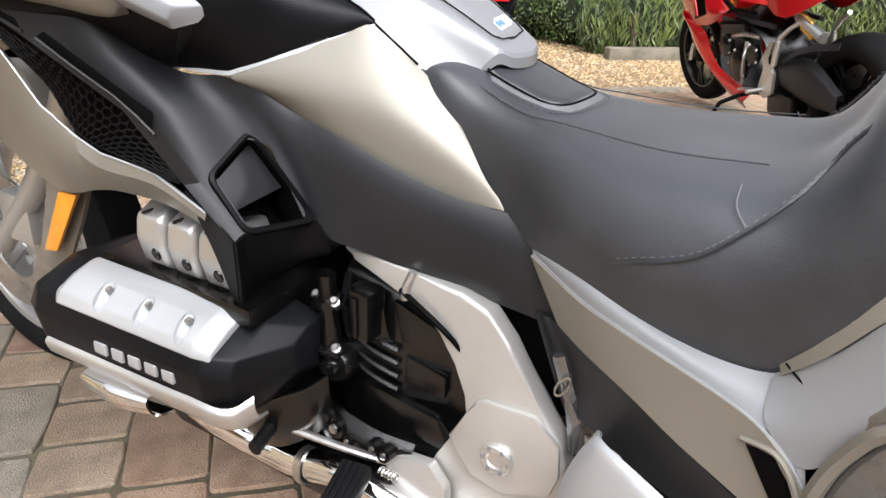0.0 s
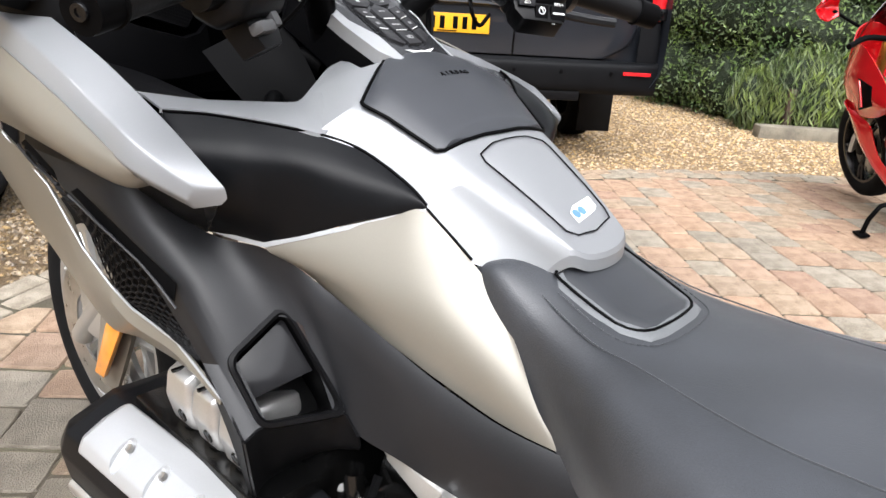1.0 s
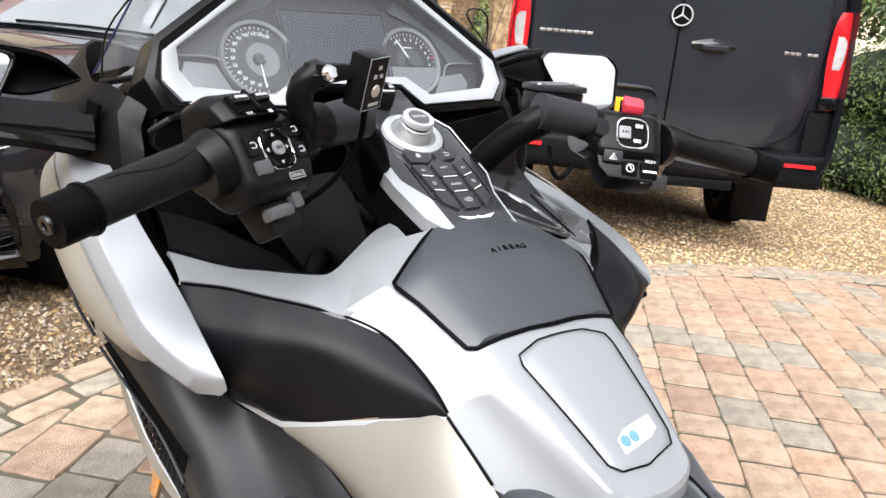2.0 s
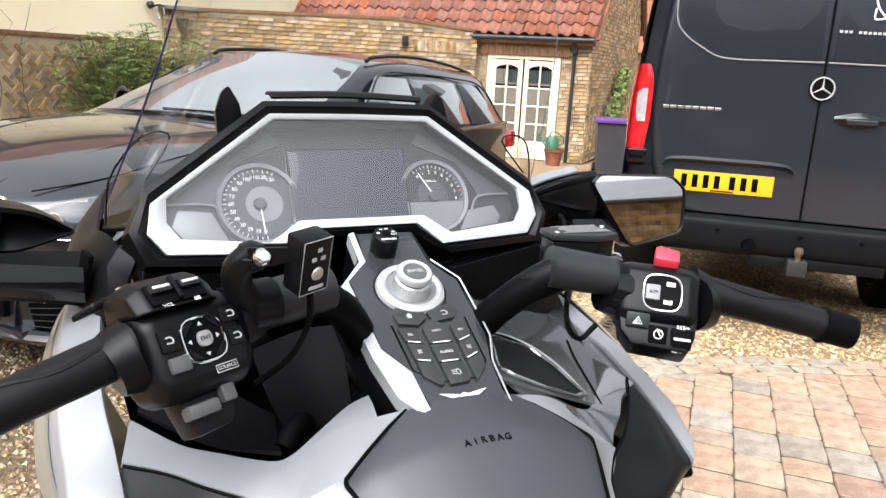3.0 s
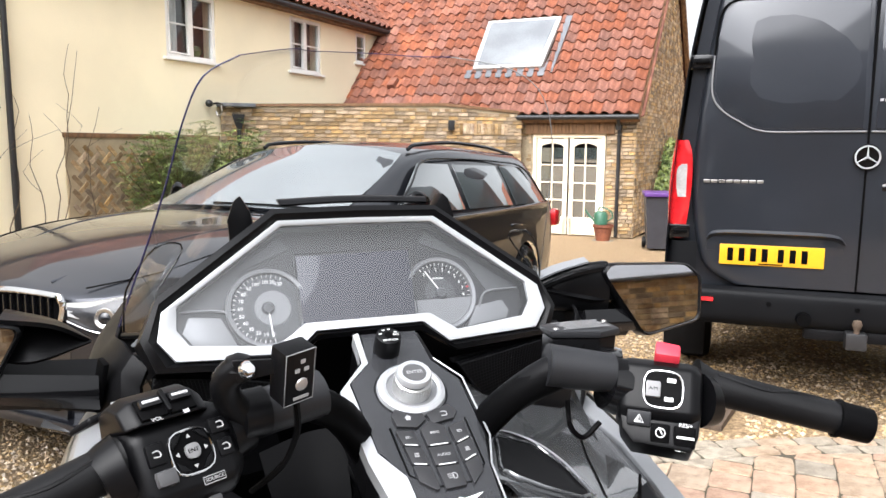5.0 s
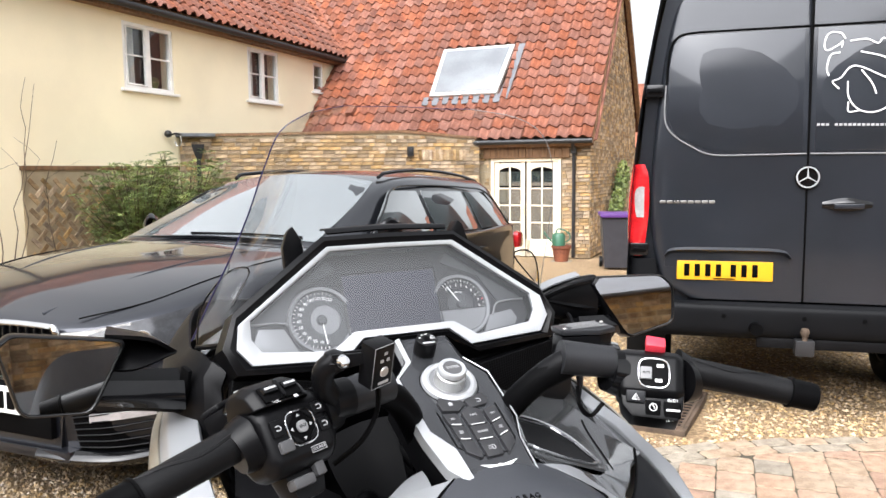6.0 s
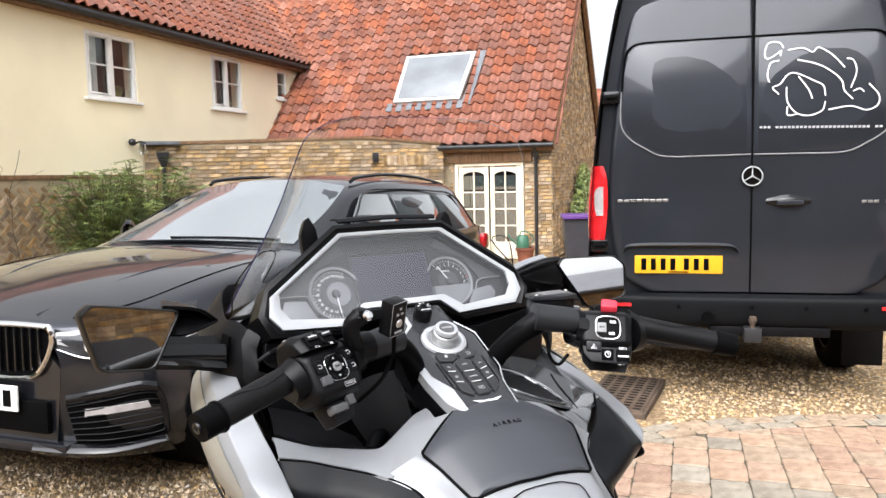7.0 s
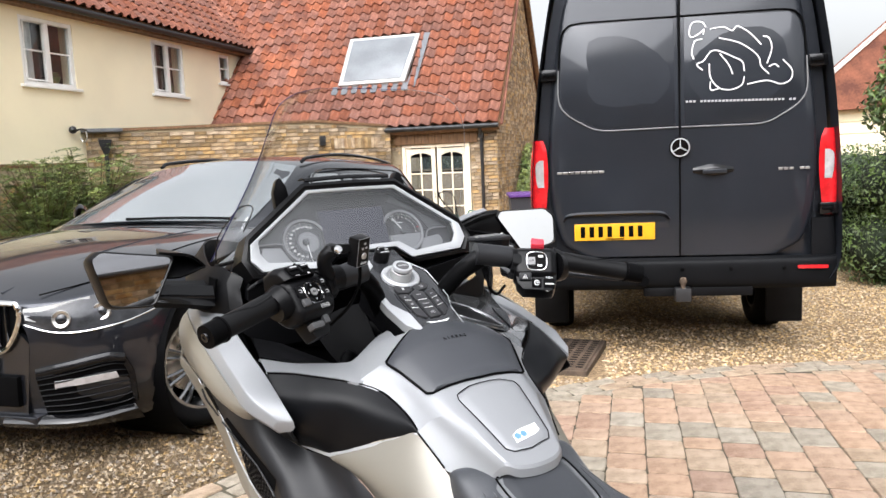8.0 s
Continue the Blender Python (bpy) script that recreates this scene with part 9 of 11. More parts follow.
def pad_ring(m, cx, cy, r, z, par):
    lp = [Vector((cx + x, cy + y, z)) for x, y in squircle(r)]
    part("pad_ring", on(m, rim_loop(lp, 0.0011)), M["chrome"], par)
    part("pad_face", on(m, pr([(cx + x * 0.96, cy + y * 0.96, z - 0.004) for x, y in squircle(r)], (0, 0, 0.004), 0.001)), M["black"], par)


def scaled(o, k, dv=0.0, dw=0.0):
    cv, cw = sum(p[0] for p in o) / len(o), sum(p[1] for p in o) / len(o)
    return [(cv + (v - cv) * k + dv, cw + (w - cw) * k + dw) for v, w in o]


# right switch housing: a rounded drum with a lower key shelf
mr = face_frame((0.2215, 0.062, 1.112), (0.83, -0.55, -0.05), (-0.5, -0.66, 0.55))
DRUM = [(-0.024, -0.004), (0.024, -0.004), (0.036, -0.018), (0.038, -0.042), (0.026, -0.058), (-0.020, -0.060), (-0.034, -0.046), (-0.034, -0.016)]
sw = part("switch_housing", ribbed_body([(-0.044, scaled(DRUM, 0.86, 0, -0.002)), (-0.038, DRUM), (0.030, DRUM), (0.040, scaled(DRUM, 0.90, 0, -0.004))], mr, 0.004), M["switch_black"], bar_r, "black switch housing with a red stop switch")
part("switch_shelf", on(mr, pr([(-0.042, -0.024, -0.046), (-0.038, -0.046, -0.046), (-0.026, -0.060, -0.046), (0.032, -0.062, -0.046), (0.038, -0.046, -0.046), (0.040, -0.024, -0.046)], (0, 0.004, 0.034), 0.004)), M["switch_black"], sw)
part("switch_neck", tube([mr @ Vector((-0.058, 0.004, -0.022)), mr @ Vector((-0.050, 0.004, -0.026)), mr @ Vector((-0.042, 0.004, -0.030))], 0.027, 20, 1, r_end=0.030), M["gloss_black"], sw)
part("drum_collar", tube([mr @ Vector((0.038, 0.002, -0.034)), mr @ Vector((0.048, 0.004, -0.040)), mr @ Vector((0.054, 0.006, -0.042))], 0.029, 20, 1, r_end=0.025), M["switch_black"], sw)
part("stop_switch", on(mr, pr([(-0.010, 0.031, -0.018), (0.016, 0.030, -0.018), (0.017, 0.046, -0.026), (-0.009, 0.048, -0.024)], (0, 0.008, 0.012), 0.003)), M["red_btn"], sw, "red stop switch")
RZ = -0.003
pad_ring(mr, 0.0, 0.0, 0.0195, RZ, sw)
part("rocker", on(mr, bx((-0.010, -0.001, RZ + 0.001), (0.015, 0.017, 0.006), 0.002)), M["grey_print"], sw)
for cx, cy in ((0.008, 0.010), (0.006, -0.010)):
    part("rocker_bar", on(mr, bx((cx, cy, RZ + 0.0008), (0.009, 0.0046, 0.0012), 0.0005)), M["white_print"], sw)
part("lettering", on(mr, text_mesh("A/M", 0.0052, Matrix.Translation((-0.010, -0.001, RZ + 0.0043)), 0.0002)), M["black"], sw)
part("lettering", on(mr, text_mesh("N", 0.005, Matrix.Translation((0.008, 0.010, RZ + 0.0016)), 0.0002)), M["black"], sw)
part("lettering", on(mr, text_mesh("D", 0.005, Matrix.Translation((0.006, -0.010, RZ + 0.0016)), 0.0002)), M["black"], sw)
ms = mr @ Matrix.Translation((0, -0.040, -0.0125)) @ pose(0, 0, 0, 18, 0, 0)
hz = part("hazard_button", on(ms, bx((-0.022, 0.010, 0.001), (0.024, 0.015, 0.008), 0.002)), M["grey_plastic"], sw)
part("hazard_mark", on(ms, rim_loop([Vector(p) for p in ((-0.0265, 0.006, 0.0053), (-0.0175, 0.006, 0.0053), (-0.022, 0.0135, 0.0053))], 0.0006)), M["white_print"], hz)
part("hazard_mark", on(ms, rim_loop([Vector(p) for p in ((-0.0240, 0.0075, 0.0053), (-0.0200, 0.0075, 0.0053), (-0.022, 0.0108, 0.0053))], 0.0004)), M["white_print"], hz)
cb = part("cruise_button", on(ms, bx((0.0, -0.003, 0.001), (0.019, 0.019, 0.008), 0.002)), M["black"], sw)
part("cruise_mark", on(ms, lathe([(0.0040, 0), (0.0050, 0), (0.0050, 0.0006), (0.0040, 0.0006)], 20, Matrix.Translation((0.0, -0.002, 0.0050)), closed=True)), M["white_print"], cb)
part("cruise_needle", on(ms, bx((0.0, 0.0, 0.0052), (0.0012, 0.008, 0.0006), 0, pose(0, 0, 0, 0, 0, 30))), M["white_print"], cb)
rk = part("cruise_rocker", on(ms, bx((0.024, -0.004, 0.001), (0.022, 0.022, 0.008), 0.003)), M["black"], sw)
part("rocker_line", on(ms, bx((0.0245, -0.004, 0.0053), (0.017, 0.0024, 0.0012))), M["white_print"], rk)
part("lettering", on(ms, text_mesh("RES/+", 0.0056, Matrix.Translation((0.024, 0.008, 0.0054)), 0.0002)), M["white_print"], rk)
part("lettering", on(ms, text_mesh("SET/-", 0.0056, Matrix.Translation((0.022, -0.0165, 0.0030)), 0.0002)), M["white_print"], rk)
for dx in (-0.003, 0.006):
    part("mark_bar", on(mr, bx((-0.018, 0.030 - dx, -0.0085 + dx * 0.5), (0.006, 0.004, 0.0008), 0, pose(0, 0, 0, -40, 0, 0))), M["white_print"], sw)
# brake fluid reservoir, lever
rs = part("reservoir", pr([(0.142, 0.158, 1.112), (0.146, 0.190, 1.112), (0.205, 0.200, 1.112), (0.228, 0.186, 1.110), (0.226, 0.160, 1.110), (0.196, 0.148, 1.111)], (0, -0.004, 0.036), 0.004), M["switch_black"], bar_r)
cap = part("reservoir_cap", pr([(0.140, 0.154, 1.149), (0.144, 0.188, 1.149), (0.205, 0.199, 1.148), (0.231, 0.185, 1.146), (0.229, 0.154, 1.146), (0.196, 0.142, 1.147)], (0, 0, 0.008), 0.003), M["grey_plastic"], rs)
for k in range(7):
    part("print_line", bx((0.187 + 0.003 * (k % 2), 0.157 + k * 0.0048, 1.1570), (0.060 - 0.006 * (k % 3), 0.0018, 0.0008)), M["grey_print"], cap)
for x, y in ((0.150, 0.161), (0.222, 0.178)):
    part("cap_screw", lathe([(0, 0.001), (0.0028, 0.001), (0.0034, 0)], 12, Matrix.Translation((x, y, 1.157))), M["steel"], cap)
part("sight_glass", lathe([(0, 0.002), (0.009, 0.002), (0.012, 0.004), (0.013, 0.0), (0.013, -0.004)], 22, aim((0.186, 0.150, 1.130), (-0.1, -1, 0.1))), M["gloss_black"], rs)
part("lever_bracket", bx((0, 0, 0), (0.030, 0.040, 0.030), 0.007, aim((0.200, 0.130, 1.122), (0, 0, 1), (0.85, -0.5, 0))), M["gloss_black"], bar_r)
part("brake_lever", tube([(0.215, 0.150, 1.105), (0.26, 0.165, 1.085), (0.32, 0.155, 1.07), (0.40, 0.105, 1.055), (0.445, 0.070, 1.05)], 0.0075, 8, 4), M["grey_plastic"], bar_r)
part("cable_loop", tube([(0.150, 0.13, 1.085), (0.148, 0.12, 1.060), (0.165, 0.12, 1.045), (0.185, 0.12, 1.06)], 0.003, 6, 4), M["black"], bar_r)
# left switch housing: drum, angular hood with two paddles, cross pad
ml = face_frame((-0.236, 0.060, 1.111), (0.88, 0.45, 0.02), (0.36, -0.76, 0.48))
LD = [(-0.030, -0.004), (0.022, -0.004), (0.036, -0.014), (0.044, -0.036), (0.030, -0.060), (-0.022, -0.064), (-0.040, -0.050), (-0.042, -0.018)]
sl = part("switch_housing", ribbed_body([(-0.046, scaled(LD, 0.84, 0.002, -0.004)), (-0.038, LD), (0.034, LD), (0.048, scaled(LD, 0.76, 0.004, -0.002))], ml, 0.005), M["switch_black"], bar_l, "black switch housing with a cross pad")
hoodp = [(0.030, 0.002), (0.052, -0.008), (0.061, -0.026), (0.061, -0.052), (0.034, -0.062)]
part("switch_hood", ribbed_body([(-0.046, scaled(hoodp, 0.82, -0.004, -0.002)), (-0.036, hoodp), (0.016, hoodp), (0.028, scaled(hoodp, 0.70, -0.006, -0.002))], ml, 0.0025), M["switch_black"], sl)
part("dip_trigger", on(ml, pr([(-0.050, 0.052, -0.058), (-0.062, 0.048, -0.076), (-0.024, 0.056, -0.070), (-0.014, 0.058, -0.056)], (0, 0.006, 0), 0.002)), M["switch_black"], sl)
part("switch_leg", on(ml, pr([(-0.026, -0.036, -0.056), (-0.020, -0.072, -0.052), (0.014, -0.070, -0.050), (0.026, -0.036, -0.050)], (0, 0.0, 0.030), 0.005)), M["switch_black"], sl)
part("drum_collar", tube([ml @ Vector((-0.042, 0.006, -0.034)), ml @ Vector((-0.054, 0.004, -0.038)), ml @ Vector((-0.062, 0.002, -0.040))], 0.031, 20, 1, r_end=0.025), M["switch_black"], sl)
LZ = -0.003
pad_ring(ml, 0.0, 0.0, 0.0180, LZ, sl)
for sx, sy in ((-1, 1), (1, 1), (-1, -1), (1, -1)):
    part("pad_lobe", on(ml, pr([(sx * 0.005, sy * 0.016, LZ), (sx * 0.014, sy * 0.014, LZ), (sx * 0.016, sy * 0.005, LZ), (sx * 0.010, sy * 0.010, LZ)], (0, 0, 0.002), 0.0008)), M["switch_black"], sl)
part("enter_key", on(ml, pr([(x, y, LZ) for x, y in squircle(0.0062)], (0, 0, 0.003), 0.001)), M["grey_print"], sl)
part("lettering", on(ml, text_mesh("ENT", 0.0050, Matrix.Translation((0, 0, LZ + 0.0033)), 0.0002)), M["black"], sl)
for a in range(4):
    an = math.pi / 2 * a
    part("arrow_key", on(ml, pr([(0.0122 * math.cos(an) + x * math.cos(an) - y * math.sin(an), 0.0122 * math.sin(an) + x * math.sin(an) + y * math.cos(an), LZ) for x, y in ((0.002, 0), (-0.001, 0.0020), (-0.001, -0.0020))], (0, 0, 0.0008))), M["soft_print"], sl)
for cx, cy, wd, ht, dz in ((-0.029, 0.006, 0.015, 0.018, 0.0), (0.029, 0.014, 0.018, 0.013, -0.001), (0.029, -0.005, 0.014, 0.015, -0.001)):
    kb = part("key", on(ml, bx((cx, cy, LZ + dz - 0.002), (wd, ht, 0.008), 0.002)), M["switch_black"], sl)
    part("key_mark", on(ml, tube([(cx - 0.003, cy - 0.002, LZ + dz + 0.0024), (cx + 0.002, cy - 0.0025, LZ + dz + 0.0024), (cx + 0.003, cy, LZ + dz + 0.0024), (cx + 0.001, cy + 0.0025, LZ + dz + 0.0024), (cx - 0.003, cy + 0.002, LZ + dz + 0.0024)], 0.0007, 5, 2)), M["soft_print"], kb)
part("horn_key", on(ml, bx((-0.026, -0.014, LZ), (0.017, 0.013, 0.008), 0.003)), M["dark_key"], sl, "grey horn button")
part("lettering", on(ml, text_mesh("SOURCE", 0.0044, Matrix.Translation((0.012, -0.0265, -0.0032)), 0.0002)), M["soft_print"], sl)
part("source_frame", on(ml, rim_loop([Vector((0.012 + x, -0.0265 + y, -0.0035)) for x, y in ((-0.0095, -0.003), (0.0095, -0.003), (0.0095, 0.003), (-0.0095, 0.003))], 0.0004)), M["soft_print"], sl)
mt = ml @ Matrix.Translation((-0.010, 0.042, -0.003)) @ pose(0, 0, 0, -25, 0, 0)
for cx in (-0.013, 0.012):
    part("toggle_well", on(mt, bx((cx, 0, 0.0005), (0.022, 0.020, 0.004), 0.001)), M["black"], sl)
    tg = part("toggle", on(mt, bx((cx, 0.003, 0.003), (0.019, 0.009, 0.008), 0.003)), M["gloss_black"], sl)
    part("toggle_line", on(mt, bx((cx, 0.003, 0.0073), (0.014, 0.0028, 0.0012), 0.0004)), M["soft_print"], tg)
part("toggle_rib", on(mt, bx((-0.0005, 0.002, 0.003), (0.004, 0.022, 0.006), 0.0015)), M["switch_black"], sl)
part("lettering", on(mt, text_mesh("VOL", 0.0048, Matrix.Translation((-0.013, -0.0125, 0.0026)), 0.0002)), M["soft_print"], sl)
part("key_mark", on(mt, bx((0.012, -0.0125, 0.0026), (0.005, 0.0035, 0.0006))), M["soft_print"], sl)
for q in range(5):
    part("mark_bar", on(ml, bx((-0.034 + q * 0.0065, 0.0612, -0.040 + q * 0.001), (0.0042, 0.0012, 0.004))), M["soft_print"], sl)
part("turn_switch", on(ml, bx((-0.012, -0.052, -0.020), (0.028, 0.012, 0.016), 0.004)), M["dark_key"], sl)
part("turn_switch", on(ml, bx((0.013, -0.046, -0.022), (0.013, 0.015, 0.016), 0.003)), M["dark_key"], sl)
part("bar_clamp", tube([ml @ Vector((0.044, 0.010, -0.028)), ml @ Vector((0.054, 0.011, -0.026)), ml @ Vector((0.064, 0.012, -0.024))], 0.030, 20, 1, r_end=0.026), M["switch_black"], bar_l)
# ball mount and remote box on the left bar
bm_ = part("ball_mount", tube([(-0.190, 0.096, 1.120), (-0.206, 0.086, 1.142), (-0.208, 0.076, 1.162), (-0.196, 0.070, 1.174)], 0.0125, 14, 4), M["switch_black"], bar_l)
part("mount_clamp", lathe([(0.017, -0.014), (0.0225, -0.012), (0.0225, 0.012), (0.017, 0.014)], 20, aim((-0.186, 0.104, 1.120), (0.95, 0.30, 0.02)), closed=True), M["switch_black"], bm_)
part("ball", lathe([(0, 0.014), (0.010, 0.010), (0.014, 0.0), (0.010, -0.010), (0, -0.014)], 18, Matrix.Translation((-0.198, 0.072, 1.172))), M["switch_black"], bm_)
for dy in (-0.006, 0.006):
    part("arm", pr([(-0.204, 0.066 + dy, 1.182), (-0.170, 0.058 + dy, 1.183), (-0.165, 0.057 + dy, 1.172), (-0.200, 0.065 + dy, 1.164)], (0.001, 0.004, 0), 0.001), M["switch_black"], bm_)
part("bolt", lathe([(0, 0.006), (0.005, 0.005), (0.0078, 0.001), (0.0078, -0.002)], 18, aim((-0.192, 0.056, 1.175), (0.1, -1, 0.35))), M["chrome"], bm_)
mb = aim((-0.156, 0.056, 1.170), (0.03, -0.28, 1), (1, 0.50, 0))
rb = part("remote_box", bx((0, 0, 0), (0.030, 0.022, 0.050), 0.0028, mb), M["switch_black"], bm_, "small black remote control with three keys")
part("box_edge", on(mb, rim_loop([Vector(p) for p in ((0.0142, -0.0108, 0.0242), (0.0142, -0.0108, -0.0242), (-0.0142, -0.0108, -0.0242), (-0.0142, -0.0108, 0.0242))], 0.0006)), M["grey_print"], rb)
for zz, xx in ((0.015, 0.002), (0.007, -0.003), (0.007, 0.006)):
    part("key_mark", on(mb, bx((xx, -0.0112, zz), (0.0045, 0.0006, 0.0036))), M["soft_print"], rb)
part("round_key", on(mb, lathe([(0, 0.002), (0.0052, 0.0015), (0.0062, 0)], 20, aim((0.002, -0.0108, -0.007), (0, -1, 0)))), M["alu"], rb)
part("name_bar", on(mb, bx((0.002, -0.0112, -0.0195), (0.015, 0.0006, 0.003))), M["soft_print"], rb)
part("lead", tube([(-0.153, 0.060, 1.145), (-0.150, 0.075, 1.11), (-0.160, 0.10, 1.07), (-0.185, 0.13, 1.035)], 0.003, 6, 5), M["black"], bm_)
# plumbing in the left pocket
for i, (a, b, c_) in enumerate((((-0.10, 0.23, 0.93), (-0.13, 0.19, 0.955), (-0.15, 0.17, 0.94)), ((-0.06, 0.20, 0.95), (-0.10, 0.17, 0.93), (-0.12, 0.15, 0.90)), ((-0.09, 0.26, 0.96), (-0.07, 0.22, 1.0), (-0.055, 0.19, 0.99)))):
    part("hose", tube([a, b, c_], 0.012, 10, 4), M["black"], bike)
part("fork_cover", loft([[(-0.16, 0.30, 1.00), (-0.11, 0.27, 1.03), (-0.07, 0.25, 1.04)], [(-0.15, 0.25, 0.96), (-0.11, 0.22, 0.99), (-0.075, 0.20, 1.0)], [(-0.13, 0.20, 0.92), (-0.10, 0.17, 0.94), (-0.08, 0.15, 0.95)]], 4, 4, 0.006), M["black"], bike)
part("grip_mat", loft([[(-0.285, 0.235, 0.972), (-0.22, 0.165, 0.962), (-0.16, 0.135, 0.958)], [(-0.275, 0.30, 0.985), (-0.21, 0.24, 0.955), (-0.15, 0.20, 0.935)], [(-0.27, 0.36, 1.00), (-0.20, 0.31, 0.96), (-0.14, 0.27, 0.93)]], 4, 4, 0.004), M["matt_black"], bike)
# gloss pocket lid on the throttle side
lid_rows = [[(0.062, 0.125, 1.012), (0.10, 0.120, 1.000), (0.150, 0.110, 0.985), (0.200, 0.106, 0.975), (0.245, 0.130, 0.972), (0.298, 0.180, 0.980)],
            [(0.075, 0.180, 1.020), (0.11, 0.185, 1.010), (0.155, 0.180, 0.996), (0.205, 0.175, 0.985), (0.252, 0.195, 0.985), (0.292, 0.235, 0.998)],
            [(0.090, 0.250, 1.020), (0.125, 0.255, 1.012), (0.165, 0.255, 1.000), (0.215, 0.250, 0.992), (0.262, 0.265, 0.995), (0.290, 0.300, 1.014)],
            [(0.110, 0.340, 1.000), (0.140, 0.340, 0.995), (0.180, 0.340, 0.990), (0.225, 0.340, 0.990), (0.265, 0.345, 0.998), (0.286, 0.380, 1.026)]]


def zlid(x, y):
    return 1.014 - 0.30 * (x - 0.112) + 0.22 * (y - 0.2)


plid = part("pocket_lid", loft([[(x, y, zlid(x, y)) for x, y, z in r] for r in lid_rows], 4, 4, 0.004), M["gloss_grey"], bike, "dark grey gloss pocket lid")
well = [(0.104, 0.212), (0.150, 0.202), (0.170, 0.165), (0.176, 0.118), (0.160, 0.110), (0.120, 0.118), (0.092, 0.130), (0.078, 0.142)]
part("lid_well", patch(well, zlid, 0.0022, 12, 10, 0.002), M["matt_black"], plid, "black finger well")
part("well_rim", rim_line(dense(well, 2), zlid, 0.0028, 0.0022, rnd=3), M["gloss_grey"], plid)
part("lid_ridge", loft([[(0.075, 0.180, zlid(0.075, 0.18) + 0.001), (0.110, 0.226, zlid(0.11, 0.226) + 0.001), (0.152, 0.216, zlid(0.152, 0.216) + 0.001), (0.178, 0.175, zlid(0.178, 0.175) + 0.001), (0.186, 0.122, zlid(0.186, 0.122) + 0.001)], [(0.073, 0.160, zlid(0.073, 0.16) + 0.004), (0.107, 0.218, zlid(0.107, 0.218) + 0.005), (0.150, 0.207, zlid(0.15, 0.207) + 0.006), (0.173, 0.168, zlid(0.173, 0.168) + 0.006), (0.180, 0.118, zlid(0.18, 0.118) + 0.003)]], 5, 2, 0.002), M["silver"], plid)
part("pocket_lid_gap", tube([(x, y, zlid(x, y) + 0.0008) for x, y in ((0.192, 0.105), (0.206, 0.150), (0.222, 0.205), (0.240, 0.250))], 0.0012, 6, 4), M["black"], plid)

# ---- engine side ----
def carve(ob, cut):
    """Cut a solid out of a part's mesh."""
    me = bpy.data.meshes.new("cutter")
    cut.to_mesh(me)
    cut.free()
    a, b = bpy.data.objects.new("carved", ob.data), bpy.data.objects.new("cutter", me)
    for o in (a, b):
        scene.collection.objects.link(o)
    md = a.modifiers.new("cut", "BOOLEAN")
    md.operation, md.object, md.solver = "DIFFERENCE", b, "EXACT"
    bpy.context.view_layer.update()
    res = bpy.data.meshes.new_from_object(a.evaluated_get(bpy.context.evaluated_depsgraph_get()))
    for o in (a, b):
        bpy.data.objects.remove(o)
    ob.data = res


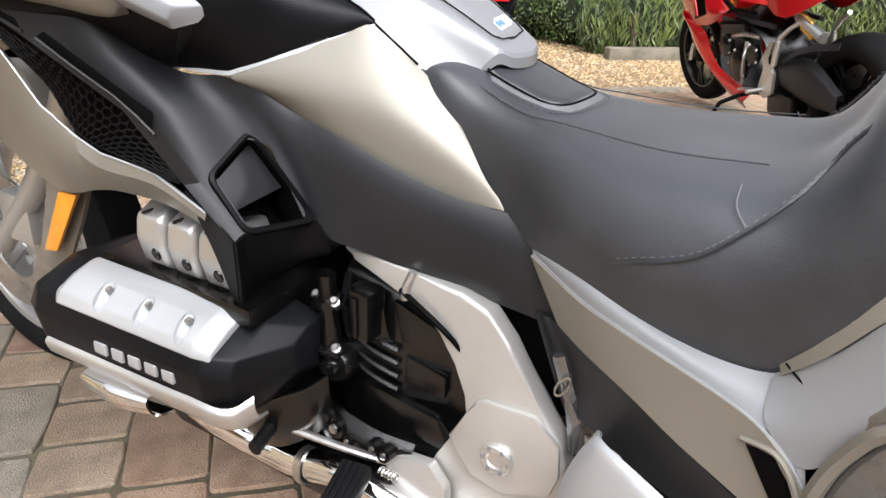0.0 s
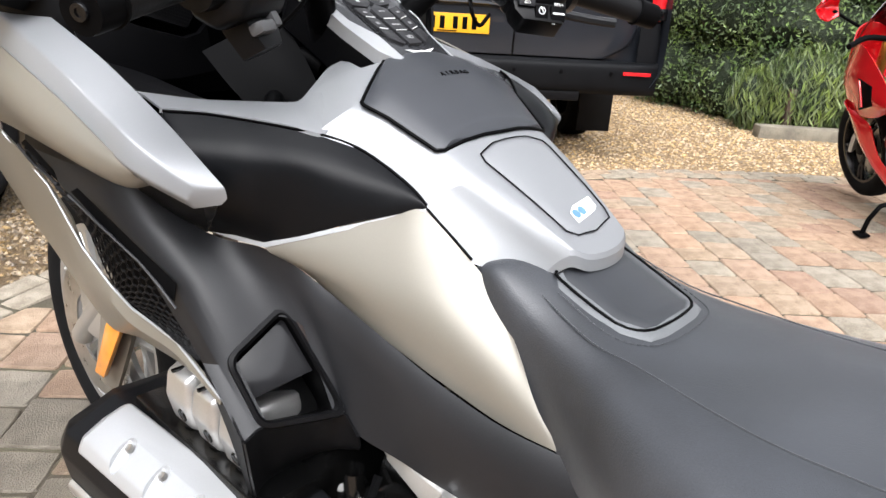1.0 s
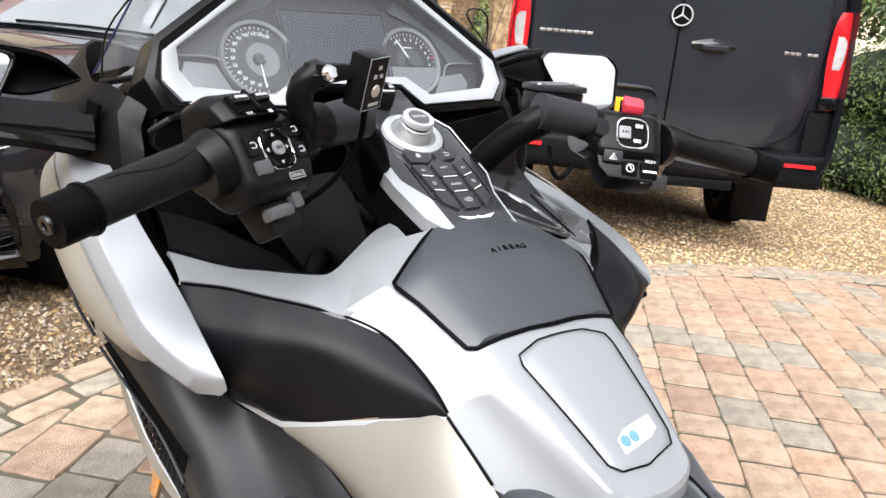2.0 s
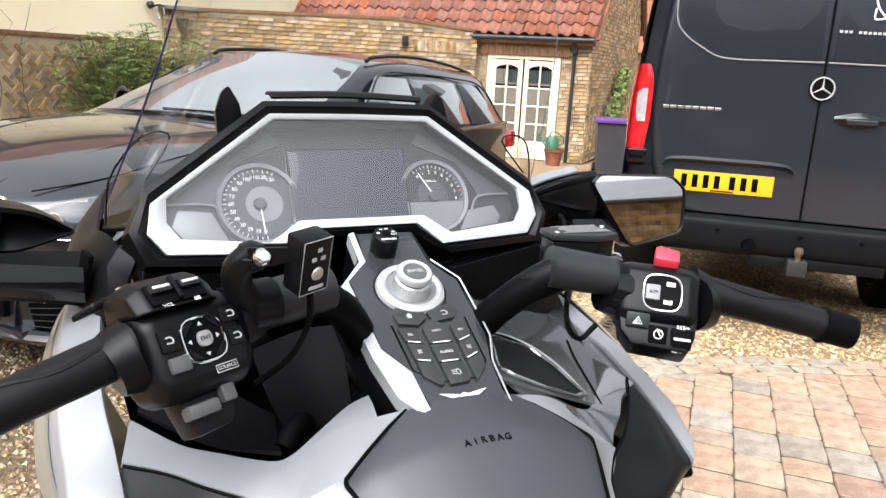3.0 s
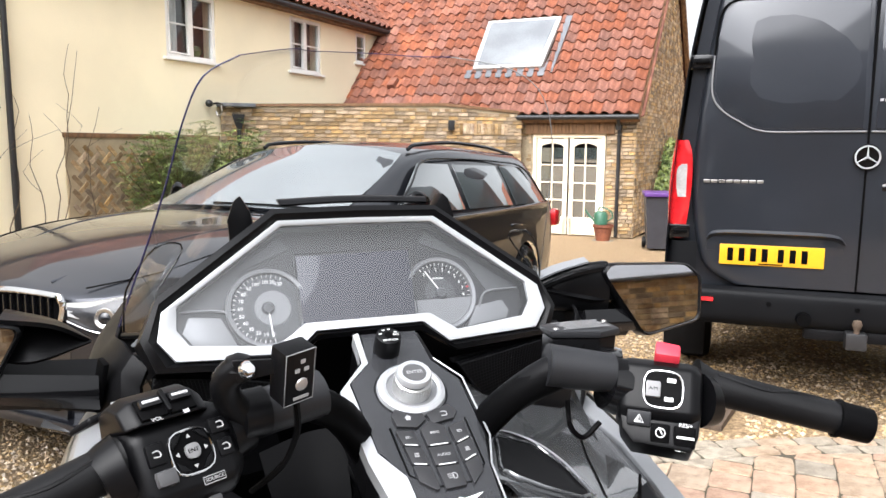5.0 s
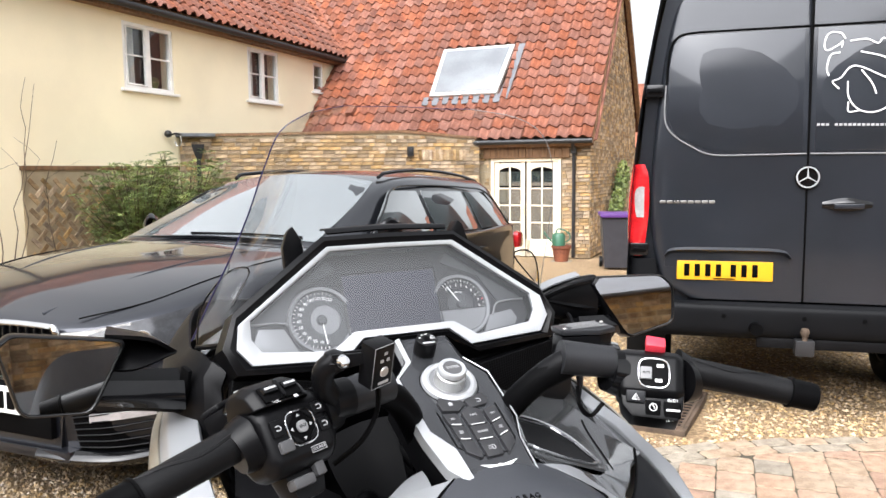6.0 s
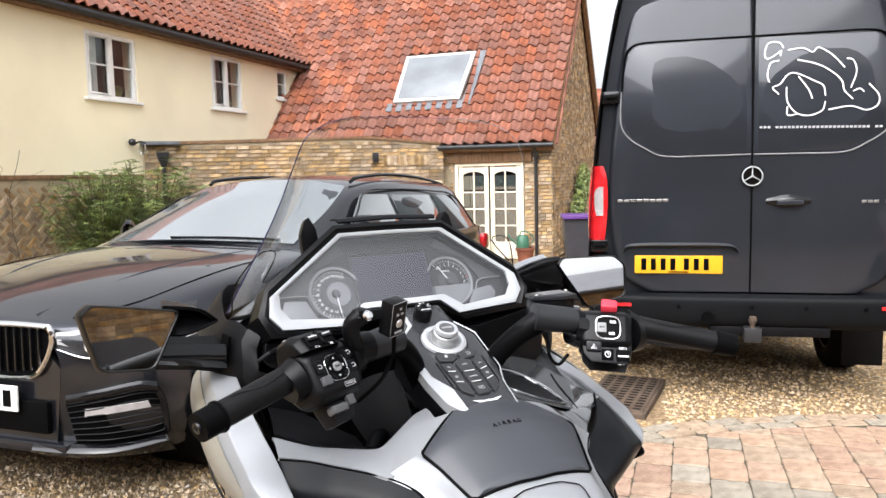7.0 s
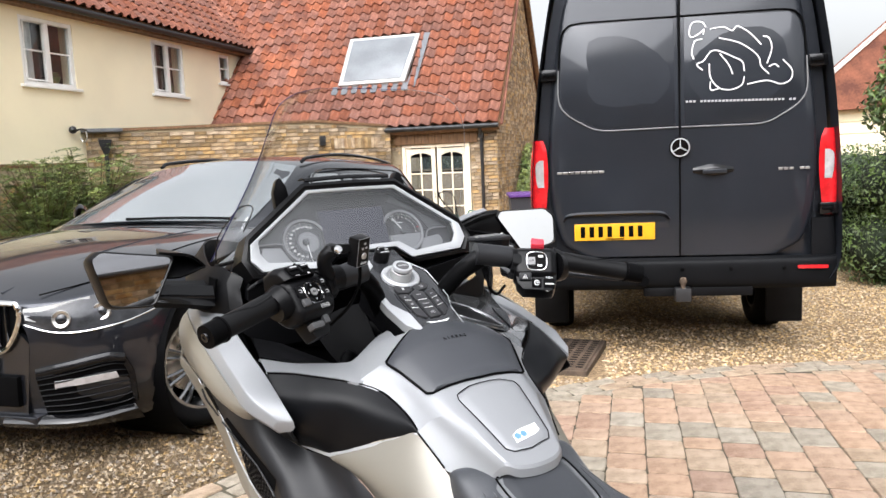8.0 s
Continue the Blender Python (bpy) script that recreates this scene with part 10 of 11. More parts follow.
for s in (-1, 1):
    # valve cover housing: dark body, pale cover with three recessed bolts
    hd = part("cylinder_head", ribbed_body([(u, [(x, z) for x, z in o]) for u, o in (
        (0.425, ((0.20, 0.500), (0.30, 0.504), (0.372, 0.480), (0.388, 0.452), (0.378, 0.400), (0.330, 0.375), (0.20, 0.37))),
        (0.392, ((0.20, 0.514), (0.315, 0.514), (0.392, 0.484), (0.402, 0.452), (0.392, 0.396), (0.330, 0.366), (0.20, 0.36))),
        (0.060, ((0.20, 0.510), (0.290, 0.498), (0.362, 0.466), (0.374, 0.438), (0.366, 0.384), (0.320, 0.348), (0.20, 0.34))),
        (0.018, ((0.20, 0.500), (0.268, 0.490), (0.330, 0.462), (0.346, 0.434), (0.340, 0.392), (0.305, 0.356), (0.20, 0.345))),
        (-0.022, ((0.19, 0.485), (0.222, 0.479), (0.250, 0.464), (0.254, 0.450), (0.252, 0.432), (0.244, 0.415), (0.20, 0.40))))], Matrix(((0, s, 0, 0), (1, 0, 0, 0), (0, 0, 1, 0), (0, 0, 0, 1))), 0.004), M["knee"], bike, "angular black cylinder head cover")
    vc2 = part("valve_cover", ribbed_body([(u, o) for u, o in (
        (0.362, ((0.312, 0.508), (0.318, 0.512), (0.350, 0.503), (0.380, 0.488), (0.384, 0.478), (0.36, 0.47))),
        (0.344, ((0.304, 0.512), (0.314, 0.524), (0.350, 0.514), (0.386, 0.496), (0.397, 0.478), (0.37, 0.47))),
        (0.076, ((0.286, 0.502), (0.296, 0.514), (0.330, 0.503), (0.364, 0.484), (0.374, 0.464), (0.35, 0.46))),
        (0.048, ((0.282, 0.492), (0.288, 0.500), (0.320, 0.491), (0.350, 0.473), (0.358, 0.458), (0.34, 0.45))))], Matrix(((0, s, 0, 0), (1, 0, 0, 0), (0, 0, 1, 0), (0, 0, 0, 1))), 0.004), M["white_alu"], hd, "satin silver valve cover with three bolts")
    for y in (0.272, 0.190, 0.108):
        p = Vector((s * (0.352 + 0.075 * (y - 0.076)), y, 0.4985 + 0.042 * (y - 0.076)))
        n = Vector((s * 0.50, 0.0, 0.866)).normalized()
        dn = Vector((s * 0.84, -0.22, -0.50)).normalized()
        sd = n.cross(dn).normalized() * s
        c = p + n * 0.0005
        scoop = nb()
        loft([[c + dn * (0.004 + 0.030 * math.cos(a_)) + (sd * math.cos(b_) * (0.0135 - 0.003 * math.cos(a_)) + n * math.sin(b_) * 0.013) * math.sin(a_) - n * 0.005 for b_ in [k_ * math.pi / 6 for k_ in range(12)]] for a_ in [0.05 + k_ * 0.3041 for k_ in range(11)]], 1, 1, bm=scoop, closed=True, caps=True, smooth_u=False, smooth_v=False)
        bmesh.ops.recalc_face_normals(scoop, faces=scoop.faces)
        carve(vc2, scoop)
        part("bolt", lathe([(0, 0.001), (0.003, 0.003), (0.0052, 0.003), (0.0064, 0.0), (0.0064, -0.003)], 14, aim(c - n * 0.009 - dn * 0.010, n)), M["steel"], vc2)
    for q in range(5):
        y = 0.262 - q * 0.035
        x = 0.390 - 0.082 * (0.262 - y)
        part("name_bar", bx((s * x, y, 0.424 - 0.04 * (0.262 - y)), (0.006, 0.026, 0.020), 0.0025), M["white_alu"], hd)
    part("skid_strip", loft(mir([
        [(0.394, 0.385, 0.402), (0.386, 0.285, 0.398), (0.372, 0.085, 0.392), (0.352, 0.018, 0.390), (0.318, -0.002, 0.402)],
        [(0.400, 0.385, 0.392), (0.392, 0.285, 0.388), (0.378, 0.085, 0.380), (0.358, 0.014, 0.379), (0.322, -0.007, 0.391)],
        [(0.388, 0.380, 0.366), (0.380, 0.285, 0.360), (0.366, 0.085, 0.350), (0.346, 0.013, 0.350), (0.314, -0.006, 0.364)],
        [(0.34, 0.37, 0.355), (0.335, 0.28, 0.345), (0.325, 0.085, 0.335), (0.315, 0.02, 0.338), (0.29, 0.0, 0.352)]], s), 4, 3, 0.004), M["alu"], hd)
    part("skid_block", loft(mir([
        [(0.345, 0.310, 0.355), (0.392, 0.308, 0.366), (0.402, 0.305, 0.352), (0.388, 0.300, 0.325), (0.345, 0.30, 0.315)],
        [(0.342, 0.250, 0.352), (0.390, 0.248, 0.362), (0.401, 0.245, 0.345), (0.386, 0.242, 0.318), (0.342, 0.24, 0.308)],
        [(0.335, 0.190, 0.350), (0.375, 0.185, 0.352), (0.382, 0.182, 0.338), (0.366, 0.182, 0.315), (0.335, 0.18, 0.308)]], s), 3, 4, 0.004), M["chrome"], hd)
    # intake runners above the head
    for q, y in enumerate((0.245, 0.175, 0.105)):
        rn = part("intake_runner", ribbed_body([(u, [(x, z) for x, z in o]) for u, o in (
            (y - 0.031, ((0.20, 0.600), (0.262, 0.604), (0.286, 0.592), (0.290, 0.566), (0.280, 0.536), (0.262, 0.520), (0.20, 0.52))),
            (y - 0.024, ((0.20, 0.612), (0.264, 0.616), (0.292, 0.602), (0.297, 0.568), (0.286, 0.530), (0.264, 0.514), (0.20, 0.51))),
            (y + 0.024, ((0.20, 0.612), (0.264, 0.616), (0.292, 0.602), (0.297, 0.568), (0.286, 0.530), (0.264, 0.514), (0.20, 0.51))),
            (y + 0.031, ((0.20, 0.600), (0.262, 0.604), (0.286, 0.592), (0.290, 0.566), (0.280, 0.536), (0.262, 0.520), (0.20, 0.52))))], Matrix(((0, s, 0, 0), (1, 0, 0, 0), (0, 0, 1, 0), (0, 0, 0, 1))), 0.004), M["alu"], bike, "cast silver intake runner")
        part("runner_hole", lathe([(0.0, 0.0005), (0.0065, 0.0005), (0.009, 0.002), (0.010, 0.0)], 16, aim((s * 0.2915, y - 0.010, 0.548), (s, 0, -0.25))), M["engine"], rn)
        part("runner_groove", bx((s * 0.280, y + 0.006, 0.608), (0.030, 0.006, 0.004), 0.001, Matrix.Identity(4)), M["engine"], rn)
        part("boot", lathe([(0.022, 0.0), (0.024, 0.008), (0.020, 0.012), (0.024, 0.018), (0.020, 0.024), (0.022, 0.030)], 18, Matrix.Translation((s * 0.262, y, 0.497))), M["rubber"], rn)
    part("head_deck", bx((s * 0.24, 0.19, 0.507), (0.12, 0.34, 0.03), 0.008), M["engine"], hd)
    # alloy frame beam and pivot plate
    fr = [(-0.036, 0.584), (-0.100, 0.588), (-0.165, 0.578), (-0.225, 0.572), (-0.268, 0.556), (-0.300, 0.520), (-0.340, 0.455), (-0.378, 0.400), (-0.390, 0.360), (-0.392, 0.27), (-0.40, 0.20), (-0.20, 0.20), (-0.185, 0.262), (-0.205, 0.300), (-0.238, 0.345), (-0.254, 0.385), (-0.250, 0.420), (-0.232, 0.470), (-0.205, 0.512), (-0.170, 0.532), (-0.120, 0.552), (-0.060, 0.572)]
    fb = part("frame_beam", pr([(s * 0.128, y, z) for y, z in fr], (s * 0.034, 0, 0), 0.007, 3), M["frame_alu"], bike, "satin alloy frame beam with a pivot plate")
    part("weld_bead", tube([(s * 0.1625, -0.158, 0.582), (s * 0.1645, -0.150, 0.560), (s * 0.1625, -0.146, 0.540)], 0.006, 8, 3), M["alu"], fb)
    pv = part("pivot_plate", pr([(s * 0.162, y, z) for y, z in ((-0.262, 0.420), (-0.275, 0.428), (-0.345, 0.432), (-0.382, 0.395), (-0.386, 0.345), (-0.376, 0.312), (-0.310, 0.285), (-0.262, 0.295), (-0.225, 0.345), (-0.252, 0.392))], (s * 0.008, 0, 0), 0.003), M["frame_alu"], fb)
    part("pivot_cap", lathe([(0.024, 0.0), (0.024, 0.005), (0.021, 0.007), (0.016, 0.006), (0.013, 0.007), (0.011, 0.005), (0, 0.005)], 32, aim((s * 0.170, -0.300, 0.340), (s, 0, 0), (0, 1, 0))), M["alu"], pv)
    for k in range(6):
        a = k * math.pi / 3
        part("cap_notch", bx((0.0185 * math.cos(a), 0.0185 * math.sin(a), 0.0068), (0.005, 0.007, 0.0015), 0, aim((s * 0.170, -0.300, 0.340), (s, 0, 0), (0, 1, 0)) @ pose(0, 0, 0, 0, 0, 0)), M["grey_print"], pv)
    for y, z in ((-0.283, 0.388), (-0.350, 0.372), (-0.242, 0.334)):
        part("bolt", lathe([(0, 0.003), (0.0035, 0.004), (0.0068, 0.003), (0.008, 0.0)], 14, aim((s * 0.1705, y, z), (s, 0, 0))), M["chrome"], pv)
    part("seat_rail", tube([(s * 0.140, -0.36, 0.52), (s * 0.140, -0.385, 0.45), (s * 0.145, -0.395, 0.385)], 0.012, 8, 3), M["gloss_grey"], fb)
    part("rail_ring", rim_loop([Vector((s * 0.156, -0.372 - 0.007 * math.cos(a) - 0.006 * math.sin(a), 0.485 + 0.015 * math.sin(a))) for a in [k * math.pi / 6 for k in range(12)]], 0.0016), M["steel"], fb)
    # black gearbox casing with ribs, window plate, bolts
    cs = part("gearbox", loft(mir([
        [(0.09, -0.02, 0.56), (0.14, -0.03, 0.54), (0.155, -0.03, 0.45), (0.15, -0.02, 0.36), (0.12, -0.01, 0.25)],
        [(0.09, -0.12, 0.55), (0.135, -0.12, 0.52), (0.148, -0.12, 0.45), (0.145, -0.12, 0.36), (0.12, -0.12, 0.24)],
        [(0.08, -0.26, 0.54), (0.115, -0.26, 0.50), (0.125, -0.26, 0.44), (0.122, -0.26, 0.36), (0.10, -0.26, 0.24)]], s), 5, 5), M["engine"], bike, "black ribbed engine casing")
    for k in range(4):
        z = 0.452 - k * 0.024
        part("rib", tube([(s * 0.153, -0.062, z + 0.012), (s * 0.156, -0.09, z + 0.004), (s * 0.152, -0.130, z - 0.006)], 0.0058, 7, 3), M["engine"], cs)
    part("window_plate", pr([(s * 0.138, y, z) for y, z in ((-0.140, 0.440), (-0.205, 0.425), (-0.205, 0.385), (-0.140, 0.392))], (s * 0.012, 0, 0), 0.004), M["engine"], cs)
    part("bracket", loft(mir([[(0.155, -0.045, 0.545), (0.165, -0.075, 0.540), (0.158, -0.105, 0.525)], [(0.165, -0.050, 0.50), (0.172, -0.080, 0.495), (0.160, -0.115, 0.48)], [(0.160, -0.055, 0.47), (0.165, -0.085, 0.46), (0.150, -0.12, 0.455)]], s), 3, 3, 0.006), M["engine"], cs)
    cov = part("clutch_cover", lathe([(0, 0.02), (0.028, 0.018), (0.034, 0.010), (0.036, -0.02)], 28, aim((s * 0.17, -0.03, 0.395), (s, -0.1, 0.1))), M["engine"], cs)
    part("oil_cap", lathe([(0, 0.006), (0.012, 0.006), (0.016, 0.003), (0.018, 0.0), (0.018, -0.008)], 24, aim((s * 0.190, -0.030, 0.395), (s, -0.2, 0.1))), M["gloss_black"], cs)
    # upright coolant column with flanges, brackets and a coil block
    col = part("coolant_column", lathe([(0.016, -0.07), (0.016, -0.05), (0.024, -0.048), (0.024, -0.036), (0.017, -0.034), (0.015, 0.03), (0.022, 0.032), (0.022, 0.044), (0.014, 0.046), (0.014, 0.08)], 18, aim((s * 0.182, -0.028, 0.470), (0.05 * s, 0.02, 1))), M["engine"], cs)
    for y, z in ((-0.012, 0.435), (-0.046, 0.435), (-0.012, 0.512), (-0.046, 0.512)):
        part("bolt", lathe([(0, 0.010), (0.0045, 0.010), (0.005, 0.004), (0.008, 0.003), (0.008, -0.01)], 8, aim((s * 0.190, y, z), (s * 0.6, -0.2, 0.8))), M["steel"], col)
    part("coil_block", bx((s * 0.172, -0.085, 0.505), (0.045, 0.045, 0.075), 0.010, pose(0, 0, 0, 0, 0, 0)), M["engine"], cs)
    part("coil_rib", bx((s * 0.196, -0.085, 0.505), (0.006, 0.012, 0.06), 0.002), M["engine"], cs)
    part("strap", tube([(s * 0.175, -0.06, 0.555), (s * 0.198, -0.07, 0.52), (s * 0.182, -0.07, 0.46)], 0.006, 6, 3), M["black"], cs)
    part("upper_plate", pr([(s * 0.150, y, z) for y, z in ((-0.125, 0.530), (-0.215, 0.500), (-0.225, 0.462), (-0.14, 0.470))], (s * 0.010, 0, 0), 0.004), M["engine"], cs)
    part("cable", tube([(s * 0.165, -0.14, 0.552), (s * 0.170, -0.18, 0.535), (s * 0.165, -0.22, 0.505), (s * 0.15, -0.24, 0.47)], 0.004, 6, 4), M["black"], cs)
    part("lower_step", pr([(s * 0.142, y, z) for y, z in ((-0.07, 0.368), (-0.20, 0.352), (-0.225, 0.30), (-0.10, 0.315), (-0.07, 0.33))], (s * 0.018, 0, 0), 0.006), M["engine"], cs)
    for a, b, c_ in (((0.16, -0.02, 0.52), (0.19, -0.01, 0.50), (0.19, 0.0, 0.46)), ((0.17, 0.0, 0.42), (0.20, -0.02, 0.43), (0.19, -0.05, 0.42)), ((0.15, -0.14, 0.53), (0.15, -0.20, 0.50), (0.145, -0.235, 0.46))):
        part("hose", tube([(s * a[0], a[1], a[2]), (s * b[0], b[1], b[2]), (s * c_[0], c_[1], c_[2])], 0.007, 8, 4), M["black"], cs)
    # lower bracket with pivots, footpeg, shift pedal, header pipe
    lb = part("lower_bracket", loft(mir([
        [(0.17, 0.02, 0.325), (0.19, -0.04, 0.330), (0.185, -0.11, 0.315), (0.165, -0.17, 0.300)],
        [(0.19, 0.02, 0.300), (0.205, -0.04, 0.300), (0.20, -0.11, 0.288), (0.175, -0.17, 0.285)],
        [(0.18, 0.02, 0.268), (0.195, -0.04, 0.262), (0.19, -0.11, 0.258), (0.170, -0.17, 0.265)]], s), 4, 4, 0.01), M["engine"], bike)
    for y, z, r in ((-0.052, 0.300, 0.020), (0.0, 0.302, 0.012), (-0.078, 0.290, 0.010), (-0.125, 0.300, 0.011), (-0.145, 0.298, 0.011)):
        part("boss", lathe([(0, 0.004), (r * 0.45, 0.004), (r * 0.5, 0.0), (r * 0.85, 0.001), (r, 0.006), (r * 1.08, 0.0), (r * 1.08, -0.01)], 22, aim((s * 0.204, y, z), (s, 0, 0.1))), M["engine"], lb)
        part("bolt", lathe([(0, 0.005), (r * 0.35, 0.005), (r * 0.4, 0.0)], 6, aim((s * 0.206, y, z), (s, 0, 0.1))), M["steel"], lb)
    pk = part("peg_bracket", pr([(s * 0.165, y, z) for y, z in ((-0.125, 0.268), (-0.150, 0.286), (-0.205, 0.292), (-0.232, 0.262), (-0.236, 0.20), (-0.16, 0.20), (-0.14, 0.245))], (s * 0.020, 0, 0), 0.005), M["frame_alu"], bike)
    for y, z in ((-0.187, 0.266), (-0.193, 0.240), (-0.155, 0.246)):
        part("bolt", lathe([(0, 0.004), (0.005, 0.005), (0.010, 0.003), (0.011, 0.0)], 14, aim((s * 0.186, y, z), (s, 0, 0))), M["chrome"], pk)
    part("spring", tube([(s * (0.20 + 0.006 * math.cos(k * 1.1)), -0.135 - 0.0025 * k * 0.4, 0.262 + 0.006 * math.sin(k * 1.1)) for k in range(30)], 0.0018, 5, 2), M["steel"], pk)
    fp = part("footpeg", bx((0, 0, 0), (0.090, 0.048, 0.022), 0.006, Matrix.Translation((s * 0.262, -0.118, 0.262)) @ pose(0, 0, 0, 0, 8 * s, -14 * s)), M["rubber"], bike, "black ribbed rubber footpeg")
    for k in range(4):
        part("peg_rib", bx((0, -0.015 + 0.010 * k, 0.0125), (0.080, 0.004, 0.004), 0.001, Matrix.Translation((s * 0.262, -0.118, 0.262)) @ pose(0, 0, 0, 0, 8 * s, -14 * s)), M["rubber"], fp)
    part("shift_lever", tube([(s * 0.20, -0.15, 0.285), (s * 0.225, -0.07, 0.292), (s * 0.245, 0.0, 0.298), (s * 0.262, 0.030, 0.305)], 0.006, 8, 4), M["steel"], bike)
    pdl = part("shift_peg", tube([(s * 0.258, 0.028, 0.303), (s * 0.285, 0.022, 0.300), (s * 0.312, 0.016, 0.296)], 0.0115, 14, 2), M["rubber"], bike)
    for k in range(6):
        part("peg_ring", lathe([(0.011, 0), (0.0128, 0.001), (0.0128, 0.002), (0.011, 0.003)], 14, aim(Vector((s * 0.264, 0.0268, 0.3025)).lerp(Vector((s * 0.308, 0.017, 0.2965)), k / 5), (s, -0.2, -0.13)), closed=True), M["rubber"], pdl)
    part("header_pipe", tube([(s * 0.26, 0.30, 0.33), (s * 0.255, 0.22, 0.26), (s * 0.225, 0.12, 0.215), (s * 0.215, 0.02, 0.212), (s * 0.205, -0.08, 0.228), (s * 0.195, -0.20, 0.20), (s * 0.19, -0.5, 0.17), (s * 0.20, -1.3, 0.20)], 0.024, 16, 5), M["chrome"], bike)
    part("pipe_clamp", lathe([(0.0245, -0.008), (0.028, -0.008), (0.028, 0.008), (0.0245, 0.008)], 18, aim((s * 0.214, 0.0, 0.213), (0.05, 1, -0.1)), closed=True), M["steel"], bike)
    part("header_shield", loft(mir([[(0.265, 0.16, 0.33), (0.285, 0.06, 0.34), (0.25, -0.02, 0.375), (0.215, -0.05, 0.40)], [(0.26, 0.15, 0.28), (0.275, 0.05, 0.29), (0.24, -0.03, 0.325), (0.21, -0.05, 0.36)], [(0.24, 0.14, 0.24), (0.25, 0.05, 0.245), (0.225, -0.02, 0.28), (0.20, -0.05, 0.32)]], s), 4, 4, 0.004), M["engine"], bike)
    # amber reflector on its champagne stay, fork leg
    part("fender_stay", loft(mir([
        [(0.262, 0.400, 0.640), (0.258, 0.440, 0.560), (0.252, 0.500, 0.470), (0.235, 0.560, 0.40)],
        [(0.268, 0.450, 0.640), (0.264, 0.485, 0.560), (0.258, 0.545, 0.470), (0.240, 0.600, 0.40)],
        [(0.262, 0.520, 0.640), (0.258, 0.540, 0.560), (0.250, 0.590, 0.470), (0.230, 0.640, 0.40)]], s), 4, 4, 0.01), M["titan"], bike)
    part("reflector", pr([(s * 0.272, 0.470, 0.588), (s * 0.274, 0.420, 0.594), (s * 0.268, 0.510, 0.474), (s * 0.266, 0.548, 0.468)], (s * 0.012, -0.006, 0.002), 0.003), M["amber"], bike, "amber side reflector")
    part("fork_leg", tube([(s * 0.11, 0.60, 0.75), (s * 0.12, 0.78, 0.50), (s * 0.125, 0.95, 0.31)], 0.03, 14, 3, r_end=0.024), M["alu"], bike)
    part("caliper", bx((s * 0.115, 0.86, 0.40), (0.05, 0.10, 0.12), 0.015), M["alu"], bike)
part("engine_block", bx((0, 0.21, 0.40), (0.40, 0.38, 0.30), 0.03), M["engine"], bike)
part("gear_case", bx((0, -0.14, 0.38), (0.20, 0.34, 0.36), 0.03), M["engine"], bike)
part("sump", bx((0, 0.10, 0.19), (0.36, 0.60, 0.12), 0.03), M["engine"], bike)
part("front_fender", loft([[(-0.09, 0.70, 0.58), (0, 0.70, 0.62), (0.09, 0.70, 0.58)], [(-0.10, 0.85, 0.65), (0, 0.85, 0.69), (0.10, 0.85, 0.65)], [(-0.10, 1.05, 0.65), (0, 1.05, 0.69), (0.10, 1.05, 0.65)], [(-0.09, 1.22, 0.56), (0, 1.22, 0.60), (0.09, 1.22, 0.56)]], 4, 4, 0.004), M["titan"], bike)
wheel(bike, (0, 0.95, 0.318), 0.318, 0.13, 0.232, 7, M["alu"], two=True, disc=True, name="front_wheel")
wheel(bike, (0, -0.745, 0.318), 0.318, 0.20, 0.215, 7, M["alu"], two=True, disc=True, name="rear_wheel")
for s in (-1, 1):
    part("centre_stand", tube([(s * 0.10, -0.30, 0.20), (s * 0.17, -0.34, 0.10), (s * 0.20, -0.36, 0.012)], 0.014, 10, 3), M["engine"], bike)


# the flanks slim down towards the front wheel and the engine sits a little higher than drawn above
for ob_ in bike.children_recursive:
    if ob_.type != "MESH" or "wheel" in ob_.name or (ob_.parent and "wheel" in ob_.parent.name):
        continue
    for v in ob_.data.vertices:
        x, y, z = v.co
        w_ = clamp01((0.88 - z) / 0.10)
        if w_ == 0.0:
            continue
        v.co.x = x * (1 - 0.08 * clamp01((y + 0.12) / 0.2) * w_)
        v.co.y = y - 0.030 * clamp01(y / 0.25) * clamp01((0.82 - z) / 0.15)
        v.co.z = z + (0.008 * w_ + 0.014 * clamp01((0.47 - z) / 0.12)) * clamp01((z - 0.08) / 0.15)


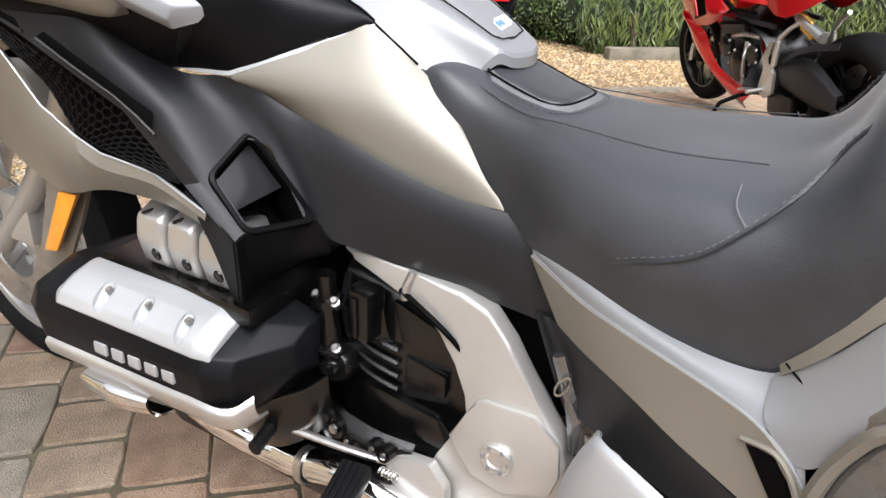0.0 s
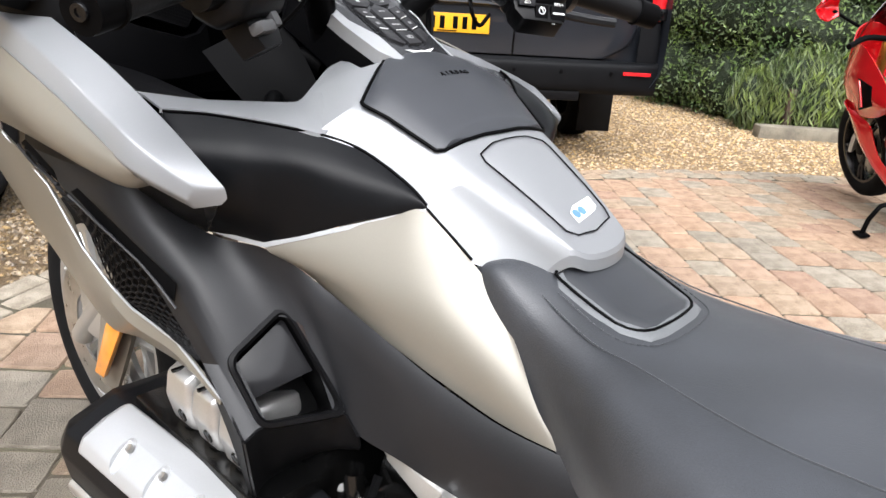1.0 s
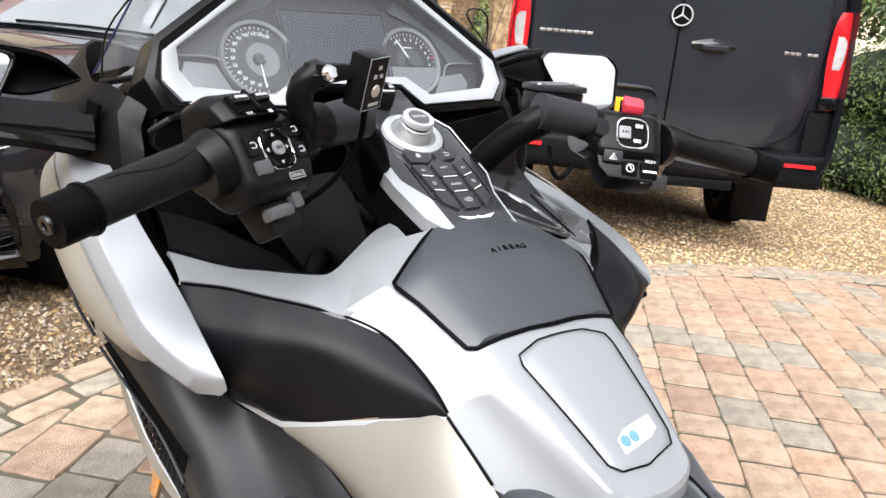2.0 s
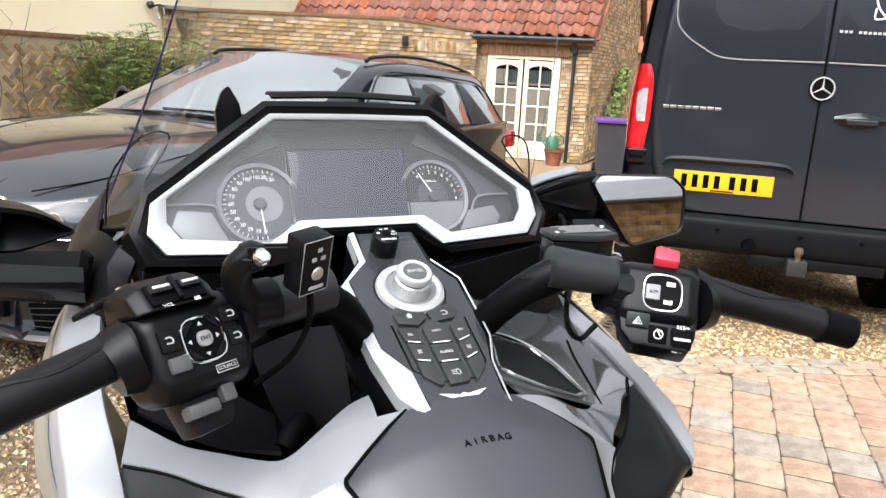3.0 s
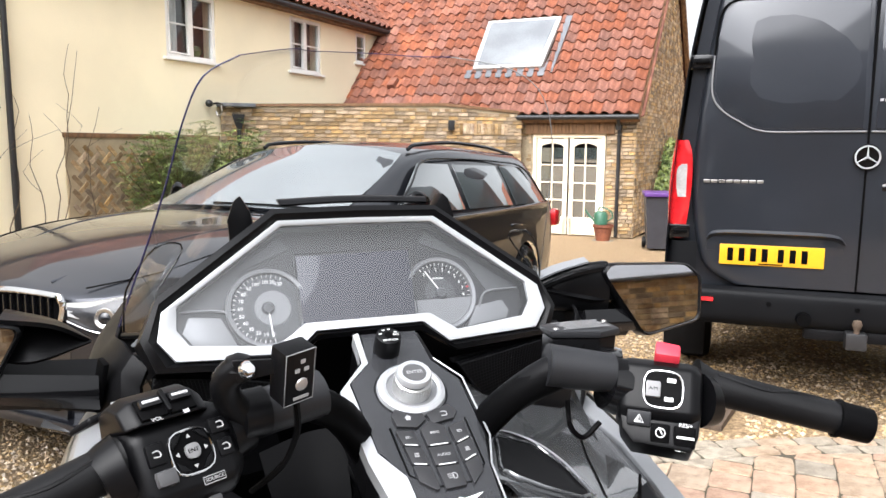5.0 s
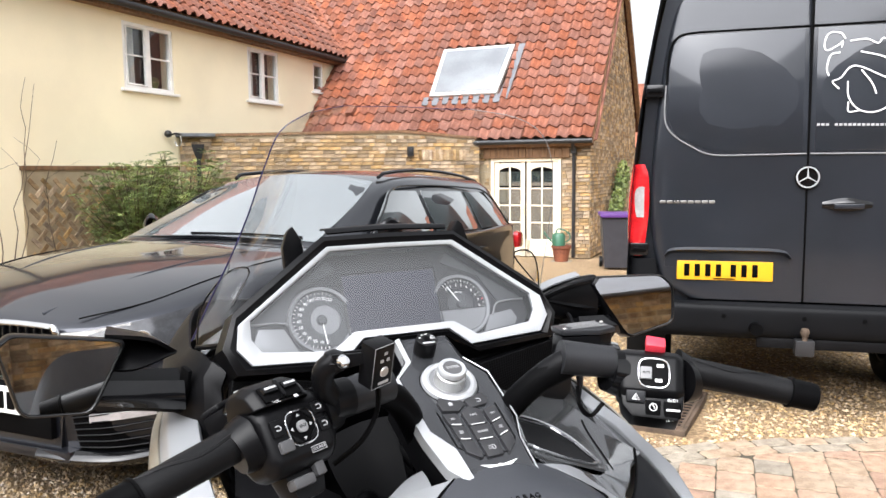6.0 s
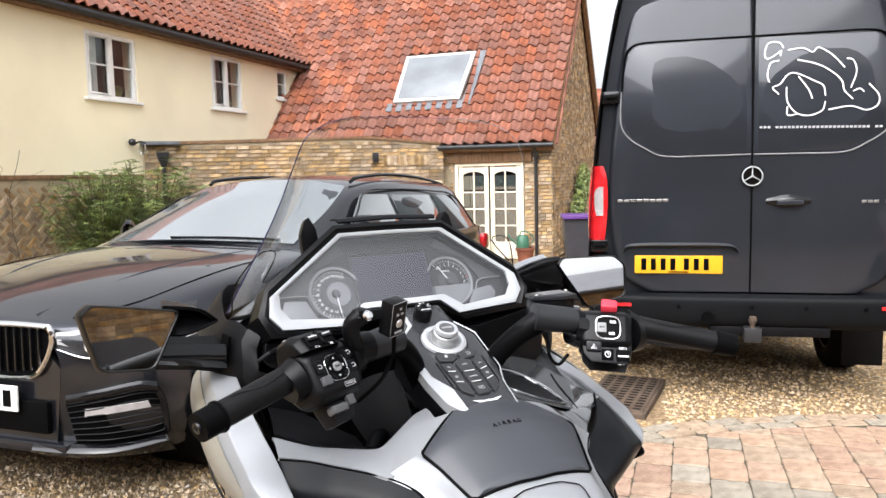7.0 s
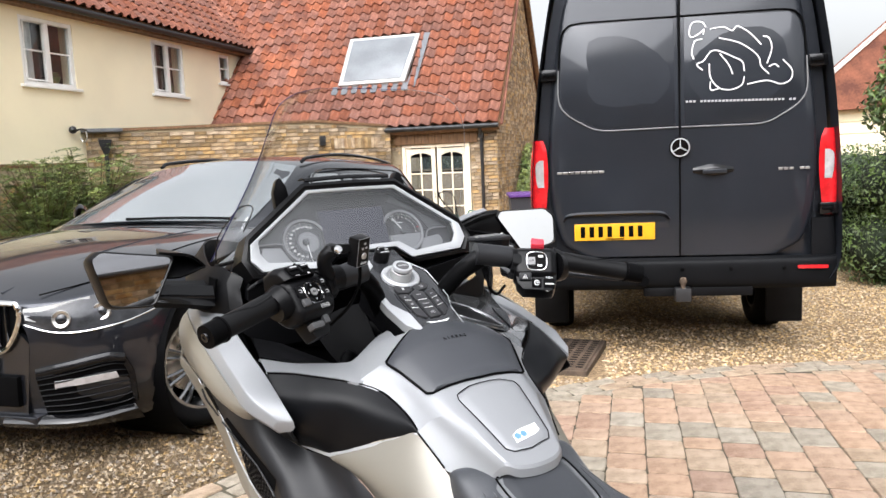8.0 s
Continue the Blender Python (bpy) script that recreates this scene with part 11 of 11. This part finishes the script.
# ---- the red sports motorcycle by the hedge ----
def make_red_bike():
    RB = Matrix.Translation((1.84, -2.2, 0.0)) @ pose(0, 0, 0, 0, 0, -8.3) @ pose(0, 0, 0, 0, -10, 0)
    t = thing("sport_motorcycle", RB, "red sports motorcycle leaning on its side stand before the hedge", "motorcycle")
    wf = wheel(t, (0, 1.445, 0.30), 0.30, 0.12, 0.215, 5, M["engine"], two=True, name="front_wheel")
    for s in (-1, 1):
        part("brake_disc", lathe([(0.10, 0.0), (0.16, 0.0), (0.16, 0.005), (0.10, 0.005)], 40, aim((s * 0.066, 1.445, 0.30), (s, 0, 0)), closed=True), M["steel"], wf)
    wr = wheel(t, (0, 0.0, 0.31), 0.31, 0.18, 0.215, 5, M["black"], two=True, name="rear_wheel")
    part("rim_stripe", lathe([(0.213, 0.0), (0.222, 0.0), (0.222, 0.003), (0.213, 0.003)], 44, aim((-0.056, 1.445, 0.30), (-1, 0, 0)), closed=True), M["white_print"], wf)
    for s in (-1, 1):
        fk = part("fork_tube", tube([(s * 0.095, 1.395, 0.42), (s * 0.095, 1.27, 0.72), (s * 0.095, 1.19, 0.92)], 0.026, 16, 2), M["gold"], t, "gold fork tube")
        part("fork_foot", loft([[(s * 0.072, 1.375, 0.43), (s * 0.12, 1.36, 0.43)], [(s * 0.070, 1.44, 0.38), (s * 0.122, 1.42, 0.36)], [(s * 0.076, 1.475, 0.29), (s * 0.118, 1.46, 0.27)]], 2, 3, 0.022), M["alu"], fk)
        part("caliper", bx((s * 0.095, 1.335, 0.335), (0.055, 0.065, 0.115), 0.014, Matrix.Identity(4)), M["black"], fk)
        part("caliper_bolt", lathe([(0, 0.004), (0.008, 0.004), (0.01, 0)], 12, aim((s * 0.123, 1.335, 0.36), (s, 0, 0))), M["steel"], fk)
        # side fairing: upper cowl, sweep round the engine, belly pan
        up = [(1.555, 0.735, 0.09), (1.46, 0.860, 0.14), (1.30, 0.90, 0.175), (1.09, 0.80, 0.19), (0.93, 0.69, 0.20), (0.865, 0.655, 0.20)]
        lo = [(1.50, 0.600, 0.12), (1.40, 0.560, 0.17), (1.29, 0.545, 0.19), (1.17, 0.535, 0.195), (1.03, 0.560, 0.20), (0.885, 0.630, 0.20)]
        mid = [((a[0] + b[0]) / 2, (a[1] + b[1]) / 2, max(a[2], b[2]) + 0.02) for a, b in zip(up, lo)]
        sf = part("upper_fairing", loft([[(s * x, y, z) for y, z, x in r] for r in (up, mid, lo)], 4, 4, 0.006), M["red_paint"], t, "glossy red side fairing")
        part("fairing_vent", pr([(s * 0.212, 1.22, 0.735), (s * 0.205, 1.09, 0.71), (s * 0.212, 1.06, 0.615), (s * 0.222, 1.17, 0.575)], (s * 0.008, 0, 0), 0.003), M["black"], sf)
        part("vent_blade", pr([(s * 0.222, 1.205, 0.73), (s * 0.222, 1.185, 0.73), (s * 0.230, 1.125, 0.60), (s * 0.230, 1.145, 0.595)], (s * 0.008, 0, 0), 0.002), M["red_paint"], sf)
        a_ = [(1.47, 0.60, 0.13), (1.37, 0.47, 0.16), (1.26, 0.37, 0.165), (1.12, 0.27, 0.15), (0.96, 0.165, 0.13), (0.80, 0.105, 0.11)]
        b_ = [(1.27, 0.545, 0.19), (1.12, 0.50, 0.19), (1.055, 0.40, 0.185), (0.98, 0.32, 0.175), (0.84, 0.265, 0.155), (0.71, 0.21, 0.135)]
        m_ = [((a[0] + b[0]) / 2, (a[1] + b[1]) / 2, max(a[2], b[2]) + 0.018) for a, b in zip(a_, b_)]
        part("lower_fairing", loft([[(s * x, y, z) for y, z, x in r] for r in (a_, m_, b_)], 4, 4, 0.006), M["red_paint"], t, "glossy red lower fairing")
        # frame trellis and rear footrest hanger
        fm = part("trellis_tube", tube([(s * 0.12, 1.10, 0.72), (s * 0.15, 0.80, 0.62), (s * 0.13, 0.52, 0.60)], 0.014, 8, 3), M["grey_plastic"], t)
        part("trellis_brace", tube([(s * 0.14, 0.80, 0.62), (s * 0.13, 0.64, 0.72), (s * 0.13, 0.42, 0.66)], 0.012, 8, 1), M["grey_plastic"], fm)
        part("trellis_brace", tube([(s * 0.14, 0.95, 0.48), (s * 0.15, 0.78, 0.53), (s * 0.14, 0.62, 0.535)], 0.013, 8, 3), M["steel"], fm)
        hg = part("footrest_hanger", pr([(s * 0.135, y, z) for y, z in ((0.475, 0.535), (0.52, 0.53), (0.56, 0.47), (0.585, 0.44), (0.555, 0.39), (0.60, 0.29), (0.62, 0.255), (0.555, 0.225), (0.49, 0.26), (0.475, 0.37), (0.53, 0.43), (0.52, 0.47))], (s * 0.022, 0, 0), 0.006), M["alu"], t, "cast silver footrest hanger")
        part("hanger_hole", lathe([(0, 0.002), (0.014, 0.002), (0.019, 0.003), (0.021, 0.0)], 16, aim((s * 0.158, 0.565, 0.34), (s, 0, 0))), M["black"], hg)
        part("passenger_stay", tube([(s * 0.145, 0.50, 0.40), (s * 0.15, 0.44, 0.56), (s * 0.12, 0.30, 0.66)], 0.012, 8, 2), M["alu"], t)
        part("passenger_peg", tube([(s * 0.15, 0.445, 0.54), (s * 0.155, 0.45, 0.50), (s * 0.155, 0.47, 0.42)], 0.013, 10, 2), M["alu"], t)
        part("footrest", tube([(s * 0.155, 0.57, 0.27), (s * 0.20, 0.57, 0.272), (s * 0.245, 0.57, 0.274)], 0.012, 12, 2), M["alu"], t)
        part("gear_lever", tube([(s * 0.160, 0.58, 0.265), (s * 0.172, 0.68, 0.255), (s * 0.178, 0.76, 0.235)], 0.008, 8, 3), M["alu"], t)
        part("swingarm", loft([[(s * 0.10, 0.50, 0.42), (s * 0.125, 0.48, 0.40), (s * 0.125, 0.45, 0.32), (s * 0.10, 0.45, 0.29)], [(s * 0.10, 0.25, 0.48), (s * 0.145, 0.24, 0.44), (s * 0.145, 0.23, 0.31), (s * 0.10, 0.24, 0.25)], [(s * 0.105, 0.0, 0.36), (s * 0.14, 0.0, 0.345), (s * 0.14, 0.0, 0.275), (s * 0.105, 0.0, 0.26)]], 4, 4, 0.012), M["grey_plastic"], t, "dark grey cast swingarm")
        part("bar_stub", tube([(s * 0.10, 1.19, 0.93), (s * 0.22, 1.17, 0.95), (s * 0.34, 1.10, 0.925)], 0.015, 10, 3), M["black"], t)
        mr_ = part("mirror", loft([[(s * 0.28, 1.36, 1.05), (s * 0.34, 1.35, 1.03), (s * 0.39, 1.33, 1.05)], [(s * 0.27, 1.39, 1.10), (s * 0.33, 1.42, 1.10), (s * 0.40, 1.37, 1.10)], [(s * 0.28, 1.36, 1.14), (s * 0.34, 1.35, 1.16), (s * 0.39, 1.33, 1.14)]], 3, 3, 0.008), M["red_paint"], t)
        part("mirror_stalk", tube([(s * 0.14, 1.42, 0.98), (s * 0.22, 1.40, 1.03), (s * 0.30, 1.37, 1.08)], 0.009, 8, 3), M["black"], mr_)
    part("nose_cowl", loft([[(-0.15, 1.45, 0.86), (-0.08, 1.54, 0.95), (0, 1.56, 0.98), (0.08, 1.54, 0.95), (0.15, 1.45, 0.86)], [(-0.12, 1.55, 0.74), (-0.06, 1.63, 0.79), (0, 1.66, 0.81), (0.06, 1.63, 0.79), (0.12, 1.55, 0.74)], [(-0.10, 1.52, 0.66), (-0.05, 1.57, 0.68), (0, 1.59, 0.69), (0.05, 1.57, 0.68), (0.10, 1.52, 0.66)]], 4, 4, 0.006), M["red_paint"], t)
    part("fly_screen", loft([[(-0.15, 1.44, 0.87), (0, 1.54, 0.985), (0.15, 1.44, 0.87)], [(-0.13, 1.32, 1.03), (0, 1.36, 1.12), (0.13, 1.32, 1.03)]], 5, 3, 0.004), M["gloss_black"], t)
    part("front_mudguard", loft([[(-0.07, 1.15, 0.50), (0, 1.13, 0.53), (0.07, 1.15, 0.50)], [(-0.075, 1.30, 0.60), (0, 1.29, 0.64), (0.075, 1.30, 0.60)], [(-0.075, 1.50, 0.62), (0, 1.50, 0.66), (0.075, 1.50, 0.62)], [(-0.06, 1.66, 0.54), (0, 1.67, 0.57), (0.06, 1.66, 0.54)]], 4, 4, 0.004), M["red_paint"], t)
    part("tank", loft([[(-0.10, 1.08, 0.86), (-0.16, 1.06, 0.76), (-0.15, 1.02, 0.70)], [(0, 1.08, 0.96), (-0.12, 0.90, 0.97), (-0.20, 0.86, 0.72)], [(0, 0.85, 1.02), (-0.10, 0.75, 0.96), (-0.17, 0.66, 0.71)], [(0, 0.58, 0.88), (-0.08, 0.56, 0.84), (-0.12, 0.52, 0.70)]], 4, 4), M["red_paint"], t, "red fuel tank")
    part("tank_flank", loft([[(0.10, 1.08, 0.86), (0.16, 1.06, 0.76), (0.15, 1.02, 0.70)], [(0, 1.08, 0.96), (0.12, 0.90, 0.97), (0.20, 0.86, 0.72)], [(0, 0.85, 1.02), (0.10, 0.75, 0.96), (0.17, 0.66, 0.71)], [(0, 0.58, 0.88), (0.08, 0.56, 0.84), (0.12, 0.52, 0.70)]], 4, 4), M["red_paint"], t)
    part("seat", loft([[(-0.11, 0.58, 0.80), (0, 0.58, 0.84), (0.11, 0.58, 0.80)], [(-0.15, 0.36, 0.78), (0, 0.36, 0.82), (0.15, 0.36, 0.78)], [(-0.12, 0.12, 0.88), (0, 0.12, 0.92), (0.12, 0.12, 0.88)], [(-0.08, -0.18, 0.96), (0, -0.18, 0.98), (0.08, -0.18, 0.96)]], 4, 4, 0.05), M["leather_b"], t)
    for s in (-1, 1):
        part("tail_panel", loft([[(s * 0.13, 0.66, 0.735), (s * 0.15, 0.40, 0.775), (s * 0.11, 0.05, 0.88), (s * 0.06, -0.25, 0.94)], [(s * 0.15, 0.50, 0.665), (s * 0.155, 0.36, 0.675), (s * 0.12, 0.10, 0.79), (s * 0.07, -0.22, 0.89)]], 4, 3, 0.008), M["red_paint"], t)
    en = part("engine", loft([[(-0.14, 1.02, 0.60), (0, 1.05, 0.62), (0.14, 1.02, 0.60)], [(-0.17, 0.80, 0.60), (0, 0.8, 0.66), (0.17, 0.80, 0.60)], [(-0.16, 0.55, 0.52), (0, 0.5, 0.56), (0.16, 0.55, 0.52)], [(-0.15, 0.55, 0.26), (0, 0.5, 0.24), (0.15, 0.55, 0.26)], [(-0.15, 0.90, 0.22), (0, 0.9, 0.18), (0.15, 0.90, 0.22)], [(-0.13, 1.05, 0.36), (0, 1.08, 0.36), (0.13, 1.05, 0.36)], [(-0.14, 1.02, 0.60), (0, 1.05, 0.62), (0.14, 1.02, 0.60)]], 4, 3), M["engine"], t, "black engine with bright bolts and hoses")
    for y, z, r in ((0.80, 0.36, 0.085), (0.66, 0.44, 0.055), (0.93, 0.45, 0.06)):
        part("casing_cover", lathe([(0, 0.016), (r * 0.8, 0.014), (r, 0.004), (r * 1.05, -0.02)], 26, aim((-0.165, y, z), (-1, 0, 0.05))), M["engine"], en)
        for k in range(5):
            a = k * 1.257
            part("bolt", lathe([(0, 0.006), (0.006, 0.006), (0.008, 0)], 8, aim((-0.168, y + r * math.cos(a), z + r * math.sin(a)), (-1, 0, 0.05))), M["steel"], en)
    for i, (a, b, c) in enumerate((((-0.16, 1.0, 0.56), (-0.19, 0.9, 0.585), (-0.16, 0.72, 0.60)), ((-0.15, 0.95, 0.62), (-0.18, 0.82, 0.66), (-0.15, 0.66, 0.655)), ((-0.16, 0.72, 0.50), (-0.19, 0.70, 0.40), (-0.17, 0.735, 0.27)))):
        part("hose", tube([a, b, c], 0.010, 8, 4), M["black"] if i != 2 else M["steel"], en)
    # shock with gold spring, exhaust shell, stand
    sh = part("shock_body", tube([(-0.10, 0.36, 0.66), (-0.12, 0.26, 0.64), (-0.13, 0.14, 0.60)], 0.026, 14, 2), M["alu"], t)
    part("shock_spring", tube([(-0.105 - 0.0007 * k + 0.0, 0.345 - 0.0036 * k + 0.036 * math.cos(k * 0.9) * 0.25, 0.655 - 0.0010 * k + 0.040 * math.sin(k * 0.9)) for k in range(36)], 0.009, 6, 2), M["gold"], sh, "gold shock spring")
    part("silencer", loft([[(0.10, 0.50, 0.20), (0.20, 0.50, 0.25), (0.22, 0.48, 0.16), (0.12, 0.50, 0.12)], [(0.12, 0.20, 0.28), (0.25, 0.18, 0.34), (0.27, 0.18, 0.20), (0.14, 0.2, 0.16)], [(0.13, -0.05, 0.36), (0.24, -0.05, 0.41), (0.25, -0.05, 0.29), (0.15, -0.05, 0.26)]], 4, 4, 0.006, closed=True), M["alu"], t)
    part("collector_box", bx((0, 0.46, 0.20), (0.26, 0.22, 0.14), 0.03), M["engine"], t)
    part("sprocket_guard", lathe([(0.03, 0.0), (0.10, 0.0), (0.105, 0.006), (0.03, 0.008)], 40, aim((-0.145, 0.0, 0.31), (-1, 0, 0)), closed=True), M["alu"], t)
    part("chain_guard", loft([[(-0.13, 0.42, 0.47), (-0.15, 0.20, 0.56), (-0.14, 0.0, 0.60)], [(-0.15, 0.42, 0.44), (-0.165, 0.20, 0.53), (-0.15, 0.0, 0.57)]], 4, 2, 0.006), M["grey_plastic"], t)
    inv = RB.inverted()
    f0, f1 = inv @ Vector((1.60, -1.52, 0.30)), inv @ Vector((1.50, -1.50, 0.006))
    part("side_stand", tube([(-0.10, 0.66, 0.24), tuple(f0.lerp(f1, 0.5)), tuple(f1)], 0.012, 10, 2), M["black"], t)
    part("stand_foot", bx(tuple(f1), (0.05, 0.08, 0.012), 0.004), M["black"], t)


make_red_bike()


# ---- single pieces: roof tiles, bricks, herringbone, gravel, paving ----
for parent, singles, v, f in TILES:
    me = bpy.data.meshes.new("pantile")
    me.from_pydata(v, [], f)
    me.materials.append(M["tile"])
    me.polygons.foreach_set("use_smooth", [True] * len(me.polygons))
    me.set_sharp_from_angle(angle=radians(50))
    for m in singles:
        ob = new("pantile", me)
        ob.parent = parent
        ob.matrix_local = m

for parent, m, singles, seed in LATER:
    cache = {}
    for (a, b, z0, z1), d in singles:
        key = (round((b - a) * 50), round(d * 250))
        if key not in cache:
            w, h = key[0] / 50, z1 - z0
            me = bpy.data.meshes.new("brick")
            me.from_pydata(brick_verts(-w / 2, w / 2, -h / 2, h / 2, key[1] / 250, random.Random(seed)), [], BF)
            me.materials.append(M["brick"])
            cache[key] = me
        ob = new("brick", cache[key])
        ob.parent = parent
        ob.matrix_local = m @ Matrix.Translation(((a + b) / 2, 0, (z0 + z1) / 2))

hb_me = to_mesh("brick", bx((0, 0, 0), (0.02, 0.064, 0.205), 0.004), M["brick"], 0)
for parent, m in HERR:
    ob = new("brick", hb_me)
    ob.parent = parent
    ob.matrix_local = m


def make_gravel():
    r = np.random.RandomState(12)
    n = 42000
    x = np.concatenate([r.uniform(-3.7, 3.2, 64000), r.uniform(-4.2, -1.4, 26000)])
    y = np.concatenate([r.uniform(-1.6, 4.6, 64000), r.uniform(-4.2, -0.6, 26000)])
    d = np.hypot(x - PAVE_C[0], y - PAVE_C[1])
    ok = (d > PAVE_R + 0.005) & ~((np.abs(x + 0.745) < 0.24) & (np.abs(y + 0.06) < 0.46))
    x, y = x[ok], y[ok]
    n = len(x)
    z = -0.035 * np.maximum(0, y + 2.3)
    s = r.uniform(0.006, 0.0145, n)
    base = np.array([(1, 0, 0), (0, 1, 0), (-1, 0, 0), (0, -1, 0), (0, 0, 1), (0.5, 0.5, -0.6)])
    a = r.uniform(0, 6.283, n)
    jit = r.uniform(0.65, 1.25, (n, 6, 1))
    B = base[None] * jit * s[:, None, None] * np.stack([r.uniform(0.9, 1.6, n), r.uniform(0.7, 1.1, n), r.uniform(0.5, 0.9, n)], 1)[:, None, :]
    c, sn = np.cos(a)[:, None], np.sin(a)[:, None]
    X = B[:, :, 0] * c - B[:, :, 1] * sn + x[:, None]
    Y = B[:, :, 0] * sn + B[:, :, 1] * c + y[:, None]
    Z = B[:, :, 2] + z[:, None] + s[:, None] * 0.25
    V = np.stack([X, Y, Z], 2).reshape(-1, 3).tolist()
    T_ = [(0, 1, 4), (1, 2, 4), (2, 3, 4), (3, 0, 4), (1, 0, 5), (2, 1, 5), (3, 2, 5), (0, 3, 5)]
    F = [tuple(6 * i + k for k in t) for i in range(n) for t in T_]
    ob = raw("gravel", V, F, M["stone"])
    tagged(ob, "loose golden gravel stones on the drive", "gravel", kind="stuff")


make_gravel()

# paving blocks: rows running away from the terrace edge, random lengths
ROW = 0.165
PV = ["paver", "paver_tan", "paver_grey", "paver_rose"]
M["paver_tan"] = mat("tan_paving_block", (0.24, 0.172, 0.115), 0.78, 0, 0.15, 20, 240, bump=0.006, col2=(0.39, 0.295, 0.212), rnd=0.10, fine_amt=0.7, rvar=0.15)
M["paver_rose"] = mat("rose_paving_block", (0.23, 0.142, 0.098), 0.78, 0, 0.15, 20, 240, bump=0.006, col2=(0.36, 0.245, 0.178), rnd=0.10, fine_amt=0.7, rvar=0.15)


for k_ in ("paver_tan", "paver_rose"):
    damp_and_shade(M[k_], (-1.75, -3.25, 0), 0.50, 0.25, 0.55)


def block_verts(w, l, h, rn):
    """A tumbled block: an uneven twelve-sided outline with worn edges."""
    x, y, e, k = w / 2, l / 2, 0.004, 0.0026
    ring = []
    cs = [(-x, -y), (x, -y), (x, y), (-x, y)]
    for i in range(4):
        (ax, ay), (bx_, by_) = cs[i], cs[(i + 1) % 4]
        for f in (0.04, 0.38, 0.70, 0.96):
            px, py = ax + (bx_ - ax) * f, ay + (by_ - ay) * f
            r = rn.uniform(0.0, 2 * k) + (0.003 if f in (0.04, 0.96) else 0.0)
            d = math.hypot(px, py)
            ring.append((px - px / d * r, py - py / d * r))
    n = len(ring)
    v = [(px, py, 0) for px, py in ring]
    v += [(px, py, h - e + rn.uniform(-0.002, 0.001)) for px, py in ring]
    v += [(px * (1 - e * 1.6 / w), py * (1 - e * 1.6 / l), h + rn.uniform(-0.0012, 0.0008)) for px, py in ring]
    f = [tuple(range(2 * n, 3 * n))]
    for a in range(n):
        b = (a + 1) % n
        f += [(a, b, n + b, n + a), (n + a, n + b, 2 * n + b, 2 * n + a)]
    return v, f


def make_paving():
    rn = random.Random(8)
    ang = radians(-4.8)
    ux, uy = Vector((math.cos(ang), math.sin(ang))), Vector((-math.sin(ang), math.cos(ang)))
    c0 = Vector(PAVE_C)
    meshes = {}
    lens = (0.150, 0.180, 0.215, 0.250)
    for li, l in enumerate(sorted(set(lens))):
        for k in range(3):
            v, f = block_verts(ROW + 0.002, l - 0.010, 0.022, rn)
            for p in PV:
                me = bpy.data.meshes.new("paving_block")
                me.from_pydata(v, [], f)
                me.materials.append(M[p])
                meshes[(l, k, p)] = me
    singles, V, F, I = [], [], [], []
    n = int(PAVE_R / ROW) + 1
    for i in range(-n, n + 1):
        t = -PAVE_R - rn.uniform(0, 0.2)
        while t < PAVE_R:
            l = rn.choice(lens)
            q = c0 + ux * (i * ROW) + uy * (t + l / 2)
            t += l
            dq = (q - c0).length
            if dq > PAVE_R - 0.160:
                continue
            p = rn.choices(PV, (4, 4, 2.4, 2.2))[0]
            m = Matrix.Translation((q.x, q.y, G(q.y) - 0.005 + rn.uniform(-0.002, 0.002))) @ pose(0, 0, 0, rn.uniform(-0.25, 0.25) - (2.0 if q.y > -2.3 else 0), rn.uniform(-0.3, 0.3), -4.8 + rn.uniform(-0.7, 0.7))
            dv = (q - Vector((-0.4, -2.6))).length
            singles.append((dv + (100 if dq > PAVE_R - 0.34 else 0), l, p, m))
    singles.sort(key=lambda s: s[0])
    for k, (dv, l, p, m) in enumerate(singles):
        if k < 290:
            ob = new("paving_block", meshes[(l, k % 3, p)])
            ob.parent = pavement
            ob.matrix_world = m
        else:
            v, f = block_verts(ROW + 0.002, l - 0.010, 0.022, rn)
            b = len(V)
            for x in v:
                # blocks at the rim are cut to the curve
                g_ = m @ Vector(x)
                d_ = math.hypot(g_.x - c0.x, g_.y - c0.y)
                k_ = min(1.0, (PAVE_R - 0.218) / d_)
                V.append((c0.x + (g_.x - c0.x) * k_, c0.y + (g_.y - c0.y) * k_, g_.z))
            F += [tuple(x + b for x in y) for y in f]
            I += [PV.index(p)] * len(f)
    # two courses of narrow edging blocks round the rim
    for ring, w in ((PAVE_R - 0.055, 0.10), (PAVE_R - 0.16, 0.10)):
        nblk = int(2 * math.pi * ring / 0.20)
        for k in range(nblk):
            a = 2 * math.pi * (k + (0.5 if w < 0.1 else 0.0) + (0.45 if ring < PAVE_R - 0.1 else 0)) / nblk
            x, y = PAVE_C[0] + ring * math.cos(a), PAVE_C[1] + ring * math.sin(a)
            m = Matrix.Translation((x, y, G(y) - 0.004 + rn.uniform(-0.002, 0.002))) @ pose(0, 0, 0, -2.0 if y > -2.3 else 0, 0, math.degrees(a) + rn.uniform(-1.5, 1.5))
            v, f = block_verts(0.094, 0.186, 0.022, rn)
            b = len(V)
            V += [tuple(m @ Vector(q)) for q in v]
            F += [tuple(q + b for q in t) for t in f]
            I += [2 if rn.random() < 0.7 else 1] * len(f)
    ob = raw("paving_blocks", V, F, None, pavement, slots=[M[p] for p in PV], idx=I)
    ob["kind"] = "stuff"


make_paving()
